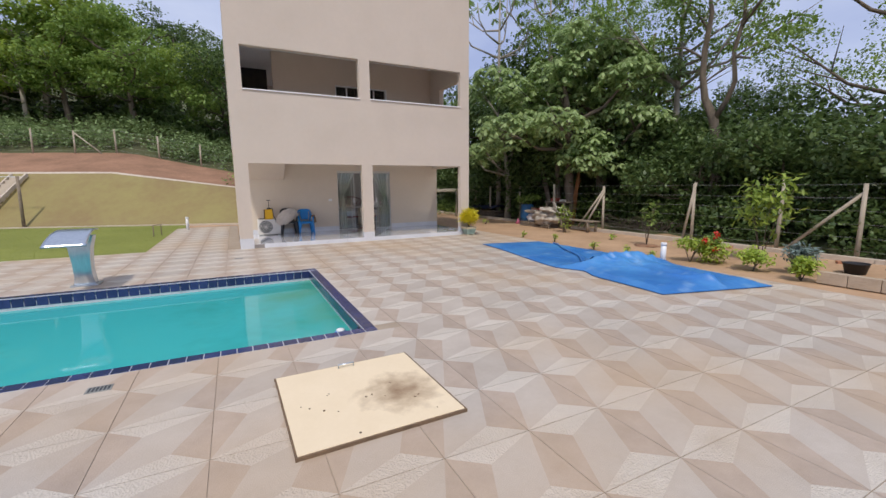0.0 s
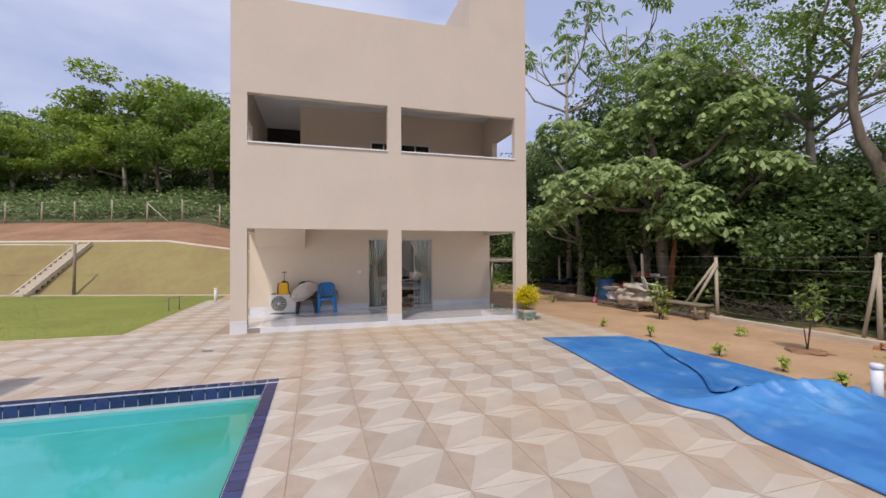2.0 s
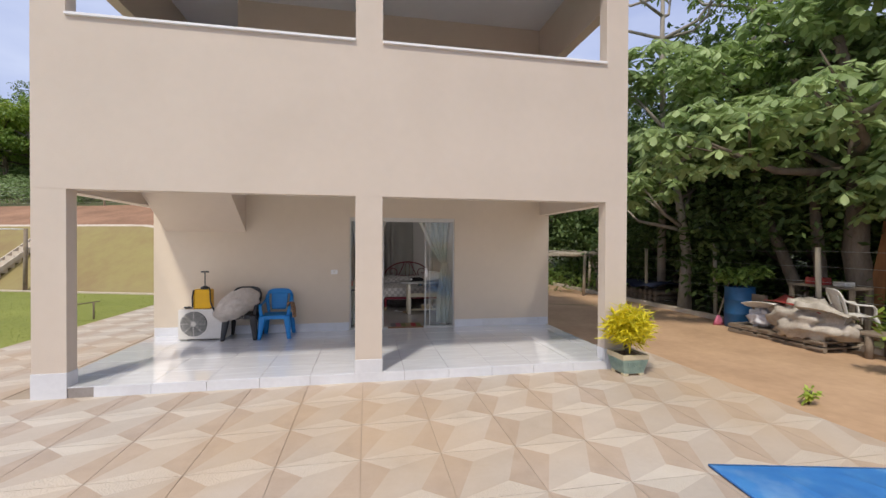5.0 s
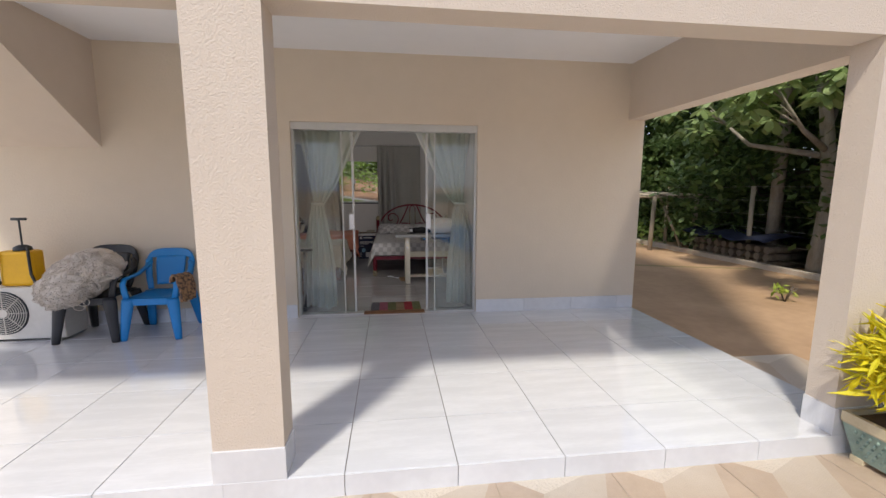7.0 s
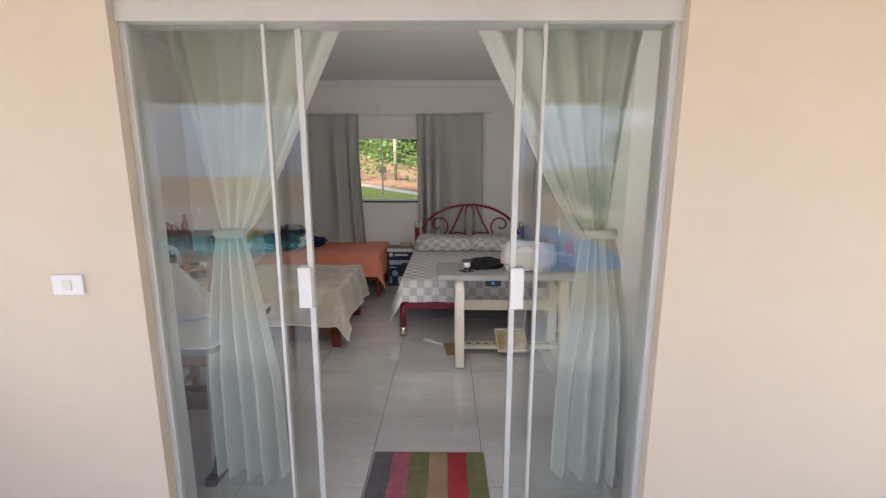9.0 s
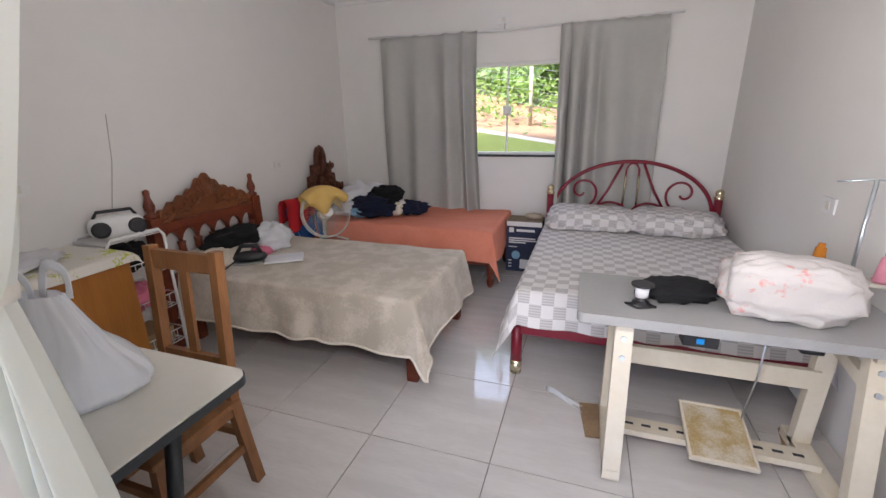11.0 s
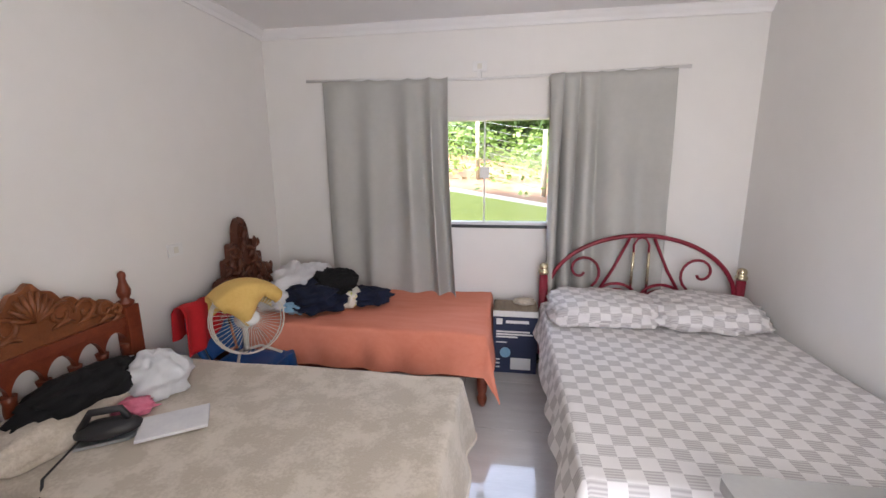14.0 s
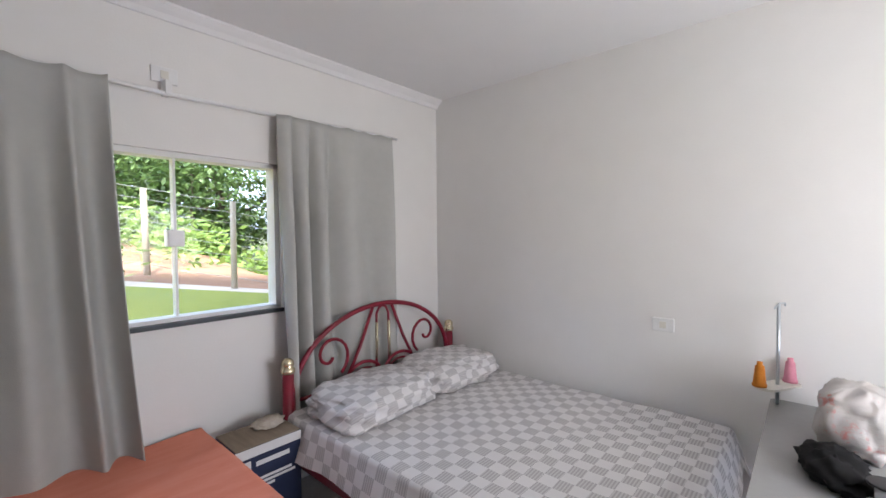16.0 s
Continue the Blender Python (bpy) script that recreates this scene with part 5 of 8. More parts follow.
# ---- cabinet, rack ----
cab = thing("cabinet", (-1.6, 3.48, 0), 0, "honey-coloured wooden cabinet with panel doors and a drawer", "cabinet")
bm = BM()
box(bm, -0.21, -0.62, 0.12, 0.255, 0.62, 0.85, bev=0.004)
part("body", bm, M_WOODO, cab)
for y0, y1 in ((-0.6, -0.21), (-0.19, 0.2), (0.22, 0.6)):
    bm = BM()
    box(bm, 0.255, y0, 0.3, 0.27, y1, 0.83, bev=0.004)
    part("door", bm, M_WOODO, cab)
for y0, y1 in ((-0.6, -0.01), (0.01, 0.6)):
    bm = BM()
    box(bm, 0.255, y0, 0.14, 0.27, y1, 0.28, bev=0.004)
    d = part("drawer", bm, M_WOODO, cab)
    bm = BM()
    lathe(bm, [(0.012, 0), (0.01, 0.012), (0.022, 0.02), (0.018, 0.03)], 0, 0, 12)
    bmesh.ops.rotate(bm, verts=bm.verts, cent=(0, 0, 0), matrix=Matrix.Rotation(radians(90), 3, "Y"))
    bmesh.ops.translate(bm, verts=bm.verts, vec=(0.268, (y0 + y1) / 2, 0.21))
    part("knob", bm, M_WOODC, d)
for x in (-0.17, 0.22):
    for y in (-0.57, 0.57):
        bm = BM()
        lathe(bm, [(0.018, 0), (0.03, 0.12)], x, y, 10)
        part("leg", bm, M_WOODC, cab)
part_cloth = cover(-0.22, 0.27, -0.63, 0.635, 0.862, 0.815, 0.01, 6.0, 0.1, "XY", 0.01, 50)
single("tablecloth", part_cloth, M_TCLOTH, (-1.6, 3.48, 0), 0, "white cloth with lime leaf print over the cabinet", "tablecloth")
bm = BM()
blob(bm, (0, 0, 0.02), (0.16, 0.2, 0.03), 0.25, 3, seed=61, flat=0.0)
single("folded_cloth", bm, M_WCLOTH, (-1.6, 3.73, 0.87), 0, "folded white cloth on the cabinet", "cloth")
rk = thing("wire_rack", (-1.665, 4.285, 0), 0, "white wire rack trolley filled with baskets", "rack")
for sx in (-1, 1):
    b = BM()
    tube(b, [(sx * 0.19, -0.17, 0), (sx * 0.19, -0.17, 0.83), (sx * 0.19, -0.14, 0.87), (sx * 0.19, 0.14, 0.87), (sx * 0.19, 0.17, 0.83), (sx * 0.19, 0.17, 0)], 0.011, 8)
    part("side_frame", b, M_PVC, rk)
for z in (0.14, 0.38, 0.62, 0.85):
    for k in range(9):
        x = -0.18 + 0.045 * k
        b = BM()
        tube(b, [(x, -0.165, z), (x, 0.165, z)], 0.0028, 5)
        part("shelf_wire", b, M_PVC, rk)
    for zz in ((z, z + 0.08) if z < 0.8 else (z,)):
        b = BM()
        tube(b, [(-0.185, -0.168, zz), (0.185, -0.168, zz), (0.185, 0.168, zz), (-0.185, 0.168, zz), (-0.185, -0.168, zz)], 0.0035, 5)
        part("shelf_rim", b, M_PVC, rk)
    if z < 0.8:
        for k in range(9):
            b = BM()
            tube(b, [(0.186, -0.16 + 0.04 * k, z), (0.186, -0.16 + 0.04 * k, z + 0.08)], 0.0025, 5)
            part("basket_wire", b, M_PVC, rk)
for nm, z, m, lb, r in (("black_bag", 0.63, M_BLACKC, "black bag on the upper rack shelf", (0.115, 0.15, 0.09)), ("pink_basket", 0.39, M_PINK, "pink cloth bundle in the rack", (0.12, 0.15, 0.08)), ("shoe_box", 0.15, M_CARD, "brown shoe box on the lowest shelf", (0.16, 0.14, 0.07))):
    bm = BM()
    if nm == "shoe_box":
        box(bm, -0.11, -0.12, 0, 0.11, 0.12, 0.1, bev=0.004)
    else:
        blob(bm, (0, 0, r[2]), r, 0.2, 3, seed=z * 9, flat=0.003)
    single(nm, bm, m, (-1.665, 4.285, z * 1.03 + 0.004), 0, lb, "box" if "box" in nm else "bag")
rk.matrix_basis = pose(-1.665, 4.285, 0) @ Matrix.Diagonal((0.7, 1.0, 1.03, 1.0))
ra = thing("portable_radio", (-1.64, 4.27, 0.882), 66, "white portable radio with round black speakers on the rack", "radio")
bm = BM()
blob(bm, (0, 0, 0.065), (0.135, 0.07, 0.068), 0.0, 1, flat=0.0, square=0.7)
part("body", bm, M_PVC, ra)
for sx in (-1, 1):
    b = BM()
    lathe(b, [(0.045, 0), (0.045, 0.016), (0.025, 0.01)], 0, 0, 18)
    bmesh.ops.rotate(b, verts=b.verts, cent=(0, 0, 0), matrix=Matrix.Rotation(radians(90), 3, "X"))
    bmesh.ops.translate(b, verts=b.verts, vec=(sx * 0.085, -0.066, 0.065))
    part("speaker", b, M_BLACKPL, ra, "round black speaker grille")
b = BM()
tube(b, [(-0.1, 0, 0.12), (-0.08, 0, 0.155), (0.08, 0, 0.155), (0.1, 0, 0.12)], 0.01, 8)
part("handle", b, M_BLACKPL, ra)

# ---- small white table, chair, bag ----
tb = thing("sewing_table", (-0.55, 3.22, 0), 0, "small ivory laminate table on dark steel legs", "table")
TY0, TY1 = -0.33, 0.32


bm = BM()
prism(bm, round_rect(-0.6, TY0, 0.51, TY1, 0.045), 0.722, 0.752)
part("tabletop", bm, M_LAMW, tb)
bm = BM()
prism(bm, round_rect(-0.604, TY0 - 0.004, 0.514, TY1 + 0.004, 0.048), 0.719, 0.746)
part("edge_band", bm, M_BLACKM, tb, "black rubber edge band")
for x in (-0.45, 0.4):
    bm = BM()
    tube(bm, [(x, 0.13, 0.72), (x, 0.08, 0.42), (x, 0.22, 0.03)], 0.022, 4)
    part("leg", bm, M_BLACKM, tb)
    bm = BM()
    tube(bm, [(x, -0.13, 0.72), (x, -0.08, 0.42), (x, -0.22, 0.03)], 0.022, 4)
    part("leg", bm, M_BLACKM, tb)
    bm = BM()
    beam(bm, (x, -0.28, 0.02), (x, 0.28, 0.02), 0.05, 0.04)
    part("foot", bm, M_BLACKM, tb)
    bm = BM()
    beam(bm, (x, -0.09, 0.36), (x, 0.09, 0.36), 0.04, 0.04)
    part("leg_bar", bm, M_BLACKM, tb)
bm = BM()
beam(bm, (-0.45, 0, 0.3), (0.4, 0, 0.3), 0.12, 0.03)
part("cross_brace", bm, M_WOODCH, tb)
bm = BM()
box(bm, -0.09, -0.15, 0.0005, 0.09, 0.15, 0.006)
single("cardboard_pad", bm, M_CARD, (-0.13, 3.3, 0), 14, "patterned brown cardboard scrap under the table foot", "cardboard")

ch = thing("wooden_chair", (-0.52, 3.57, 0), 0, "worn brown wooden chair pushed under the table", "chair")
for sx in (-1, 1):
    b = BM()
    beam(b, (sx * 0.175, 0.2, 0), (sx * 0.165, 0.15, 0.44), 0.036, 0.045)
    beam(b, (sx * 0.165, 0.15, 0.42), (sx * 0.165, 0.2, 1.05), 0.036, 0.04)
    part("back_post", b, M_WOODCH, ch)
    b = BM()
    beam(b, (sx * 0.165, -0.19, 0), (sx * 0.16, -0.17, 0.43), 0.036, 0.036)
    part("leg", b, M_WOODCH, ch)
    b = BM()
    beam(b, (sx * 0.165, -0.18, 0.2), (sx * 0.17, 0.18, 0.2), 0.02, 0.035)
    beam(b, (sx * 0.165, -0.18, 0.4), (sx * 0.165, 0.15, 0.4), 0.022, 0.05)
    part("side_rail", b, M_WOODCH, ch)
for z, y, h in ((1.0, 0.195, 0.075), (0.6, 0.165, 0.05)):
    b = BM()
    beam(b, (-0.16, y, z), (0.16, y, z), 0.024, h)
    part("back_rail", b, M_WOODCH, ch)
for x in (0.0,):
    b = BM()
    beam(b, (x, 0.167, 0.62), (x, 0.192, 0.97), 0.04, 0.016)
    part("slat", b, M_WOODCH, ch)
for y in (-0.18, 0.16):
    b = BM()
    beam(b, (-0.16, y, 0.28), (0.16, y, 0.28), 0.02, 0.035)
    part("stretcher", b, M_WOODCH, ch)
b = BM()
box(b, -0.2, -0.21, 0.425, 0.2, 0.16, 0.45, bev=0.008)
part("seat", b, M_WOODCH, ch)

bg = thing("carrier_bag", (-0.43, 3.3, 0.753), 12, "white plastic carrier bag standing full on the table", "bag")
bm = BM()


def bagfn(u, v):
    a = 2 * math.pi * u
    w = (0.19 + 0.03 * math.sin(v * 5)) * (1 - 0.52 * v) * (0.8 + 0.2 * min(1, v * 12))
    d = (0.13 + 0.03 * math.sin(v * 6)) * (1 - 0.72 * v) * (0.8 + 0.2 * min(1, v * 12))
    k = 1 + 0.13 * noise.noise(Vector((math.cos(a) * 2, math.sin(a) * 2, v * 3))) + 0.05 * math.sin(a * 11 + 3 * math.sin(a * 2)) * v ** 0.6 + 0.05 * noise.noise(Vector((math.cos(a) * 8, math.sin(a) * 8, v * 4)))
    return (w * k * math.cos(a) - 0.1 * v, d * k * math.sin(a) + 0.04 * v, 0.001 + 0.29 * v)


sheet(bm, 90, 36, bagfn)
part("body", bm, M_PLBAG, bg)
for s in (-1, 1):
    bm = BM()
    sheet(bm, 18, 5, lambda u, v, s=s: (-0.1 + s * 0.045 + (0.045 + 0.022 * (v - 0.5)) * math.cos(math.pi * u), 0.04 + s * 0.014 + 0.012 * math.sin(math.pi * u) * s + 0.006 * math.sin(u * 9), 0.275 + (0.1 + 0.03 * (v - 0.5)) * math.sin(math.pi * u) ** 0.75), thick=0.002)
    part("handle", bm, M_PLBAG, bg)
bm = BM()
blob(bm, (0, 0, 0.1), (0.15, 0.14, 0.13), 0.3, 3.4, seed=71, flat=0.0)
single("plaid_cloth", bm, M_PLAID, (-0.8, 3.3, 0.753), 0, "brown plaid cloth bundle on the table", "cloth")

# ---- industrial sewing table ----
sw = thing("sewing_machine_table", (1.49, 4.52, 0), 0, "grey laminate sewing machine table on chipped ivory steel legs", "table")
bm = BM()
prism(bm, round_rect(-0.56, -0.245, 0.58, 0.245, 0.03), 0.71, 0.75)
part("tabletop", bm, M_LAMG, sw)
for x in (-0.37, 0.46):
    b = BM()
    beam(b, (x, -0.28, 0.02), (x, -0.15, 0.69), 0.07, 0.05)
    part("leg", b, M_IVORY, sw)
    b = BM()
    beam(b, (x, 0.16, 0.04), (x, 0.13, 0.69), 0.07, 0.05)
    part("leg", b, M_IVORY, sw)
    for nm, p0, p1, w0, h0 in (("foot_bar", (x, -0.3, 0.035), (x, 0.25, 0.035), 0.07, 0.05), ("top_bar", (x, -0.2, 0.69), (x, 0.2, 0.69), 0.06, 0.04), ("side_bar", (x, -0.17, 0.55), (x, 0.14, 0.6), 0.03, 0.05)):
        b = BM()
        beam(b, p0, p1, w0, h0)
        part(nm, b, M_IVORY, sw)
    for y, z in ((-0.17, 0.63), (-0.185, 0.55)):
        b = BM()
        lathe(b, [(0.011, -0.004), (0.011, 0.004)], 0, 0, 10)
        bmesh.ops.rotate(b, verts=b.verts, cent=(0, 0, 0), matrix=Matrix.Rotation(radians(80), 3, "X"))
        bmesh.ops.translate(b, verts=b.verts, vec=(x, y - 0.022, z))
        part("bolt", b, M_STEEL, sw)
b = BM()
beam(b, (-0.35, 0.12, 0.4), (0.45, 0.12, 0.4), 0.03, 0.09)
part("upper_crossbar", b, M_IVORY, sw)
b = BM()
beam(b, (-0.37, 0.0, 0.075), (0.46, 0.0, 0.075), 0.1, 0.03)
part("lower_crossbar", b, M_IVORY, sw)
for k in range(10):
    b = BM()
    box(b, -0.3 + 0.075 * k, -0.008, 0.0895, -0.26 + 0.075 * k, 0.008, 0.0915)
    part("slot", b, M_BLACKM, sw)
pd = BM()
bmx = Matrix.Translation((0.08, 0.0, 0.12)) @ Matrix.Rotation(radians(14), 4, "X")
box(pd, -0.125, -0.15, -0.008, 0.125, 0.15, 0.006, bev=0.003)
for q in ((-0.13, -0.155, 0.13, -0.145), (-0.13, 0.145, 0.13, 0.155), (-0.13, -0.145, -0.12, 0.145), (0.12, -0.145, 0.13, 0.145)):
    b = BM()
    box(b, q[0], q[1], -0.008, q[2], q[3], 0.014)
    bmesh.ops.transform(b, verts=b.verts, matrix=bmx)
    part("pedal_rim", b, M_IVORY, sw)
bmesh.ops.transform(pd, verts=pd.verts, matrix=bmx)
part("foot_pedal", pd, M_PEDAL, sw, "worn cream and ochre foot pedal")
b = BM()
tube(b, [(0.2, 0.1, 0.15), (0.21, 0.06, 0.4), (0.21, 0.05, 0.69)], 0.004, 6)
part("pedal_rod", b, M_STEEL, sw)
b = BM()
box(b, -0.17, -0.235, 0.66, -0.05, -0.16, 0.709, bev=0.004)
part("switch_box", b, M_BLACKPL, sw, "black switch box with a blue button")
b = BM()
box(b, -0.125, -0.239, 0.675, -0.1, -0.233, 0.697)
part("button", b, M_BLUEPL, sw)
b = BM()
tube(b, [(0.0, -0.02, 0.7), (0.05, 0.0, 0.66), (0.12, -0.05, 0.68), (0.2, 0.0, 0.66), (0.3, 0.03, 0.68)], 0.016, 8)
box(b, 0.28, -0.06, 0.6, 0.36, 0.04, 0.71, bev=0.01)
part("drive_linkage", b, M_BLACKM, sw)
for x, y, rz in ((1.05, 4.6, 8), (1.95, 4.68, -12), (2.02, 4.35, 20)):
    b = BM()
    box(b, -0.05, -0.13, 0.0005, 0.05, 0.13, 0.008)
    single("cardboard_pad", b, M_CARD, (x, y, 0), rz, "brown cardboard strip under a steel table foot", "cardboard", "table pads")
b = BM()
sheet(b, 10, 6, lambda u, v: (0.8 + 0.2 * u, 4.78 - 0.14 * u + 0.05 * v, 0.006 + 0.02 * math.sin(u * 5) * math.sin(v * 3) ** 2 + 0.004), thick=0.001)
single("clear_plastic_scrap", b, M_PLBAG, label="clear plastic scrap lying on the tiled floor", category="litter")
sd = thing("thread_stand", (1.995, 4.735, 0.75), 0, "steel thread stand with a hooked top arm", "thread stand")
b = BM()
tube(b, [(0, 0, 0), (0, 0, 0.5)], 0.008, 8)
part("pole", b, M_STEEL, sd)
b = BM()
tube(b, [(-0.12, 0.01, 0.49), (0, 0, 0.5), (0.1, -0.02, 0.49), (0.11, -0.02, 0.475)], 0.004, 6)
part("arm", b, M_STEEL, sd)
b = BM()
prism(b, round_rect(-0.125, -0.05, 0.125, 0.05, 0.045), 0.085, 0.097)
bmesh.ops.rotate(b, verts=b.verts, cent=(0, 0, 0), matrix=Matrix.Rotation(radians(-30), 3, "Z"))
part("spool_tray", b, M_LAMW, sd)
for x, y, m, lb in ((1.905, 4.8, M_OTHREAD, "orange thread cone on the thread stand"), (2.075, 4.69, M_PTHREAD, "pink thread cone on the thread stand")):
    b = BM()
    lathe(b, [(0.03, 0), (0.031, 0.012), (0.027, 0.015), (0.019, 0.1), (0.012, 0.105), (0.012, 0.12)], n=16)
    c = single("thread_cone", b, m, (x, y, 0.848), 0, lb, "thread")
b = BM()
blob(b, (0, 0, 0.115), (0.21, 0.115, 0.115), 0.12, 2.4, n=30, seed=91, flat=0.0, square=0.55)
single("wrapped_cloth", b, M_FLORAL, (1.68, 4.47, 0.751), -8, "white cloth bundle with pink flower print on the sewing table", "cloth")
b = BM()
blob(b, (0, 0, 0.035), (0.16, 0.09, 0.05), 0.22, 3, seed=83, flat=0.0)
single("black_cloth", b, M_BLACKC, (1.33, 4.55, 0.751), 10, "folded black cloth on the sewing table", "cloth")
sp = thing("thread_spool", (1.18, 4.44, 0.751), 0, "black spool with white thread on the sewing table", "spool")
b = BM()
lathe(b, [(0.035, 0), (0.035, 0.006), (0.02, 0.01), (0.02, 0.075), (0.045, 0.08), (0.045, 0.088)], n=18)
part("spool", b, M_BLACKPL, sp)
b = BM()
lathe(b, [(0.026, 0.03), (0.027, 0.072)], n=18)
part("thread", b, M_WCLOTH, sp)
b = BM()
tube(b, [(0.0, 0, 0.008), (0.05, -0.04, 0.006), (-0.02, -0.07, 0.006), (-0.06, -0.03, 0.006), (0.0, -0.02, 0.006)], 0.006, 6)
part("belt", b, M_BLACKPL, sp)
mt = BM()
box(mt, 0.62, 2.86, 0.002, 1.22, 3.2, 0.012)
mat_ob = thing("doormat", (0, 0, 0), 0, "striped woven rag mat just inside the door", "mat")
M_MATG = mat("faded_green_rag", (0.2, 0.2, 0.09), (0.14, 0.14, 0.06), 0.95, scale=20, bump=0.5, bscale=90)
M_MATP = mat("faded_pink_rag", (0.4, 0.13, 0.17), (0.3, 0.09, 0.12), 0.95, scale=20, bump=0.5, bscale=90)
M_MATR = mat("faded_red_rag", (0.42, 0.04, 0.05), (0.3, 0.03, 0.04), 0.95, scale=20, bump=0.5, bscale=90)
M_MATK = mat("grey_rag", (0.16, 0.15, 0.17), (0.1, 0.1, 0.11), 0.95, scale=20, bump=0.5, bscale=90)
for k, c in enumerate((M_MATK, M_MATP, M_MATG, M_CARD, M_MATR, M_MATG)):
    b = BM()
    box(b, 0.62 + k * 0.1, 2.86, 0.001, 0.72 + k * 0.1, 3.2, 0.012, bev=0.003)
    part("stripe", b, c, mat_ob)
mt.free()

# ---- porch things ----
ac = thing("air_conditioner_unit", (-2.55, 2.36, 0), 0, "weathered white outdoor air conditioner unit on the porch floor", "air conditioner")
b = BM()
box(b, -0.37, -0.14, 0.025, 0.37, 0.14, 0.52, bev=0.012)
part("body", b, M_ACW, ac)
b = BM()
lathe(b, [(0.205, 0), (0.205, 0.004), (0.19, 0.002)], 0, 0, 32)
bmesh.ops.rotate(b, verts=b.verts, cent=(0, 0, 0), matrix=Matrix.Rotation(radians(90), 3, "X"))
bmesh.ops.translate(b, verts=b.verts, vec=(-0.13, -0.14, 0.28))
part("fan_recess", b, M_BLACKM, ac)
b = BM()
for k in range(9):
    r = 0.03 + 0.02 * k
    tube(b, [(-0.13 + r * math.cos(a), -0.152, 0.28 + r * math.sin(a)) for a in [2 * math.pi * q / 28 for q in range(29)]], 0.0035, 5, False)
for k in range(8):
    a = math.pi * k / 4
    tube(b, [(-0.13, -0.154, 0.28), (-0.13 + 0.2 * math.cos(a), -0.152, 0.28 + 0.2 * math.sin(a))], 0.004, 5)
part("grille", b, M_ACW, ac)
b = BM()
box(b, 0.16, -0.148, 0.42, 0.34, -0.14, 0.48, bev=0.003)
part("badge_panel", b, M_ACG, ac)
for x in (-0.28, 0.28):
    b = BM()
    box(b, x - 0.05, -0.15, 0, x + 0.05, 0.15, 0.025)
    part("foot", b, M_ACG, ac)
b = BM()
lathe(b, [(0.04, 0), (0.04, 0.01)], 0, 0, 16)
bmesh.ops.rotate(b, verts=b.verts, cent=(0, 0, 0), matrix=Matrix.Rotation(radians(90), 3, "X"))
bmesh.ops.translate(b, verts=b.verts, vec=(-0.13, -0.15, 0.28))
part("hub", b, M_ACW, ac)
sy = thing("garden_sprayer", (-2.57, 2.34, 0.52), 0, "yellow backpack garden sprayer standing on the air conditioner", "sprayer")
b = BM()
box(b, -0.14, -0.08, 0, 0.14, 0.08, 0.33, bev=0.03)
part("tank", b, M_YELLOW, sy)
b = BM()
lathe(b, [(0.07, 0.33), (0.065, 0.36), (0.03, 0.38)], 0.02, 0, 16)
tube(b, [(0.02, 0, 0.36), (0.02, 0, 0.62)], 0.008, 8)
tube(b, [(-0.04, 0, 0.62), (0.08, 0, 0.62)], 0.013, 8)
part("pump_handle", b, M_BLACKM, sy)
b = BM()
tube(b, [(-0.12, -0.09, 0.32), (-0.14, -0.1, 0.2), (-0.14, -0.09, 0.03), (-0.25, -0.05, 0.02), (-0.3, 0, 0.02), (-0.22, 0.05, 0.02)], 0.014, 8)
tube(b, [(0.1, -0.05, 0.36), (0.13, -0.09, 0.3), (0.14, -0.1, 0.12), (0.2, -0.12, -0.02), (0.24, -0.165, -0.1)], 0.012, 8)
part("strap_hose", b, M_BLACKPL, sy)
armchair((-1.95, 2.36, 0), 0, M_BLACKPL, "black plastic armchair with a fishing net heaped on it")
net = thing("fishing_net", (-2.02, 2.24, 0.6), 0, "white fishing net heaped over the black chair", "net")
slope = Matrix.Rotation(radians(-30), 4, "Y")


def net_at(a, b, lift=0.0):
    """A point of the heap's lumpy skin."""
    d = Vector((math.cos(a) * math.cos(b), math.sin(a) * math.cos(b), math.sin(b)))
    k = 1 + 0.2 * noise.noise(d * 2.2 + Vector((91, 3, 1))) + 0.1 * noise.noise(d * 6) + lift
    return slope @ Vector((d.x * 0.37 * k, d.y * 0.27 * k, d.z * 0.21 * k - 0.05 * d.x * d.x))


b = BM()
sheet(b, 48, 24, lambda u, v: net_at(2 * math.pi * u, math.pi * (v - 0.5)))
bmesh.ops.remove_doubles(b, verts=b.verts, dist=0.0005)
part("net_body", b, M_NET, net)
b = BM()
rgn = random.Random(4)
for k in range(420):
    a, e = rgn.uniform(3.3, 6.1), rgn.uniform(-1.3, 1.3)
    da, de, ph = rgn.uniform(-.5, .5), rgn.uniform(-.75, -.25), rgn.uniform(0, 6)
    tube(b, [net_at(a + da * j / 9 + 0.05 * math.sin(ph + j), e + de * j / 9, 0.012 + 0.02 * math.sin(ph + j * 1.3)) for j in range(10)], 0.0028, 4, False)
for k in range(9):
    c = net_at(rgn.uniform(4.4, 5.6), rgn.uniform(-1.0, -0.4), 0.03)
    r = rgn.uniform(0.02, 0.05)
    tube(b, [c + Vector((r * math.cos(q), -0.01 * math.sin(2 * q), r * math.sin(q) - r)) for q in [6.283 * j / 12 for j in range(13)]], 0.003, 4, False)
tagged(part("net_mesh", b, M_NET, net), kind="stuff")
armchair((-1.4, 2.37, 0), 0, M_BLUEPL, "bright blue plastic armchair standing on the porch").scale = (0.95, 0.95, 0.95)


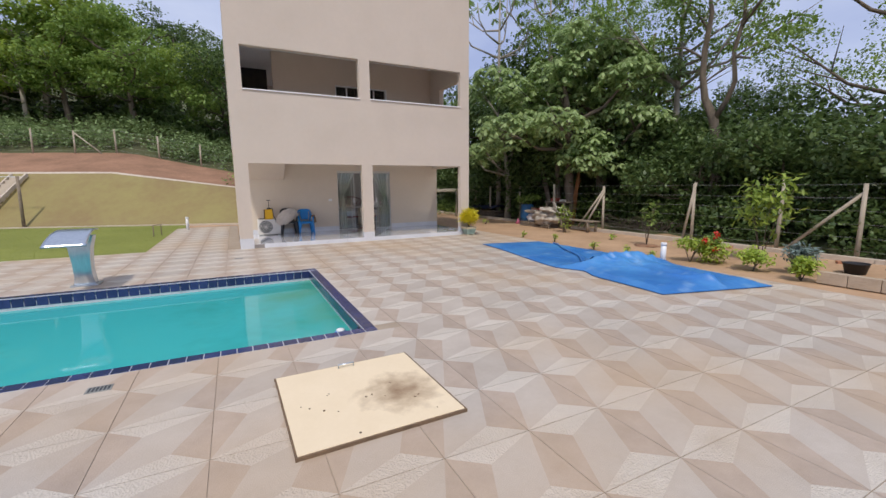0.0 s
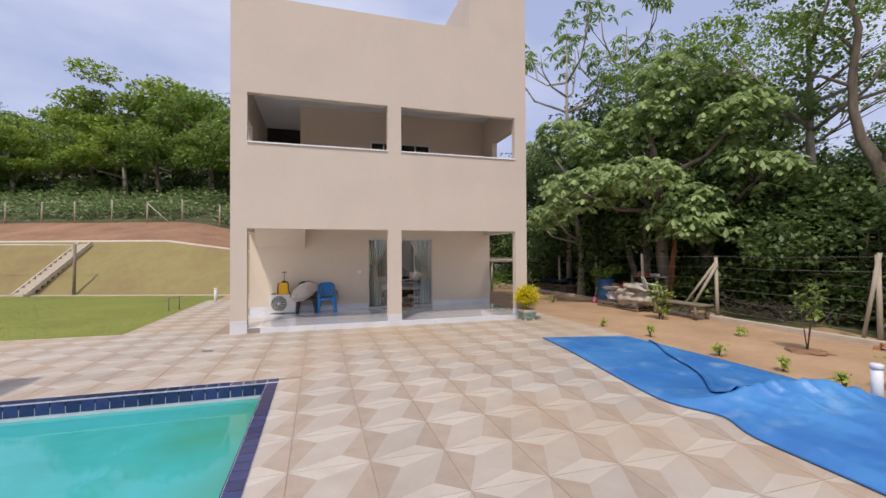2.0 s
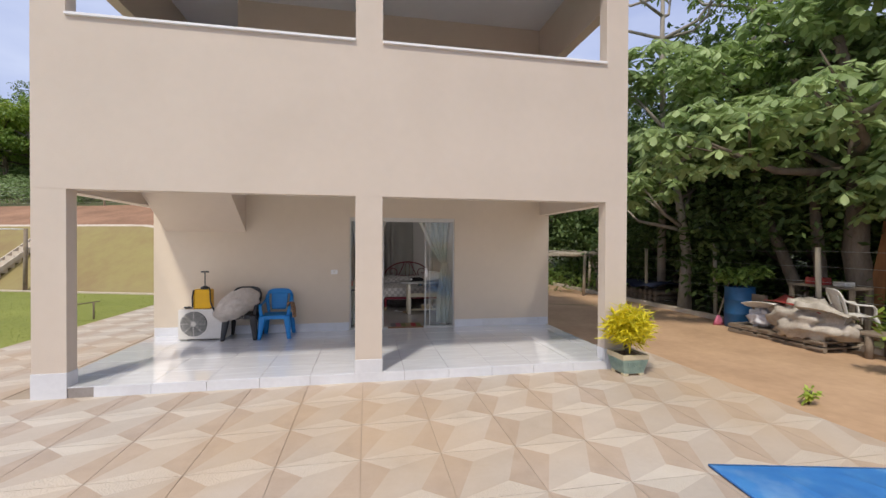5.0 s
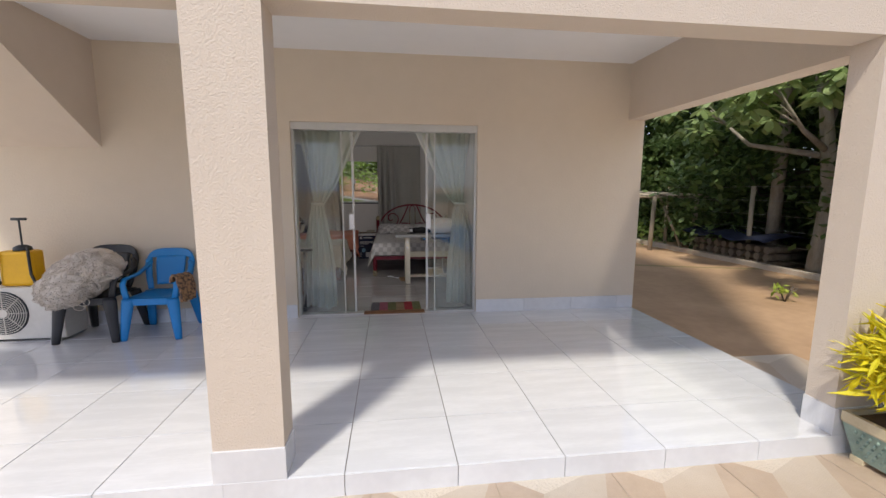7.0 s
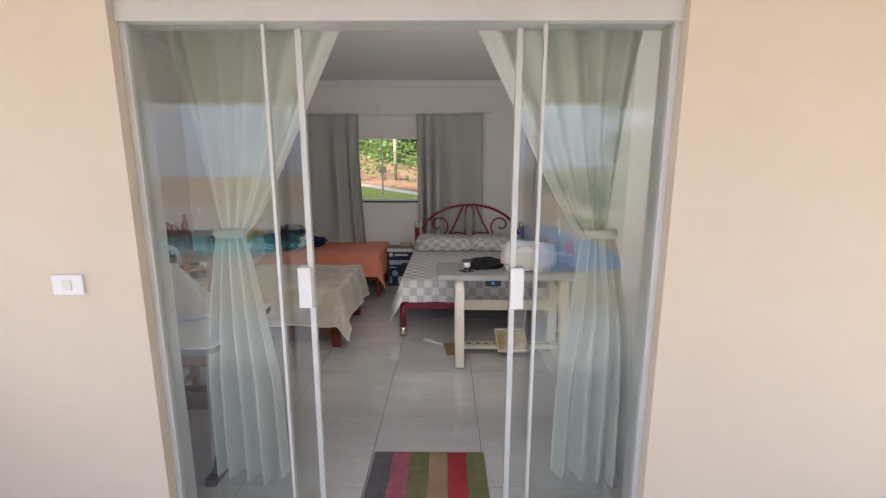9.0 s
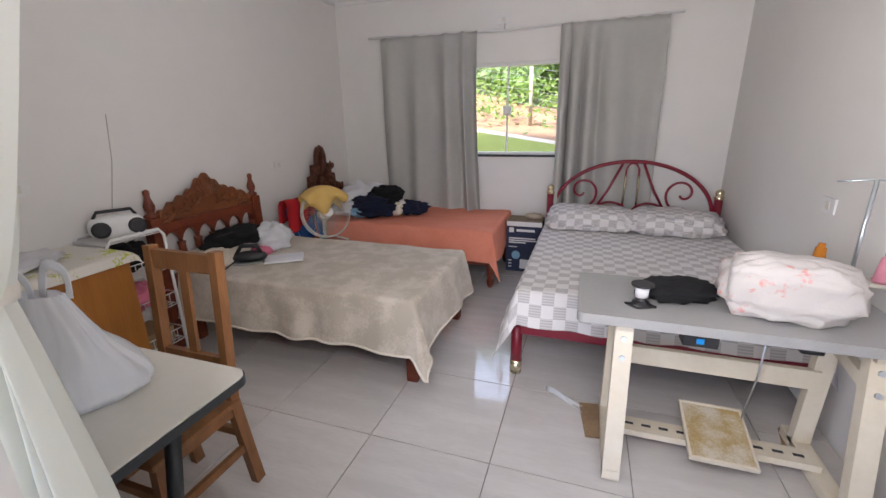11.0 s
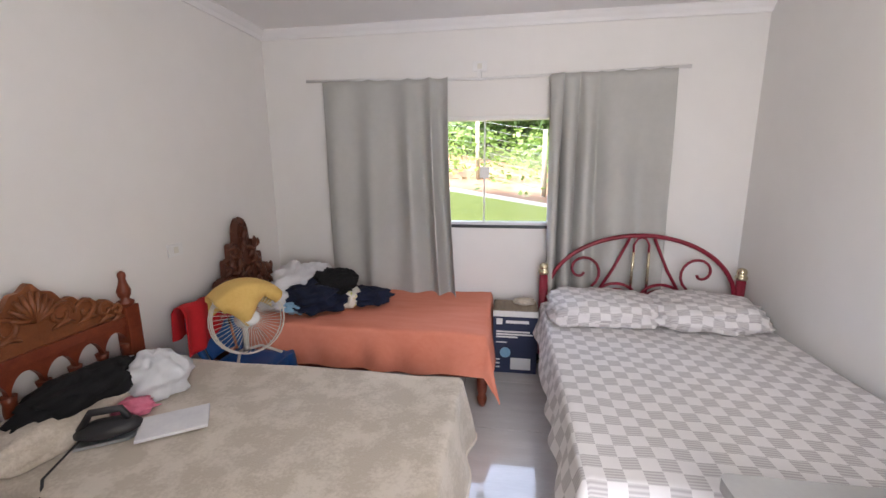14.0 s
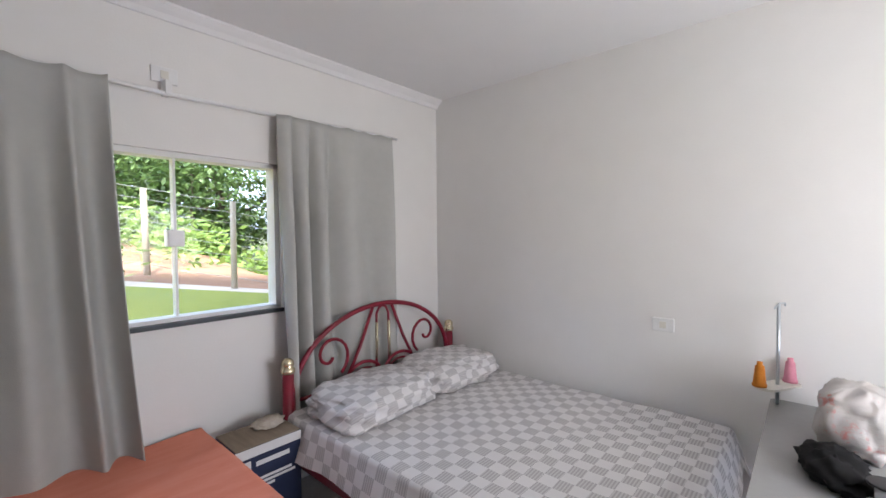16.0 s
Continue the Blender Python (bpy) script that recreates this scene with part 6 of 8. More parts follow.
def over_arm(u, v):
    """A flat woven piece folded over the chair arm, most of it hanging outside."""
    s = 0.42 * v - 0.1
    x = -1.155 + 0.04 * max(-1, min(1, s * 22)) + 0.12 * max(0, s) + 0.008 * math.sin(u * 21 + v * 9)
    return (x, 2.12 + 0.3 * u - 0.1 * max(0, s), 0.625 - 0.85 * max(0, abs(s) - 0.02) - 0.03 * u + 0.006 * math.sin(u * 17))


b = BM()
sheet(b, 24, 30, over_arm, thick=0.018)
single("woven_bag", b, M_WOVEN, label="coarse multicoloured woven bag draped over the blue chair arm", category="bag")

pot = thing("planter_pot", (3.64, -0.21, PZ), 0, "square green and cream glazed pot on small feet", "plant pot")
b = BM()
vs = [(0.14, 0.03), (0.185, 0.22), (0.19, 0.23), (0.19, 0.285), (0.165, 0.285), (0.165, 0.25)]
lathe(b, [(r * 1.414, z) for r, z in vs], 0, 0, 4, 0)
bmesh.ops.rotate(b, verts=b.verts, cent=(0, 0, 0), matrix=Matrix.Rotation(radians(45), 3, "Z"))
for f in b.faces:
    f.smooth = False
    f.material_index = 1 if f.calc_center_median().z < 0.2 and f.calc_center_median().z > 0.05 else 0
part("body", b, [M_POTC, M_POTG], pot)
for sx in (-1, 1):
    for sy0 in (-1, 1):
        b = BM()
        box(b, sx * 0.115 - 0.035, sy0 * 0.115 - 0.035, 0, sx * 0.115 + 0.035, sy0 * 0.115 + 0.035, 0.035, bev=0.005)
        part("foot", b, M_POTC, pot)
b = BM()
for k in range(4):
    for i in range(7):
        for j in range(5):
            p = Vector((-0.11 + i * 0.037 + (j % 2) * 0.018, -0.168 - 0.01 * (j - 2), 0.065 + j * 0.032))
            p.rotate(Euler((0, 0, k * math.pi / 2)))
            lathe(b, [(0.004, p.z - 0.01), (0.011, p.z), (0.004, p.z + 0.01)], p.x, p.y, 5)
part("lattice_relief", b, M_POTG, pot)
b = BM()
prism(b, [(-0.16, -0.16), (0.16, -0.16), (0.16, 0.16), (-0.16, 0.16)], 0.23, 0.262)
part("soil", b, M_DIRT, pot)
pl = thing("croton_shrub", (3.64, -0.21, PZ + 0.262), 0, "yellow narrow-leaved croton shrub growing in the pot", "shrub")
b = BM()
for k in range(7):
    a = k * 0.9
    tube(b, [(0, 0, -0.02), (0.05 * math.cos(a), 0.05 * math.sin(a), 0.15), (0.16 * math.cos(a), 0.16 * math.sin(a), 0.35)], [0.014, 0.01, 0.005], 6)
part("stems", b, M_BARK, pl)


for m in (M_ROOMTILE, M_PORCEL):
    pb = m.node_tree.nodes["Principled BSDF"]
    pb.inputs["Coat Weight"].default_value, pb.inputs["Coat Roughness"].default_value = 0.8, 0.025

# ---- trees ----
def leaf_cloud(name, centers, radii, count, size, material, seed, droop=0.3, shell=0.55, long=1.7):
    """Thousands of small folded leaves spread through lobes of a crown."""
    rg = np.random.default_rng(seed)
    vol = np.array([r[0] * r[1] * r[2] for r in radii])
    which = rg.choice(len(centers), count, p=vol / vol.sum())
    c, r = np.array(centers)[which], np.array(radii)[which]
    d = rg.normal(size=(count, 3))
    d /= np.linalg.norm(d, axis=1)[:, None]
    rad = rg.uniform(shell, 1.0, count) ** 0.6
    lump = 1 + 0.22 * np.sin(d[:, 0] * 7 + which) * np.cos(d[:, 1] * 6 + which * 2) + 0.15 * np.sin(d[:, 2] * 9 + which)
    p = c + d * r * (rad * lump)[:, None]
    az = rg.uniform(0, 2 * math.pi, count)
    tilt = rg.normal(-droop, 0.45, count)
    ax = np.stack([np.cos(az) * np.cos(tilt), np.sin(az) * np.cos(tilt), np.sin(tilt)], 1)
    sd = np.stack([-np.sin(az), np.cos(az), rg.normal(0, 0.35, count)], 1)
    nm = np.cross(ax, sd)
    sz = size * rg.uniform(0.6, 1.3, count)[:, None]
    w = sz / long
    v = np.stack([p, p + ax * sz * 0.5 + sd * w * 0.5 - nm * w * 0.12, p + ax * sz - nm * sz * 0.12, p + ax * sz * 0.5 - sd * w * 0.5 - nm * w * 0.12], 1).reshape(-1, 3)
    f = np.arange(count * 4).reshape(-1, 4)
    f = np.concatenate([f[:, [0, 1, 2]], f[:, [0, 2, 3]]])
    me = bpy.data.meshes.new(name)
    me.from_pydata(v.tolist(), [], f.tolist())
    me.materials.append(material)
    return me


def whorl_cloud(name, centers, radii, count, leaves, size, material, seed, droop=0.5, long=2.3):
    """Rosettes of long drooping leaves at the twig ends of a crown."""
    rg = np.random.default_rng(seed)
    vol = np.array([r[0] * r[1] for r in radii])
    which = rg.choice(len(centers), count, p=vol / vol.sum())
    c, r = np.array(centers)[which], np.array(radii)[which]
    d = rg.normal(size=(count, 3))
    d[:, 2] = d[:, 2] * 0.8 + 0.25
    d /= np.linalg.norm(d, axis=1)[:, None]
    p = c + d * r * (rg.uniform(0.5, 1.05, count) ** 0.5)[:, None]
    p = np.repeat(p, leaves, 0)
    n = count * leaves
    az = np.repeat(rg.uniform(0, 6.28, count), leaves) + np.tile(np.arange(leaves) * 2 * math.pi / leaves, count) + rg.normal(0, 0.15, n)
    lean = np.repeat(d[:, :2], leaves, 0)
    tilt = rg.normal(-droop, 0.22, n) - 0.35 * (np.cos(az) * lean[:, 0] + np.sin(az) * lean[:, 1])
    ax = np.stack([np.cos(az) * np.cos(tilt), np.sin(az) * np.cos(tilt), np.sin(tilt)], 1)
    sd = np.stack([-np.sin(az), np.cos(az), rg.normal(0, 0.2, n)], 1)
    nm = np.cross(ax, sd)
    sz = size * rg.uniform(0.7, 1.25, n)[:, None]
    w = sz / long * 0.5
    v = np.stack([p + ax * sz * 0.06, p + ax * sz * 0.4 + sd * w * 0.8 - nm * w * 0.1, p + ax * sz * 0.78 + sd * w - nm * sz * 0.07, p + ax * sz * 1.02 - nm * sz * 0.14,
                  p + ax * sz * 0.78 - sd * w - nm * sz * 0.07, p + ax * sz * 0.4 - sd * w * 0.8 - nm * w * 0.1], 1).reshape(-1, 3)
    i = np.arange(n * 6).reshape(-1, 6)
    f = np.concatenate([i[:, [0, 1, 5]], i[:, [1, 4, 5]], i[:, [1, 2, 4]], i[:, [2, 3, 4]]])
    me = bpy.data.meshes.new(name)
    me.from_pydata(v.tolist(), [], f.tolist())
    me.materials.append(material)
    return me


def tree(loc, h, spread, lobes, count, size, leaf, bark, seed, label, r0=0.18, lean=0.1, crown_low=0.35, droop=0.3, flatness=0.6, limbs=7, lobe_r=0.36, whorl=0):
    rg = random.Random(seed)
    t = thing("tree", loc, 0, label, "tree")
    bm = BM()
    top = h * 0.75
    lx, ly = rg.uniform(-lean, lean), rg.uniform(-lean, lean)
    axis = lambda k: Vector((lx * h * k * k, ly * h * k * k, top * k))
    tube(bm, [axis(k / 7) + Vector((rg.uniform(-.05, .05), rg.uniform(-.05, .05), -0.2 if k == 0 else 0)) * (1 if k else 1) for k in range(8)],
         [r0 * (1.25 - 0.12 * k if k else 1.5) for k in range(8)], 9)
    cs, rs = [], []
    for i in range(limbs):
        k = rg.uniform(crown_low * 0.8, 0.95)
        a = i * 2.4 + rg.uniform(-.4, .4)
        b = axis(k)
        ln = spread * rg.uniform(0.5, 0.95)
        e = b + Vector((math.cos(a) * ln, math.sin(a) * ln, h * rg.uniform(0.08, 0.24)))
        m = b.lerp(e, 0.5) + Vector((rg.uniform(-.2, .2), rg.uniform(-.2, .2), -0.12 * ln))
        tube(bm, [b, m, e], [r0 * 0.5, r0 * 0.33, r0 * 0.1], 6)
        for q in range(3):
            a2 = a + rg.uniform(-1.2, 1.2)
            s0 = m.lerp(e, rg.uniform(0, .8))
            tube(bm, [s0, s0 + Vector((math.cos(a2) * ln * .45, math.sin(a2) * ln * .45, h * rg.uniform(.02, .12)))], [r0 * .17, r0 * .05], 5)
        cs.append(tuple(e))
        rr = spread * lobe_r * rg.uniform(0.8, 1.3)
        rs.append((rr, rr, rr * flatness))
    for i in range(lobes):
        a, k = rg.uniform(0, 6.28), rg.uniform(crown_low, 1.0)
        ln = spread * (0.85 if k < 0.8 else 0.5) * rg.uniform(0.2, 1.0)
        cs.append((lx * h * k * k + math.cos(a) * ln, ly * h * k * k + math.sin(a) * ln, h * k))
        rr = spread * lobe_r * rg.uniform(0.7, 1.2)
        rs.append((rr, rr, rr * flatness))
    part("trunk", bm, bark, t)
    o = new("crown", whorl_cloud("crown", cs, rs, count, whorl, size, leaf, seed, droop) if whorl else leaf_cloud("crown", cs, rs, count, size, leaf, seed, droop))
    o.parent = t
    return t


# broad-leaved trees by the soil yard
big = tree((9.4, 1.0, -0.1), 7.6, 2.9, 16, 1600, 0.27, L_BIG, M_BARK, 3, "broad-leaved tree with drooping leaf clusters and several stems", 0.2, 0.12, 0.28, 0.45, whorl=7)
tree((10.8, 0.6, 0), 7.8, 2.4, 14, 1400, 0.26, L_BIG, M_BARK, 5, "broad-leaved tree with drooping leaf clusters behind the fence", 0.22, 0.1, 0.3, 0.45, whorl=7)
tree((8.8, 4.7, -0.1), 7.0, 2.2, 9, 560, 0.3, L_BIG, M_PALEBARK, 8, "slender broad-leaved tree with a pale trunk on the soil", 0.13, 0.08, 0.4, 0.45, whorl=7)


def umbrella_tree(loc, h, fork, arms, seed, label):
    """A tall bare pole that forks near its top into upswept arms with umbrella leaves."""
    rg1 = random.Random(seed)
    t = thing("tree", loc, 0, label, "tree")
    bm = BM()
    tube(bm, [(0, 0, -0.2), (0.06, 0.03, h * 0.35), (-0.04, 0, h * fork), (0, 0.02, h * 0.88)], [0.13, 0.1, 0.07, 0.02], 8)
    cs = [(0, 0.02, h * 0.9), (0.1, 0, h * 0.84)]
    for k in range(arms):
        a = k * 6.283 / arms + rg1.uniform(-.4, .4)
        z0 = h * (fork + 0.05 * (k % 3))
        ln, up = rg1.uniform(1.2, 2.5), h * rg1.uniform(0.1, 0.28)
        e = (math.cos(a) * ln, math.sin(a) * ln, z0 + up)
        tube(bm, [(0, 0, z0), (e[0] * 0.6, e[1] * 0.6, z0 + up * 0.2), (e[0] * 0.92, e[1] * 0.92, z0 + up * 0.55), e], [0.055, 0.04, 0.03, 0.02], 6)
        cs.append(e)
        a2 = a + rg1.choice((-1, 1)) * 0.7
        e2 = (e[0] + 0.7 * math.cos(a2), e[1] + 0.7 * math.sin(a2), e[2] - 0.25 * up + 0.3)
        tube(bm, [(e[0] * 0.75, e[1] * 0.75, z0 + up * 0.35), e2], [0.025, 0.012], 5)
        cs.append(e2)
    part("trunk", bm, M_PALEBARK, t)
    o = new("crown", whorl_cloud("crown", cs, [(0.6, 0.6, 0.55)] * len(cs), len(cs) * 6, 10, 0.36, L_MID, seed, 0.45, 4.6))
    o.parent = t
    return t


umbrella_tree((9.05, 6.0, -0.1), 13.4, 0.6, 7, 9, "tall sparse tree with a bare pale trunk and umbrella leaves")
umbrella_tree((12.3, 6.0, 0.0), 14.0, 0.66, 7, 10, "tall sparse tree with umbrella leaves above the wood")

# a forked old tree with bare bending limbs
ft = thing("tree", (12, -3.35, 0), 0, "old forked tree with thick bending bare limbs", "tree")
bm = BM()
tube(bm, [(0, 0, -0.2), (-0.05, -0.15, 1.6), (0.05, -0.05, 2.9), (0, 0.15, 3.9), (0, 0.5, 4.6), (0, 0.65, 5.4), (0, 0.65, 6.3), (0, 0.5, 7.5), (0.1, 0.8, 8.8)], [0.24, 0.19, 0.16, 0.16, 0.12, 0.105, 0.1, 0.08, 0.03], 9)
tube(bm, [(0, 0.12, 3.8), (0, -0.25, 4.4), (0, -0.48, 5.0), (0, -0.36, 6.0), (0, -0.6, 7.0), (0, -0.55, 8.2), (0.1, -0.9, 9.4)], [0.1, 0.085, 0.08, 0.07, 0.06, 0.045, 0.015], 8)
tube(bm, [(0, -0.5, 6.7), (-0.2, -1.2, 7.3), (-0.3, -1.8, 7.6), (-0.2, -2.4, 8.2)], [0.05, 0.045, 0.035, 0.015], 6)
tube(bm, [(0, -0.45, 5.8), (-0.2, -1.0, 5.6), (-0.3, -1.8, 5.9)], [0.045, 0.035, 0.012], 6)
tube(bm, [(0, 0.62, 6.0), (-0.3, 1.2, 6.5), (-0.4, 2.0, 6.7)], [0.05, 0.04, 0.015], 6)
tube(bm, [(0, 0.6, 7.0), (0.2, 1.3, 8.0), (0.2, 2.0, 8.6)], [0.05, 0.035, 0.015], 6)
part("trunk", bm, M_BARK, ft)
o = new("crown", leaf_cloud("crown", [(0.1, 0.8, 9), (0.1, -0.9, 9.5), (-0.2, -2.4, 8.3), (-0.3, -1.9, 6.0), (-0.4, 2.1, 6.8), (0.2, 2.1, 8.7), (0, 1.4, 7.7), (0, 0, 10)], [(0.9, 1.0, 0.45)] * 8, 3000, 0.17, L_MID, 57, 0.2, 0.2))
o.parent = ft
proto = [
    tree((16.5, 9.5, 0.3), 8.5, 3.8, 18, 11000, 0.24, L_MID, M_BARK, 21, "leafy woodland tree with a dark trunk", 0.2, 0.1, 0.2),
    tree((13.5, 8, 0.2), 10, 4.4, 18, 11000, 0.26, L_DARK, M_BARK, 22, "dense dark woodland tree", 0.2, 0.1, 0.12),
    tree((17, -12, 0.3), 13, 5.0, 16, 8000, 0.15, L_MID, M_BARK, 23, "tall airy woodland tree with thin limbs", 0.2, 0.12, 0.45, 0.3, 0.4, 9, 0.27),
    tree((-20, 36, 7), 9, 5.0, 18, 7000, 0.34, L_LIGHT, M_PALEBARK, 24, "bright green tree with layered crown on the hill", 0.2, 0.1, 0.35, 0.2, 0.38, 10, 0.25),
    tree((-26, 40, 7), 9, 5.5, 18, 7500, 0.36, L_MID, M_BARK, 25, "rounded green tree on the hill", 0.22, 0.12, 0.3, 0.3, 0.5, 9, 0.27),
    tree((13, -1, 0.2), 4.2, 2.8, 18, 8000, 0.2, L_DARK, M_BARK, 26, "dark leafy understorey shrub tree", 0.07, 0.1, 0.1, 0.3, 0.7, 8),
]
rg = random.Random(11)


def grow(i, x, y, s, z=None):
    z = ground_z(x, y) if z is None else z
    copy_thing(proto[i], pose(x, y, z - 0.05, 0, 0, rg.uniform(0, 360)) @ Matrix.Scale(s, 4))


for x, y, i, s in ((13.5, -7.5, 2, .68), (15, -15, 2, .75), (14.5, 2.0, 2, .92), (13, -21, 0, .5), (12.5, 6.5, 1, .7), (15.5, 3, 0, .75), (11, 11, 1, .75), (14, 14, 0, .9), (9.5, 15.5, 1, .8),
                   (18, -8, 1, .45), (21, -2, 0, .5), (20, -16, 1, .6), (20, 8, 0, .95), (11, 20, 0, 1), (6, 22, 1, .85), (17, 21, 1, 1.1), (14, -25, 2, .9), (1.5, 24, 0, .9), (-3, 26, 1, .9),
                   (5, 30, 0, 1.2), (23, -24, 0, .6), (24, 2, 1, .7), (9, 37, 1, 1.2), (17.5, -21, 0, .5)):
    grow(i, x, y, s)
for x, y, s in ((11, 3.2, 1), (10.8, 7.5, 1), (11.2, -3.2, .8), (11.4, -6, .85), (11, -9, .8), (11.6, -12.5, .85), (11, -16, .9), (11.5, 13, 1), (8.5, 17.5, 1), (12.2, 5, 1.1), (13.6, -2.6, 1),
                (4, 19.5, 1), (0, 20.5, 1), (13, 10, 1.2), (12, 0.6, .9), (13, -10, 1), (14, -5, 1.1), (14.5, -13, 1.1), (15, 0, 1.2)):
    grow(5, x, y, s)
for k in range(22):
    x = -66 + k * 3.0
    d = 17 + rg.uniform(-2, 5)
    y = 10.1 + (d - (x + 6) * KN.x) / KN.y
    grow(3 + (k % 2), x + rg.uniform(-1, 1), y, rg.uniform(0.45, 0.9))
grow(2, 12.2, 3.4, 0.82)
tree((12.9, -1.2, 0), 11.5, 3.7, 14, 6000, 0.15, L_MID, M_PALEBARK, 61, "tall airy tree with a thin crown above the wood", 0.14, 0.08, 0.5, 0.3, 0.4, 12, 0.19)
grow(3, -26.5, 34, 0.72)
grow(3, -16.8, 34, 1.2)
for k in range(14):
    x = -68 + k * 4.6
    y = 10.1 + (27 - (x + 6) * KN.x) / KN.y
    grow((4, 1, 3)[k % 3], x + rg.uniform(-1, 1), y, rg.uniform(0.55, 1.0))


# woodland floor growth and the crop field are uncountable
def bushes(name, spots, size, count, leaf, seed, label, r=0.8):
    me = leaf_cloud(name, [(x, y, z + r * 0.4) for x, y, z in spots], [(r, r, r * 0.8)] * len(spots), count, size, leaf, seed, 0.1, 0.3)
    return tagged(new(name, me), label, "plants", "", "stuff")


def on_bank(d, x):
    y = 10.1 + (d - (x + 6) * KN.x) / KN.y
    return (x, y, ground_z(x, y))


sp = [(rg.uniform(10, 14), rg.uniform(-24, 20), 0.1) for _ in range(130)]
bushes("undergrowth", sp, 0.16, 26000, L_DARK, 41, "dark green undergrowth beneath the woodland trees")
sp = [(rg.uniform(9.5, 12), rg.uniform(-24, 3), 0.2) for _ in range(60)]
bushes("undergrowth", sp, 0.15, 12000, L_MID, 42, "brighter green shrubs along the wire fence")
sp = [on_bank(rg.uniform(7.8, 15), rg.uniform(-52, -1)) for _ in range(480)]
bushes("crop_field", sp, 0.26, 34000, L_FIELD, 43, "grey-green leafy crop rows on the hillside", 1.0)
sp = [on_bank(rg.uniform(14, 24), rg.uniform(-60, 2)) for _ in range(160)]
bushes("undergrowth", sp, 0.4, 20000, L_DARK, 45, "dark scrub at the edge of the hill wood", 1.5)
sp = [on_bank(rg.uniform(6.6, 12), rg.uniform(-3, 14)) for _ in range(160)]
bushes("undergrowth", sp, 0.2, 9000, L_MID, 44, "bright green scrub behind the rear fence", 0.8)
sp = [on_bank(rg.uniform(3.2, 7.5), rg.uniform(-4, 12)) for _ in range(150)]
bushes("undergrowth", sp, 0.16, 3200, L_MID, 46, "low green weeds on the bank behind the house", 0.55)

# ---- potted shrub leaves, yard plants ----
o = new("crown", leaf_cloud("crown", [(0, 0, 0.42), (0.12, 0.05, 0.36), (-0.12, -0.03, 0.36), (0.02, -0.12, 0.34)], [(0.21, 0.21, 0.2)] * 4, 2600, 0.16, L_YEL, 77, -0.2, 0.1, 7.0))
o.parent = pl


def small_plant(name, loc, h, r, count, size, leaf, seed, label, long=2.2, stem=True, droop=0.1):
    p = thing(name, loc, 0, label, "plant")
    rg1 = random.Random(seed)
    b = BM()
    for k in range(4):
        a = rg1.uniform(0, 6.28)
        tube(b, [(0, 0, -0.02), (0.25 * r * math.cos(a), 0.25 * r * math.sin(a), h * 0.5), (0.6 * r * math.cos(a), 0.6 * r * math.sin(a), h * 0.9)], [0.012, 0.009, 0.004], 5)
    part("stem", b, M_BARK, p)
    q = new("leaves", leaf_cloud("leaves", [(rg1.uniform(-.5, .5) * r, rg1.uniform(-.5, .5) * r, h * rg1.uniform(0.55, 0.9)) for _ in range(5)], [(r * 0.55, r * 0.55, h * 0.3)] * 5, count, size, leaf, seed, droop, 0.2, long))
    q.parent = p
    return p


GZ = PZ - 0.035
for k, (x, y, h, r) in enumerate(((5.0, -1.5, 0.22, 0.12), (5.1, -2.9, 0.3, 0.16), (4.95, -4.6, 0.25, 0.15), (5.0, -5.6, 0.25, 0.15), (4.9, -6.4, 0.25, 0.15), (7.2, -1.1, 0.35, 0.22), (6.5, 3.2, 0.28, 0.3), (7.0, -3.4, 0.25, 0.18))):
    small_plant("sapling", (x, y, GZ), h * 0.85, r * 0.7, 60, 0.09, L_GARDEN, 200 + k, "young bright green plant in the sandy soil")
small_plant("sapling", (7.2, -1.0, GZ), 0.95, 0.3, 130, 0.17, L_LIGHT, 221, "young fruit sapling with a few long leaves", 2.6)
small_plant("young_tree", (6.9, -7.6, GZ), 1.75, 0.75, 420, 0.2, L_LIGHT, 222, "young tree with feathery light green leaves in the bed", 3.0, True, 0.3)
for k, (x, y, h, r, lf) in enumerate(((5.4, -6.95, 0.5, 0.4, L_GARDEN), (5.5, -8.15, 0.42, 0.36, L_GARDEN), (5.35, -9.0, 0.4, 0.34, L_GARDEN), (5.95, -8.7, 0.5, 0.34, M_BLUEGR), (5.75, -7.15, 0.55, 0.4, L_MID))):
    small_plant("garden_shrub", (x, y, GZ), h, r, 700, 0.1, lf, 230 + k, "bushy green garden plant at the patio edge", 2.6)
fl = thing("flowering_plant", (5.6, -7.35, GZ), 0, "flowering plant with bright red blooms among green leaves", "plant")
q = new("leaves", leaf_cloud("leaves", [(0, 0, 0.3), (0.1, 0.1, 0.25)], [(0.32, 0.32, 0.26)] * 2, 500, 0.11, L_GARDEN, 240, 0.1, 0.2, 2.4))
q.parent = fl
q = new("blooms", leaf_cloud("blooms", [(-0.05, -0.05, 0.62), (0.15, 0.1, 0.52), (-0.2, 0.1, 0.5), (0.0, 0.1, 0.4), (-0.15, -0.1, 0.32)], [(0.07, 0.07, 0.07)] * 5, 130, 0.06, M_FLOWER, 241, -0.3, 0.2, 1.3))
q.parent = fl
for x, y in ((6.35, -8.6), (6.6, -9.9), (6.9, -9.2)):
    b = BM()
    lathe(b, [(0.15, 0), (0.2, 0.2), (0.215, 0.2), (0.19, 0.19), (0.18, 0.17)], n=18)
    single("plant_basin", b, M_BLACKPL, (x, y, GZ), 0, "round black plastic plant basin on the soil", "plant pot", "black basins")

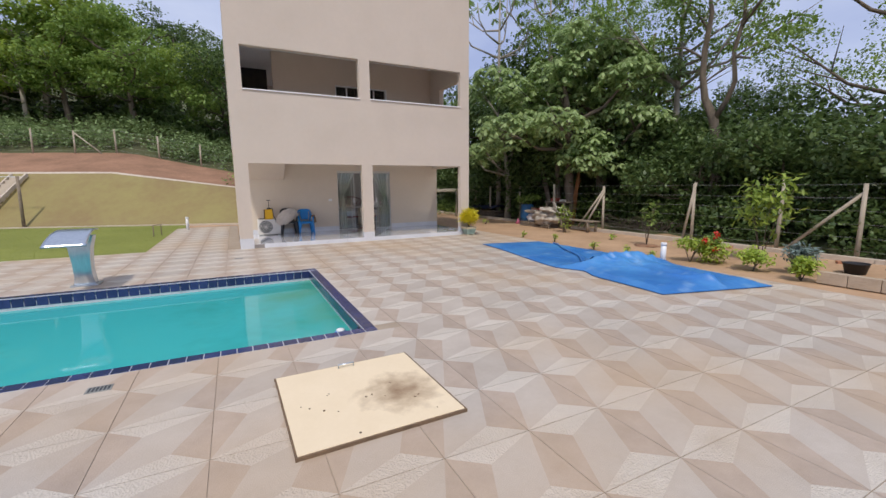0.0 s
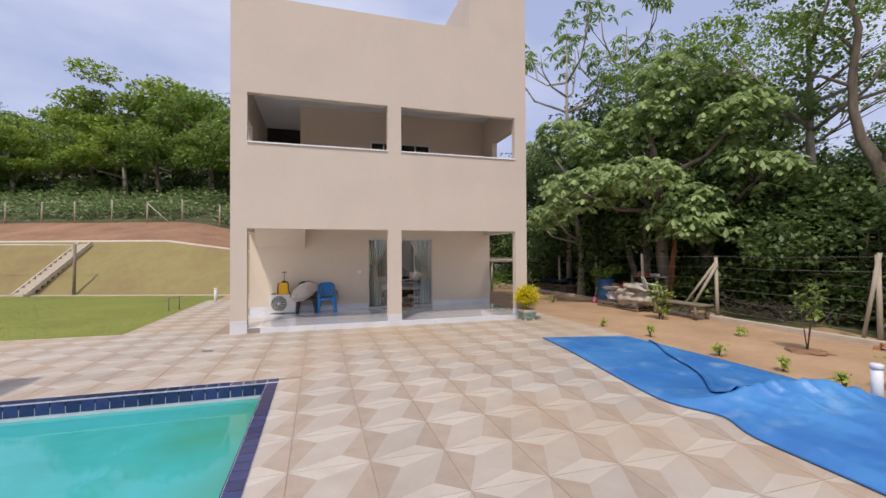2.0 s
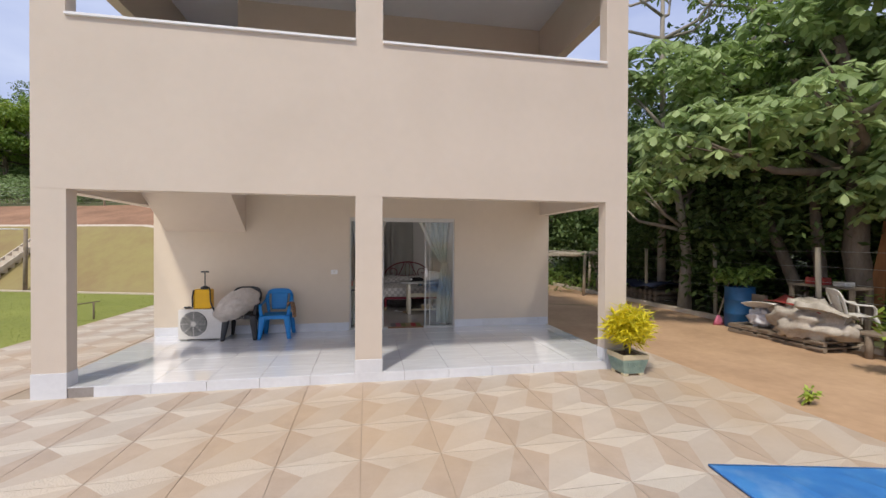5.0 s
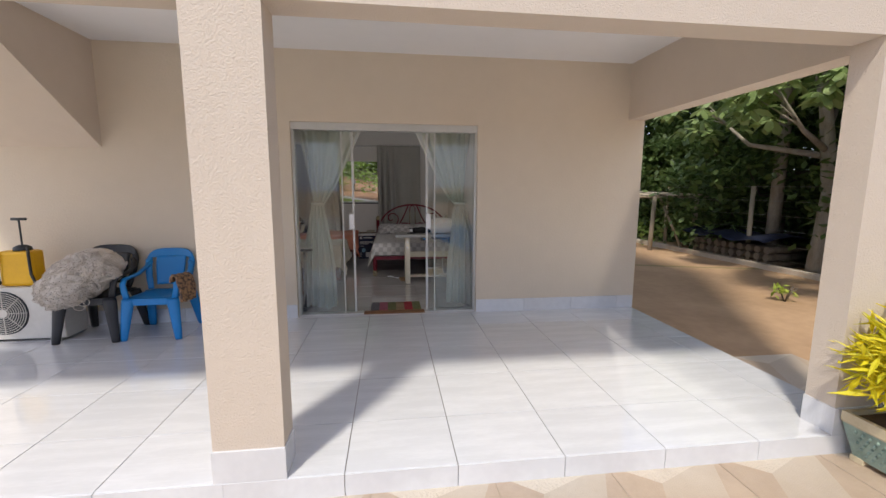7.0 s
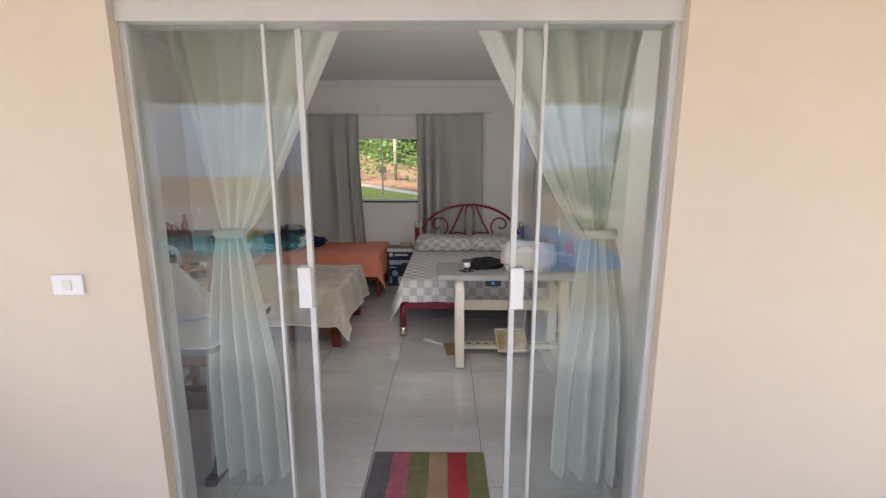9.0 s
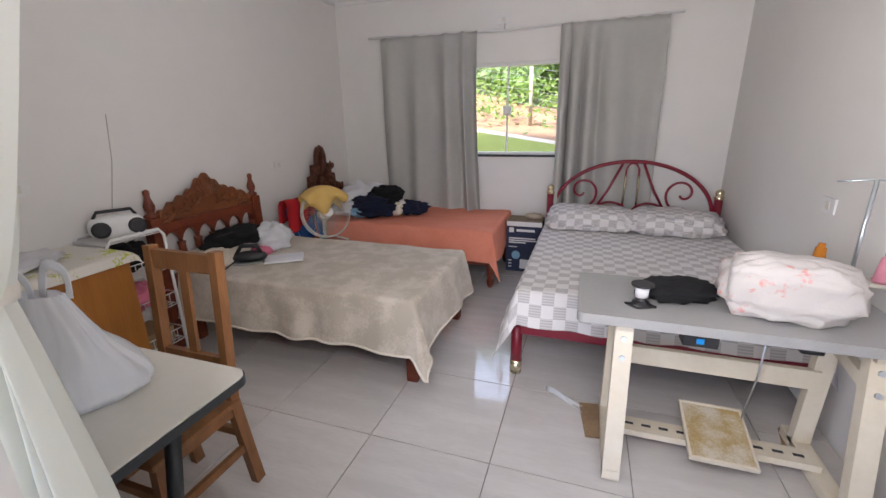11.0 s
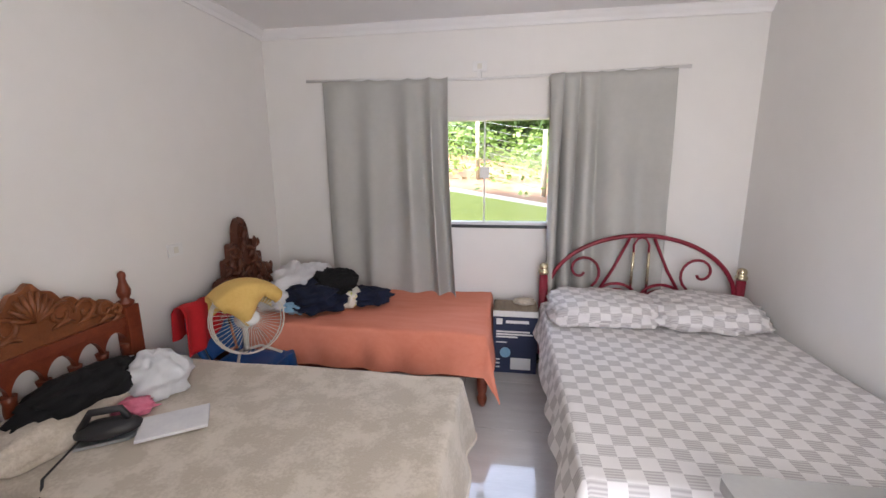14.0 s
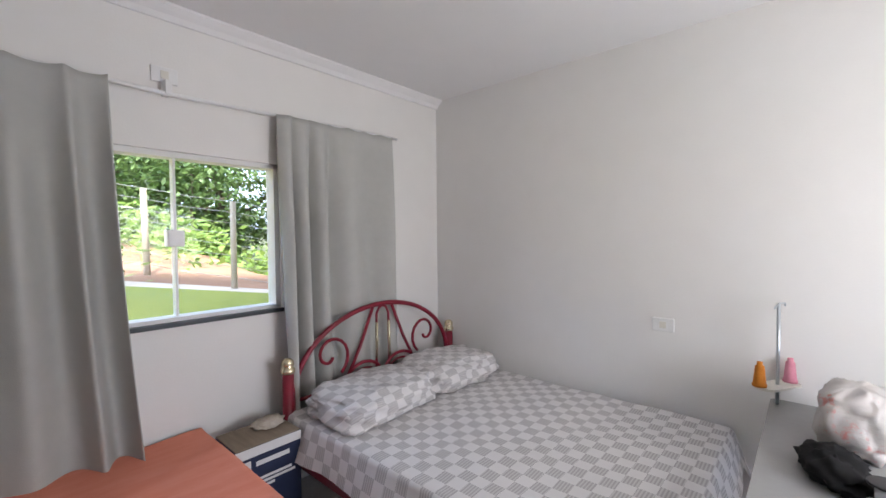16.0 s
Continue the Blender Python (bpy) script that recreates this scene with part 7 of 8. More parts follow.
# block planter edge
pw = thing("planter_wall", (0, 0, 0), 0, "low wall of sandy concrete blocks along the patio", "wall")
bk = BM()
box(bk, 0, 0, 0, 0.39, 0.14, 0.2, bev=0.006)
bkm = mesh_of("block", bk, M_BLOCK)
for k in range(14):
    q = new("block", bkm)
    q.matrix_basis = pose(5.28 + 0.02 * k * 0.4, -9.25 - 0.4 * k, PZ - 0.02, 0, 0, -88)
    q.parent = pw
# kerb at the fence foot
b = BM()
for y0, y1 in ((-24, -9), (-9, -0.8), (-0.8, 3.2), (3.2, 14)):
    box(b, 8.35, y0, GZ - 0.05, 8.5, y1 - 0.01, GZ + 0.11, bev=0.01)
structure("fence_kerb", b, M_KERB)


# ---- fences ----
def fence(posts, h, wires, label, lean=0.03, rad=0.05, braces=()):
    f = thing("wire_fence", (0, 0, 0), 0, label, "fence")
    rg2 = random.Random(len(posts))
    for x, y, z in posts:
        b = BM()
        tube(b, [(x, y, z - 0.15), (x + rg2.uniform(-lean, lean), y + rg2.uniform(-lean, lean), z + h * rg2.uniform(0.95, 1.05))], [rad, rad * 0.9], 8)
        part("post", b, M_POST, f)
    for a, c in braces:
        b = BM()
        tube(b, [a, c], [rad * 0.8, rad * 0.7], 8)
        part("brace", b, M_POST, f)
    for k in range(wires):
        b = BM()
        q = []
        for i, (x, y, z) in enumerate(posts):
            q.append((x, y, z + h * (0.12 + 0.84 * k / (wires - 1))))
            if i + 1 < len(posts):
                n = posts[i + 1]
                q.append(((x + n[0]) / 2, (y + n[1]) / 2, (z + n[2]) / 2 + h * (0.12 + 0.84 * k / (wires - 1)) - 0.02))
        tube(b, q, 0.0035, 5, False)
        part("wire", b, M_WIRE, f)
    return f


fence([on_bank(7.1, x) for x in (-50, -45, -40, -36, -32, -28, -25, -22.5, -20.2, -18, -16, -13.8, -11.7, -9.6, -7.4, -5.2, -3)], 1.35, 6, "pale posts and wire fence along the top of the bank",
      braces=[((-11.7, on_bank(7.1, -11.7)[1], on_bank(7.1, -11.7)[2] + 1.2), (-10.3, on_bank(6.9, -10.3)[1], on_bank(6.9, -10.3)[2])),
              ((-22.5, on_bank(7.1, -22.5)[1], on_bank(7.1, -22.5)[2] + 1.2), (-23.6, on_bank(6.9, -23.6)[1], on_bank(6.9, -23.6)[2])),
              ((-22.5, on_bank(7.1, -22.5)[1], on_bank(7.1, -22.5)[2] + 1.2), (-21.4, on_bank(6.9, -21.4)[1], on_bank(6.9, -21.4)[2]))])
rear = [(x, y, ground_z(x, y)) for x, y in ((-2.1, 13.4), (-0.35, 12.5), (0.95, 11.5), (1.75, 10.6), (2.8, 9.9), (4.2, 9.3), (6.2, 8.6))]
fence(rear, 1.25, 8, "pale posts and many-stranded wire fence behind the house", 0.02, 0.045)
fence([(8.7, y, GZ) for y in (-20, -16.5, -13.2, -10.6, -8.6, -7.05, -4.85, -1.45, 1.2, 3.6, 6.2, 9)], 1.75, 6, "weathered posts and sagging wire fence before the wood",
      braces=[((8.7, -8.6, 1.35), (8.6, -7.3, GZ + 0.1)), ((8.65, -1.5, 1.3), (8.3, -0.9, GZ + 0.1)), ((8.65, -1.45, 1.35), (8.35, -0.55, GZ + 0.1)), ((8.66, -4.88, 1.6), (8.56, -4.66, GZ + 0.1))])

# steps up the bank
stp = thing("bank_stairs", (0, 0, 0), 0, "narrow concrete stairs climbing the grassy bank", "stairs", kind="structure")
A, B = Vector((-14.2, 12.65, GZ)), Vector((-12.8, 14.95, 2.22))
for k in range(13):
    c = A.lerp(B, (k + 0.5) / 13)
    b = BM()
    box(b, -0.32, -0.12, -0.25, 0.32, 0.12, 0.03)
    q = part("tread", b, M_KERB, stp)
    q.matrix_basis = pose(c.x, c.y, c.z + 0.06, 0, 0, -32)
for s in (-1, 1):
    b = BM()
    off = Vector((0.85, -0.53, 0)) * 0.4 * s
    beam(b, A + off + Vector((0, 0, 0.06)), B + off + Vector((0, 0, 0.08)), 0.09, 0.14)
    part("side_kerb", b, M_KERB, stp)
# posts on the lawn
for x, y, h in ((-12.0, 12.2, 2.3),):
    b = BM()
    tube(b, [(0, 0, -0.1), (0.03, 0, h)], [0.07, 0.06], 8)
    single("wooden_post", b, M_OLDWOOD, (x, y, GZ), 0, "tall weathered wooden post at the foot of the bank", "post")
cl = thing("net_line", (0, 0, 0), 0, "pale cord strung level across the foot of the bank", "cord")
b = BM()
tube(b, [(-12.0, 12.2, 2.12), (-20, 14.8, 2.2)], 0.02, 6)
part("cord", b, M_PVC, cl)
gp = thing("low_goal", (-6.12, 5.27, GZ), 0, "small wooden frame of two stakes and a bar on the lawn", "frame")
for x, y in ((-0.08, -0.17), (0.1, 0.25)):
    b = BM()
    tube(b, [(x, y, -0.1), (x, y, 0.42)], 0.02, 6)
    part("stake", b, M_OLDWOOD, gp)
b = BM()
tube(b, [(-0.1, -0.25, 0.42), (0.14, 0.4, 0.42)], 0.012, 6)
part("bar", b, M_OLDWOOD, gp)


def pvc_pipe(loc, h, label):
    p = thing("standpipe", loc, 0, label, "pipe", "white standpipes")
    b = BM()
    tube(b, [(0, 0, -0.05), (0, 0, h)], 0.055, 16)
    part("pipe", b, M_PVC, p)
    b = BM()
    lathe(b, [(0.06, h - 0.05), (0.062, h), (0.05, h + 0.012)], n=16)
    part("cap", b, M_PVC, p)


pvc_pipe((4.47, -6.95, PZ), 0.45, "white plastic standpipe rising at the patio edge")
pvc_pipe((-5.35, 7.4, PZ), 0.5, "white plastic standpipe beside the lawn")

# ---- blue tarpaulin ----
def tarp_fn(u, v):
    pinch = math.exp(-((v - 0.67) / 0.07) ** 2)
    y = -2.5 - 6.1 * v - 0.5 * u * v - 0.38 * u * (1 - v)
    xl = 2.78 - 0.52 * min(1, v * 1.7) + 0.03 * math.sin(v * 9) + 0.2 * math.exp(-((v - 0.69) / 0.05) ** 2) - 0.08 * max(0, v - 0.7) / 0.3
    xr = 4.5 + 0.1 * math.sin(min(1, v * 2.2) * 1.57) - 0.15 * math.exp(-((v - 0.68) / 0.14) ** 2) - 0.4 * max(0, v - 0.75) / 0.25
    x = xl + (xr - xl) * u
    nz = noise.noise(Vector((u * 3, v * 6, 2)))
    h = 0.0
    # gathered pinch and the rumpled half beyond it
    ridge = v - 0.655 - 0.03 * u + 0.02 * nz
    h += pinch * (0.03 + 0.13 * math.sin(math.pi * u) * (0.7 + 0.5 * abs(noise.noise(Vector((u * 4, v * 12, 4)))))) + 0.12 * math.exp(-((ridge / 0.018) ** 2)) * math.sin(math.pi * u) ** 0.7
    h += 0.06 * pinch * max(0.0, 1 - abs(2.6 * noise.noise(Vector((u * 5 + v * 9, v * 16 - u * 6, 12))))) ** 2 * math.sin(math.pi * u)
    near = max(0.0, min(1.0, (v - 0.64) * 7))
    th = (u - 0.45) / max(0.18, v - 0.36)
    h += near * (0.05 + 0.08 * math.sin(math.pi * u) * (1 - abs(math.sin(th * 2.2 + 1.4 * nz))) ** 4 + 0.09 * math.exp(-((u - 0.62 + 0.2 * (v - 0.7)) / 0.07) ** 2))
    h += 0.01 * (1 - abs(2 * noise.noise(Vector((u * 4, v * 9, 9))))) ** 3 + 0.008 * nz + 0.003 * noise.noise(Vector((u * 14, v * 26, 5)))
    e = min(1, u * 12, (1 - u) * 9, min(v, 1 - v) * 18)
    e = e * e * (3 - 2 * e)
    return (x + 0.02 * nz * e, y + 0.05 * h, PZ + 0.014 + max(0, h) * e + 0.008 * e)


tarp = thing("tarpaulin", (0, 0, 0), 0, "crumpled blue plastic tarpaulin spread over the patio tiles", "tarpaulin")
bm = BM()
sheet(bm, 110, 200, tarp_fn, thick=0.008)
part("sheet", bm, M_TARP, tarp)


def flap_fn(a, v):
    """Loose second layer, folded back along a diagonal."""
    v = 0.1 + 0.55 * v
    u = 1.1 - 1.36 * v + 0.025 * math.sin(v * 17)
    u = u + (0.99 - u) * a
    x, y, z = tarp_fn(u, v)
    roll = 0.035 * math.exp(-((a - 0.05) / 0.05) ** 2) + 0.05 * max(0, v - 0.35) * math.sin(math.pi * a)
    wave = 0.014 * noise.noise(Vector((a * 4, v * 11, 31))) + 0.012 * (1 - abs(2 * noise.noise(Vector((a * 2.5 + v * 4, v * 5, 17))))) ** 4
    return (x, y, z + 0.02 * (1 - a * 0.5) + (roll + abs(wave)) * min(1, (1 - a) * 8))


bm = BM()
sheet(bm, 60, 120, flap_fn, thick=0.008)
part("folded_flap", bm, M_TARP, tarp)
bm = BM()
tube(bm, [Vector(flap_fn(0, k / 60)) for k in range(61)], 0.004, 6)
part("hem", bm, M_TARPHEM, tarp, "dark blue stitched hem")
bm = BM()
tube(bm, [Vector(tarp_fn(0, k / 60)) + Vector((-0.004, 0, 0.0)) for k in range(61)], 0.007, 6)
tube(bm, [Vector(tarp_fn(k / 30, 0)) + Vector((0, 0.006, 0.0)) for k in range(31)], 0.007, 6)
tube(bm, [Vector(tarp_fn(k / 30, 1)) + Vector((0, -0.004, 0.0)) for k in range(31)], 0.007, 6)
part("hem", bm, M_TARPHEM, tarp, "dark blue stitched hem")

# ---- pool edge, cascade, lid ----
cop = thing("pool_coping", (0, 0, 0), 0, "coping of glazed navy blue tiles around the pool", "pool edge", kind="structure")
bm = BM()
for x0, y0, x1, y1 in ((px0 - COP, py0 - COP, px1 + COP, py0), (px0 - COP, py1, px1 + COP, py1 + COP), (px0 - COP, py0, px0, py1), (px1, py0, px1 + COP, py1)):
    box(bm, x0, y0, PZ - 0.07, x1, y1, PZ - 0.001)
for x0, y0, x1, y1 in ((px0, py1 - 0.004, px1, py1), (px1 - 0.004, py0, px1, py1), (px0, py0, px1, py0 + 0.004)):
    box(bm, x0, y0, PZ - 0.28, x1, y1, PZ - 0.07)
part("grout_bed", bm, M_NAVYGROUT, cop)
bm = BM()
box(bm, 0.005, 0.005, 0, 0.145, 0.145, 0.006)
ctile = mesh_of("coping_tile", bm, M_NAVY)
bm = BM()
box(bm, 0.005, 0, 0.005, 0.145, 0.006, 0.145)
wtile = mesh_of("wall_tile", bm, M_NAVY)
n = 0


def put_tile(me, m, nm):
    q = new(nm, me)
    q.matrix_basis = m
    q.parent = cop


k = 0
while k * 0.15 < 8.4:
    x = px1 + COP - 0.15 * (k + 1)
    put_tile(ctile, pose(x, py1, PZ - 0.002), "coping_tile")
    put_tile(ctile, pose(x, py0 - COP, PZ - 0.002), "coping_tile")
    if k > 0:
        put_tile(wtile, pose(x, py1 - 0.009, PZ - 0.16), "wall_tile")
    k += 1
for k in range(26):
    y = py0 + 0.15 * k
    put_tile(ctile, pose(px1, y, PZ - 0.002), "coping_tile")
    if k > 0:
        put_tile(wtile, pose(px1 - 0.009, y, PZ - 0.16, 0, 0, 90), "wall_tile")

cs = thing("pool_cascade", (-6.0, -3.35, PZ), 0, "steel pool cascade with a curved lip on a tapering column", "pool cascade")
bm = BM()
prof = [(0.15, 0.02), (0.125, 0.15), (0.125, 0.35), (0.15, 0.6), (0.2, 0.8)]
sheet(bm, 8, 16, lambda u, v: ((u - 0.5) * 2 * np.interp(v, [0, .2, .45, .75, 1], [p[0] for p in prof]), -0.1 - 0.08 * math.sin((v) * 2.2), 0.02 + 0.86 * v))
sheet(bm, 8, 16, lambda u, v: ((0.5 - u) * 2 * np.interp(v, [0, .2, .45, .75, 1], [p[0] for p in prof]), 0.1 - 0.04 * math.sin((v) * 2.2), 0.02 + 0.86 * v))
for s in (-1, 1):
    sheet(bm, 2, 16, lambda u, v, s=s: (s * np.interp(v, [0, .2, .45, .75, 1], [p[0] for p in prof]), -0.1 - 0.08 * math.sin(v * 2.2) + (0.2 + 0.04 * math.sin(v * 2.2)) * u, 0.02 + 0.86 * v))
part("column", bm, M_STEEL, cs)
bm = BM()
sheet(bm, 10, 14, lambda u, v: ((u - 0.5) * (0.46 + 0.1 * v), 0.12 - 0.98 * v, 0.9 + 0.12 * math.sin(math.pi * (0.25 + 0.6 * v)) - 0.16 * v * v), thick=0.02)
part("lip", bm, M_STEEL, cs)
bm = BM()
box(bm, -0.2, -0.16, 0, 0.2, 0.16, 0.025, bev=0.006)
part("base_plate", bm, M_STEEL, cs)

ld = thing("cistern_lid", (-2.74, -9.49, PZ), 1, "cream painted steel lid with a soot stain on the patio", "lid")
bm = BM()
box(bm, -0.6, -0.6, 0.004, 0.6, 0.6, 0.03, bev=0.006)
lidp = part("plate", bm, M_CREAM, ld)
for x0, y0, x1, y1 in ((-0.615, -0.615, 0.615, -0.6), (-0.615, 0.6, 0.615, 0.612), (-0.612, -0.6, -0.6, 0.6), (0.6, -0.6, 0.615, 0.6)):
    bm = BM()
    box(bm, x0, y0, 0.0, x1, y1, 0.024)
    part("rim", bm, M_RUST, ld, "rusted brown edge angle")
nt = M_CREAM.node_tree
bs = nt.nodes["Principled BSDF"]
old = bs.inputs["Base Color"].links[0].from_socket
tcn = nt.nodes.new("ShaderNodeTexCoord")
dist = nt.nodes.new("ShaderNodeVectorMath")
dist.operation = "DISTANCE"
dist.inputs[1].default_value = (0.27, -0.12, 0.03)
nz = nt.nodes.new("ShaderNodeTexNoise")
nz.inputs["Scale"].default_value, nz.inputs["Detail"].default_value = 9, 7
sub = nt.nodes.new("ShaderNodeMath")
sub.operation = "MULTIPLY_ADD"
sub.inputs[1].default_value, sub.inputs[2].default_value = 0.42, -0.21
addn = nt.nodes.new("ShaderNodeMath")
mrn = nt.nodes.new("ShaderNodeMapRange")
mrn.inputs["From Min"].default_value, mrn.inputs["From Max"].default_value = 0.0, 0.36
mrn.inputs["To Min"].default_value, mrn.inputs["To Max"].default_value = 0.95, 0.0
mxn = nt.nodes.new("ShaderNodeMix")
mxn.data_type = "RGBA"
mxn.inputs[7].default_value = (0.2, 0.11, 0.05, 1)
nt.links.new(tcn.outputs["Object"], dist.inputs[0])
nt.links.new(tcn.outputs["Object"], nz.inputs["Vector"])
nt.links.new(nz.outputs["Fac"], sub.inputs[0])
nt.links.new(dist.outputs["Value"], addn.inputs[0])
nt.links.new(sub.outputs[0], addn.inputs[1])
nt.links.new(addn.outputs[0], mrn.inputs["Value"])
nt.links.new(mrn.outputs[0], mxn.inputs[0])
nt.links.new(old, mxn.inputs[6])
nt.links.new(mxn.outputs[2], bs.inputs["Base Color"])
bm = BM()
tube(bm, [(-0.07, 0.54, 0.028), (-0.07, 0.54, 0.06), (0.07, 0.54, 0.06), (0.07, 0.54, 0.028)], 0.008, 8)
part("handle", bm, M_STEEL, ld, "thin steel wire handle")
bm = BM()
rgl = random.Random(3)
for k in range(14):
    x, y = rgl.uniform(-.5, .55), rgl.uniform(-.56, .1)
    lathe(bm, [(rgl.uniform(.004, .012), 0.03), (0.004, 0.033)], x, y, 6)
part("rust_specks", bm, M_RUST, ld)
for x, y in ((-4.7, -8.35), (-3.56, -1.62)):
    g = thing("drain_grate", (x, y, PZ), 0, "small dark floor drain grate set in the patio", "drain", "patio drains")
    bm = BM()
    box(bm, -0.09, -0.06, 0.0, 0.09, 0.06, 0.004)
    part("frame", bm, M_ACG, g)
    bm = BM()
    for k in range(6):
        box(bm, -0.075 + 0.027 * k, -0.045, 0.004, -0.06 + 0.027 * k, 0.045, 0.006)
    part("slots", bm, M_BLACKM, g)
ft = thing("chlorine_floater", (-2.46, -7.42, PZ - 0.2), 0, "white and blue floating chlorine dispenser in the pool", "floater")
bm = BM()
lathe(bm, [(0.03, 0), (0.075, 0.015), (0.075, 0.035), (0.05, 0.042)], n=20)
part("float_ring", bm, M_BLUEPL, ft)
bm = BM()
lathe(bm, [(0.05, 0.04), (0.055, 0.055), (0.04, 0.07), (0.008, 0.075)], n=20)
part("cap", bm, M_PVC, ft)

# ---- yard clutter by the trees ----
br = thing("water_barrel", (8.25, 2.5, GZ), 0, "worn blue plastic barrel standing on the soil", "barrel")
bm = BM()
lathe(bm, [(0.27, 0), (0.29, 0.03), (0.29, 0.28), (0.3, 0.3), (0.29, 0.32), (0.29, 0.58), (0.3, 0.6), (0.29, 0.62), (0.28, 0.86), (0.29, 0.88), (0.26, 0.88), (0.25, 0.8)], n=26)
part("body", bm, M_BARREL, br)
small_plant("barrel_plant", (8.25, 2.5, GZ + 0.8), 0.5, 0.6, 500, 0.18, L_MID, 301, "leafy green plant growing out of the barrel", 2.2, True, 0.3)
bl = thing("broom", (7.95, 2.75, GZ), 0, "broom with pale pink bristles leaning on the barrel", "broom")
bm = BM()
tube(bm, [(0, 0, 0.2), (0.18, -0.12, 1.05)], 0.013, 8)
part("handle", bm, M_POST, bl)
bm = BM()
lathe(bm, [(0.13, 0), (0.1, 0.1), (0.03, 0.22)], n=12, sy=0.5)
part("bristles", bm, M_PINK, bl)
pal = thing("pallet_stack", (8.0, 1.2, GZ), 0, "low stack of old timber pallets under the junk", "pallet")
for z in (0.0, 0.1):
    for k in range(6):
        bm = BM()
        box(bm, -0.45 + 0.01 * k, -0.9 + 0.32 * k, z + 0.05, 0.45, -0.68 + 0.32 * k, z + 0.075)
        part("plank", bm, M_OLDWOOD, pal)
    for x in (-0.4, 0, 0.38):
        bm = BM()
        box(bm, x, -0.9, z, x + 0.08, 0.95, z + 0.05)
        part("bearer", bm, M_OLDWOOD, pal)
for nm, c, r, m, sd, lb in (("sack", (8.0, 1.65, GZ + 0.33), (0.3, 0.28, 0.2), M_WCLOTH, 311, "full white sack on the pallets"),
                            ("old_canvas", (7.9, 0.75, GZ + 0.42), (0.42, 0.62, 0.33), M_SACK, 313, "grimy canvas sheet heaped over scrap"),
                            ("scrap_bundle", (8.25, 1.1, GZ + 0.5), (0.35, 0.5, 0.26), M_SACK, 315, "bundle of grey scrap material")):
    bm = BM()
    blob(bm, c, r, 0.3, 2.6, seed=sd, flat=GZ + 0.0 if nm == "old_canvas" else GZ + 0.17)
    single(nm, bm, m, label=lb, category="junk")
for k, (x, y, z, w, l, rx, ry, m, lb) in enumerate(((7.95, 0.95, 0.72, 0.5, 1.0, 6, -8, M_REDMETAL, "bent faded red metal sheet on the heap"), (7.8, 1.5, 0.62, 0.5, 0.6, -4, 10, M_ACW, "pale sheet of board on the heap"), (7.8, 0.4, 0.66, 0.6, 0.7, 8, 6, M_SACK, "grey board on the heap"))):
    bm = BM()
    sheet(bm, 10, 10, lambda u, v, w=w, l=l: ((u - .5) * w, (v - .5) * l, 0.04 * math.sin(u * 4 + v * 3)), thick=0.012)
    q = single("scrap_sheet", bm, m, label=lb, category="junk")
    q.matrix_basis = pose(x, y, GZ + z, rx, ry, 10 * k)
bm = BM()
box(bm, 8.25, 1.9, GZ, 8.3, 2.25, GZ + 0.75)
single("leaning_board", bm, M_OLDWOOD, label="grey board standing beside the barrel", category="board")
armchair((8.25, 0.35, GZ + 0.42), 60, M_ACW, "broken white plastic chair lying on the junk heap", "", True, 0.2)
bm = BM()
bn = thing("plank_bench", (8.15, -0.75, GZ), 0, "rough plank bench on short log legs", "bench")
for k in range(3):
    b = BM()
    box(b, -0.25 + 0.17 * k, -0.85, 0.36, -0.1 + 0.17 * k, 0.85, 0.4, bev=0.005)
    part("plank", b, M_OLDWOOD, bn)
for y in (-0.7, 0.65):
    for x in (-0.2, 0.2):
        b = BM()
        tube(b, [(x, y, 0), (x, y, 0.37)], [0.055, 0.05], 8)
        part("leg", b, M_OLDWOOD, bn)
bm.free()
bm = BM()
box(bm, -0.1, -0.045, 0, 0.1, 0.045, 0.06, bev=0.004)
bkm2 = mesh_of("loose_brick", bm, M_BRICK)
for x, y, z, a in ((8.1, -5.1, 0, 20), (8.15, -5.35, 0, 70), (8.12, -5.2, 0.06, 40), (8.25, -6.2, 0, 10), (7.9, -8.6, 0, 30)):
    q = tagged(new("loose_brick", bkm2), "loose terracotta brick lying on the soil", "brick", "loose bricks")
    q.matrix_basis = pose(x, y, GZ + z, 0, 0, a)

# extra stems of the broad-leaved tree, leaning apart
for pts, rad in ((((-0.25, 0.55, -0.2), (-0.2, 1.25, 1.3), (-0.1, 1.9, 2.6), (0.1, 2.5, 4.2)), (0.15, 0.12, 0.1, 0.05)),
                 (((-0.2, 0.5, -0.2), (-0.15, 0.62, 1.4), (-0.1, 0.8, 2.8), (0.0, 1.1, 4.4)), (0.13, 0.11, 0.09, 0.05))):
    b = BM()
    tube(b, pts, list(rad), 9)
    part("stem", b, M_BARK, big)
wt = thing("work_table", (8.95, 1.25, GZ), 0, "rough timber table standing under the trees", "table")
b = BM()
box(b, -0.22, -0.6, 0.98, 0.22, 0.6, 1.02, bev=0.004)
part("tabletop", b, M_OLDWOOD, wt)
for x in (-0.18, 0.18):
    for y in (-0.54, 0.54):
        b = BM()
        box(b, x - 0.03, y - 0.03, 0, x + 0.03, y + 0.03, 0.98)
        part("leg", b, M_OLDWOOD, wt)
b = BM()
box(b, -0.12, -0.16, 0, 0.12, 0.16, 0.14, bev=0.02)
single("red_box", b, M_REDMETAL, (8.92, 1.4, GZ + 1.021), 6, "small faded red box on the timber table", "box")
b = BM()
box(b, -0.1, -0.12, 0, 0.1, 0.12, 0.09, bev=0.02)
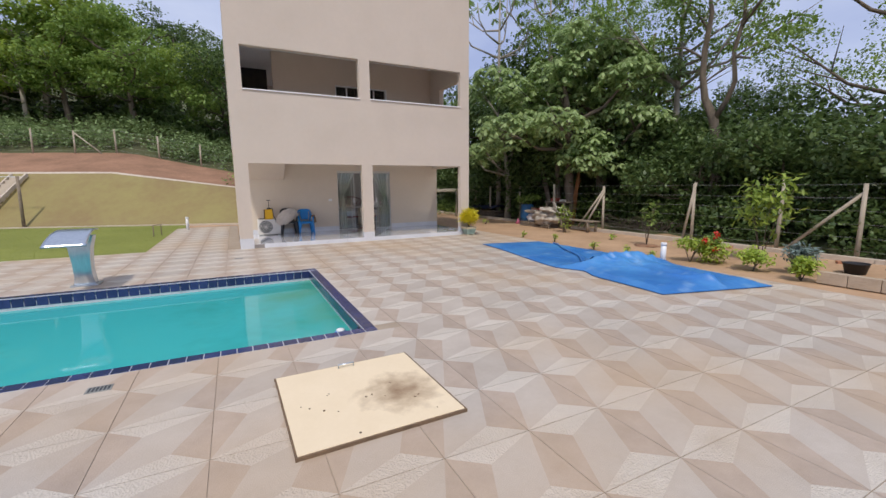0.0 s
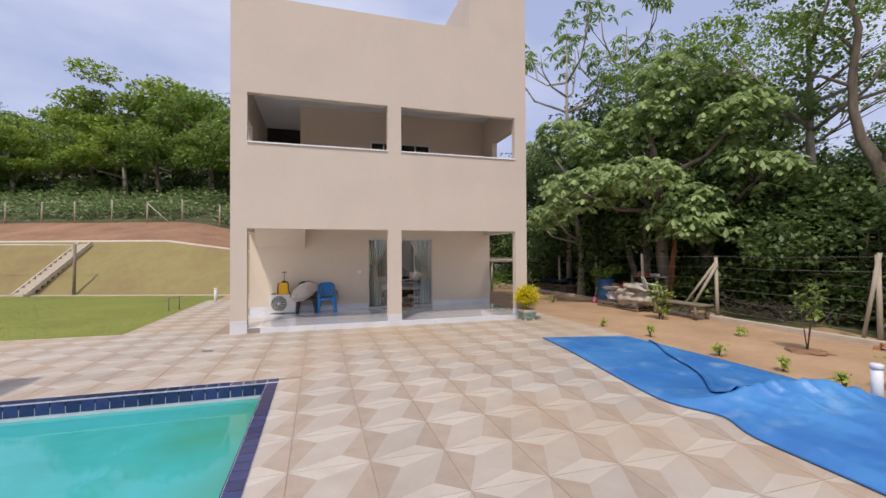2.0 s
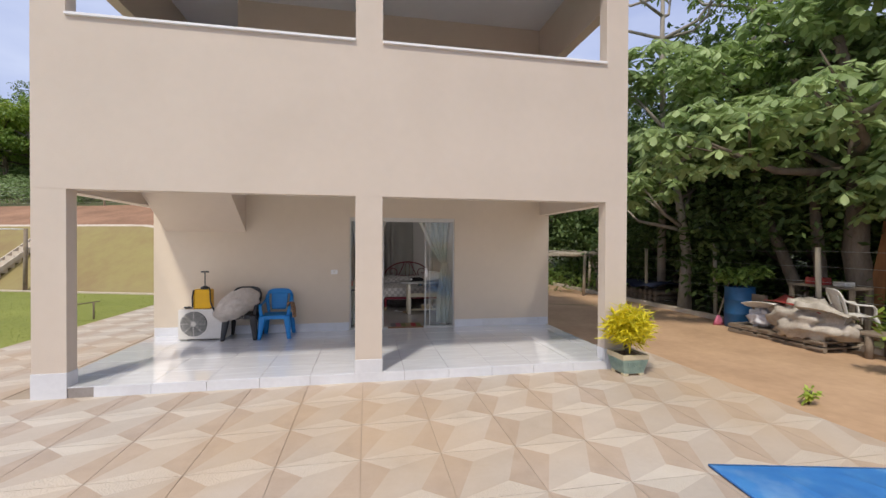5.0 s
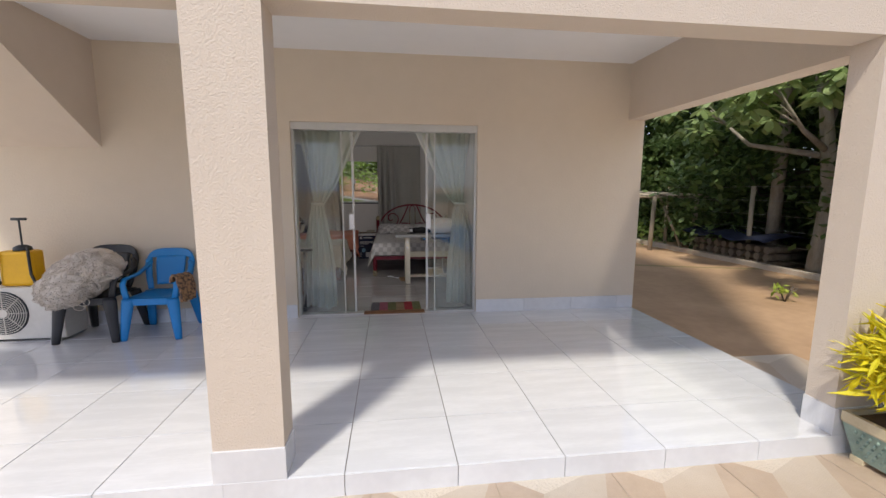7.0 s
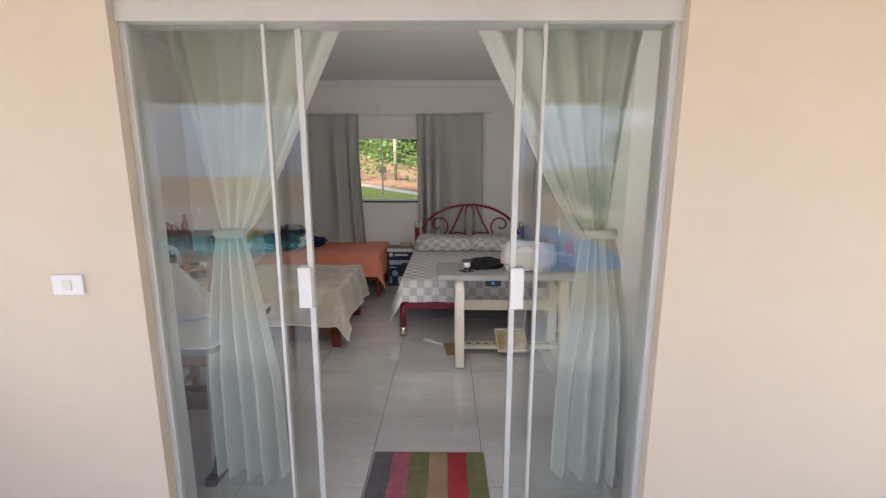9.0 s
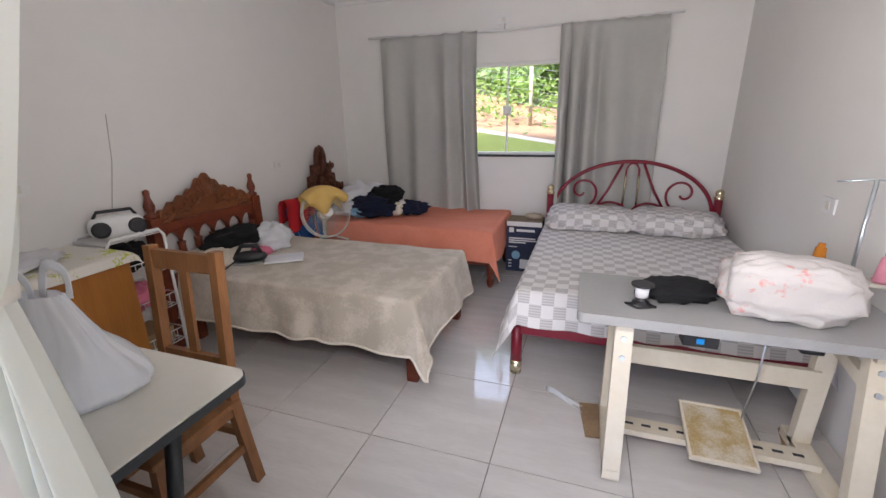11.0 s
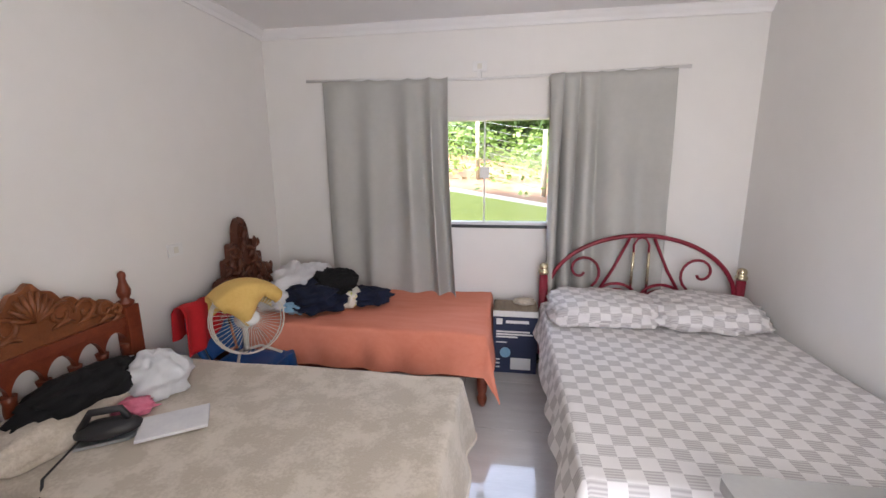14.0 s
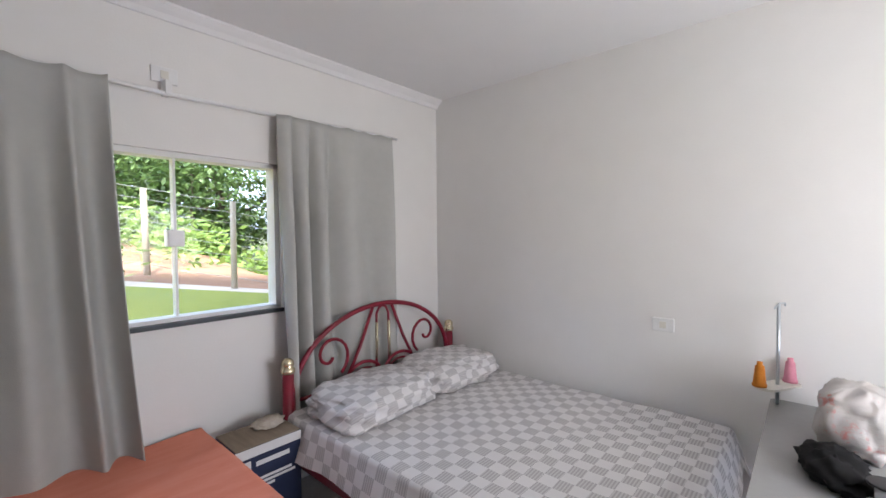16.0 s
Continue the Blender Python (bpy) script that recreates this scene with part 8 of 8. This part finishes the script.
single("white_tub", b, M_ACW, (8.92, 0.95, GZ + 1.021), -8, "small off-white plastic tub on the timber table", "tub")
for k, (y, lean, h) in enumerate(((0.72, 0.12, 2.3), (0.9, 0.3, 2.15), (1.02, 0.45, 1.9))):
    b = BM()
    beam(b, (9.3, y, GZ), (9.42, y - lean, GZ + h), 0.035, 0.14, (0, 1, 0))
    single("leaning_plank", b, M_WOODCH, label="long reddish plank leaning against the tree", category="plank", group="leaning planks")
b = BM()
rgb = random.Random(21)
for k in range(110):
    c = Vector((rgb.uniform(9.4, 10.6), rgb.uniform(-3.4, -0.9), GZ))
    a, ln, up = rgb.uniform(0, 6.28), rgb.uniform(0.4, 1.1), rgb.uniform(0.05, 0.5)
    tube(b, [c + Vector((math.cos(a) * ln * q, math.sin(a) * ln * q, 0.02 + up * math.sin(q * 2.4) + 0.1 * rgb.random())) for q in (0, 0.35, 0.7, 1.0)], [0.011, 0.009, 0.007, 0.004], 5, False)
single("brushwood", b, M_BARK, label="tangled heap of dry cut branches behind the fence", category="branches", kind="stuff")
b = BM()
blob(b, (0, 0, 0), (0.3, 0.3, 0.045), 0.25, 3, seed=77, flat=-0.01)
single("soil_mound", b, M_REDSOIL, (6.7, -4.85, GZ), 0, "low ring of dark soil round a sapling", "soil")
small_plant("sapling", (6.7, -4.85, GZ + 0.04), 1.15, 0.32, 150, 0.13, L_MID, 225, "thin leafy sapling in a mound of dark soil", 2.6)

# stick shelter and woodpile beyond the porch
sh = thing("stick_shelter", (7.6, 9.2, GZ), 0, "low open shelter of rough sticks with a brush roof", "shelter")
for x, y in ((-1.3, -0.9), (0.1, -1.0), (1.4, -0.9), (-1.3, 0.9), (1.4, 0.9)):
    b = BM()
    tube(b, [(x, y, -0.1), (x + 0.05, y, 1.45)], [0.06, 0.05], 7)
    part("post", b, M_POST, sh)
rgs = random.Random(9)
for k in range(26):
    b = BM()
    x = -1.6 + 3.2 * k / 25
    tube(b, [(x, -1.3 + rgs.uniform(-.2, .2), 1.47), (x + rgs.uniform(-.3, .3), 1.2, 1.52 + rgs.uniform(0, .08))], 0.018, 5)
    part("roof_stick", b, M_POST, sh)
b = BM()
tube(b, [(-1.6, -0.95, 1.42), (1.7, -0.95, 1.42)], 0.035, 6)
part("beam", b, M_POST, sh)
b = BM()
tube(b, [(0.9, -1.2, 0), (0.3, -1.0, 1.4)], 0.03, 6)
part("leaning_stick", b, M_POST, sh)
wp = thing("woodpile", (8.9, 6.6, GZ), 0, "pile of cut firewood under a dark cover", "woodpile")
for k in range(30):
    b = BM()
    y, z = -1.1 + 0.22 * (k % 10), 0.08 + 0.15 * (k // 10)
    tube(b, [(-0.45, y, z), (0.45, y + 0.03, z)], 0.075, 7)
    part("log", b, M_BARK, wp)
b = BM()
sheet(b, 14, 20, lambda u, v: (-0.6 + 1.2 * u, -1.2 + 2.4 * v, 0.55 + 0.12 * math.sin(u * 3.1) + 0.04 * math.sin(v * 14)), thick=0.01)
part("cover", b, M_NAVYC, wp, "dark blue plastic cover")

# grass on the lawn and at the kerb
rgg = np.random.default_rng(5)
gx, gy = rgg.uniform(-16, -5.8, 40000), rgg.uniform(0.8, 13, 40000)
keep = (gx + 6) * KN.x + (gy - 10.1) * KN.y < -0.1
gx, gy = gx[keep], gy[keep]
nb = len(gx)
az = rgg.uniform(0, 6.28, nb)
hh = rgg.uniform(0.01, 0.03, nb)
w = 0.006
base = np.stack([gx, gy, np.full(nb, PZ - 0.008)], 1)
dx = np.stack([np.cos(az) * w, np.sin(az) * w, np.zeros(nb)], 1)
tip = base + np.stack([rgg.normal(0, 0.02, nb), rgg.normal(0, 0.02, nb), hh], 1)
vv = np.stack([base - dx, base + dx, tip], 1).reshape(-1, 3)
me = bpy.data.meshes.new("lawn_grass")
me.from_pydata(vv.tolist(), [], np.arange(nb * 3).reshape(-1, 3).tolist())
me.materials.append(L_GRASS)
tagged(new("lawn_grass", me), "short mown green lawn grass", "grass", "", "stuff")

# ---- patio tiles: tumbling-block pattern in each square ----
TW, TH = 0.652, 0.66
bm = BM()
P = {k: (a * TW, b * TH) for k, (a, b) in {"o": (.004, .004), "r": (.996, .004), "t": (.996, .996), "l": (.004, .996), "a": (.65, .27), "b": (.35, .73)}.items()}
top = {k: bm.verts.new((x, y, 0)) for k, (x, y) in P.items()}
bot = {k: bm.verts.new((P[k][0], P[k][1], -0.006)) for k in "ortl"}
for ks, mi in (("ora", 0), ("lbt", 0), ("obl", 2), ("rta", 2), ("oatb", 1)):
    bm.faces.new([top[k] for k in ks]).material_index = mi
for a, b in ("or", "rt", "tl", "lo"):
    bm.faces.new((bot[a], bot[b], top[b], top[a])).material_index = 1
bmesh.ops.recalc_face_normals(bm, faces=bm.faces)
tile_me = mesh_of("paving_tile", bm, M_PAVL, M_PAVG, M_PAVD)
bm = BM()
count = 0
HX0, HY0, HX1, HY1 = px0 - COP, py0 - COP, px1 + COP, py1 + COP


def add_tile(x, y, cut=None):
    """Joins one tile to the rest, cut along a pool edge where it meets one."""
    t = BM()
    t.from_mesh(tile_me)
    bmesh.ops.translate(t, verts=t.verts, vec=(x, y, PZ))
    if cut:
        bmesh.ops.bisect_plane(t, geom=t.verts[:] + t.edges[:] + t.faces[:], plane_co=cut[0], plane_no=cut[1], clear_outer=True)
    me = bpy.data.meshes.new("cut")
    t.to_mesh(me)
    t.free()
    bm.from_mesh(me)
    bpy.data.meshes.remove(me)


for i in range(-19, 11):
    for j in range(-10, 29):
        x, y = -1.86 + i * TW, -10.50 + j * TH
        x1, y1 = x + TW, y + TH
        side_left = x > -5.8 and x1 < -3.4
        side_right = x > 3.3 and y1 < 1.4
        if x1 > 4.7 or x < -14 or (y1 > 0.1 and not (side_left or side_right or (x1 < -3.4 and y1 < 0.8))) or y1 > 8.4:
            continue
        if x1 > HX0 and x < HX1 and y1 > HY0 and y < HY1:
            if y < HY0 - 0.03:
                add_tile(x, y, ((0, HY0 - 0.003, 0), (0, 1, 0)))
            if y1 > HY1 + 0.03:
                add_tile(x, y, ((0, HY1 + 0.003, 0), (0, -1, 0)))
            if x1 > HX1 + 0.03 and y >= HY0 - 0.03 and y1 <= HY1 + 0.03:
                add_tile(x, y, ((HX1 + 0.003, 0, 0), (-1, 0, 0)))
            continue
        if count < 300 and x > -5.2 and y < 0.3 and x1 < 4.2 and y > -11.9:
            o = new("paving_tile", tile_me)
            o.location, o.parent = (x, y, PZ), patio
            count += 1
        else:
            add_tile(x, y)
o = part("outer_paving_tiles", bm, [M_PAVL, M_PAVG, M_PAVD], patio)
tagged(o, kind="stuff")

# floor tiles of porch and room
def floor_tiles(xs, ys, z, material, parent, name, gap=0.0022):
    cache = {}
    for x0, x1 in zip(xs, xs[1:]):
        for y0, y1 in zip(ys, ys[1:]):
            w, h = round(x1 - x0, 3), round(y1 - y0, 3)
            if w < 0.02 or h < 0.02:
                continue
            if (w, h) not in cache:
                b = BM()
                box(b, gap, gap, -0.01, w - gap, h - gap, 0, bev=0.0015)
                cache[w, h] = mesh_of(name, b, material)
            o = new(name, cache[w, h])
            o.location, o.parent = (x0, y0, z), parent


PX = [-3.49, -2.88, -2.30, -1.71, -1.125, -0.54, 0.04, 0.62, 1.20, 1.785, 2.37, 2.95, 3.53, 3.8]
floor_tiles(PX, [0.0, 0.468, 1.055, 1.64, 2.23, 2.69], 0.0, M_PORCEL, porch_floor, "floor_tile")
RXS = [RX0, -1.80, -1.21, -0.605, 0.0, 0.607, 1.21, 1.815, RX1]
floor_tiles(RXS, [2.71, 2.95, 3.555, 4.16, 4.765, 5.37, 5.975, 6.58, RY1], 0.0, M_ROOMTILE, room_floor, "floor_tile")
for a, b in zip(PX, PX[1:]):
    if (GX[0] - .3 <= a < 3.6):
        bm = BM()
        box(bm, a + .002, -0.008, PZ, b - .002, 0.004, -0.003)
        part("riser_tile", bm, M_PORCEL, porch_floor)
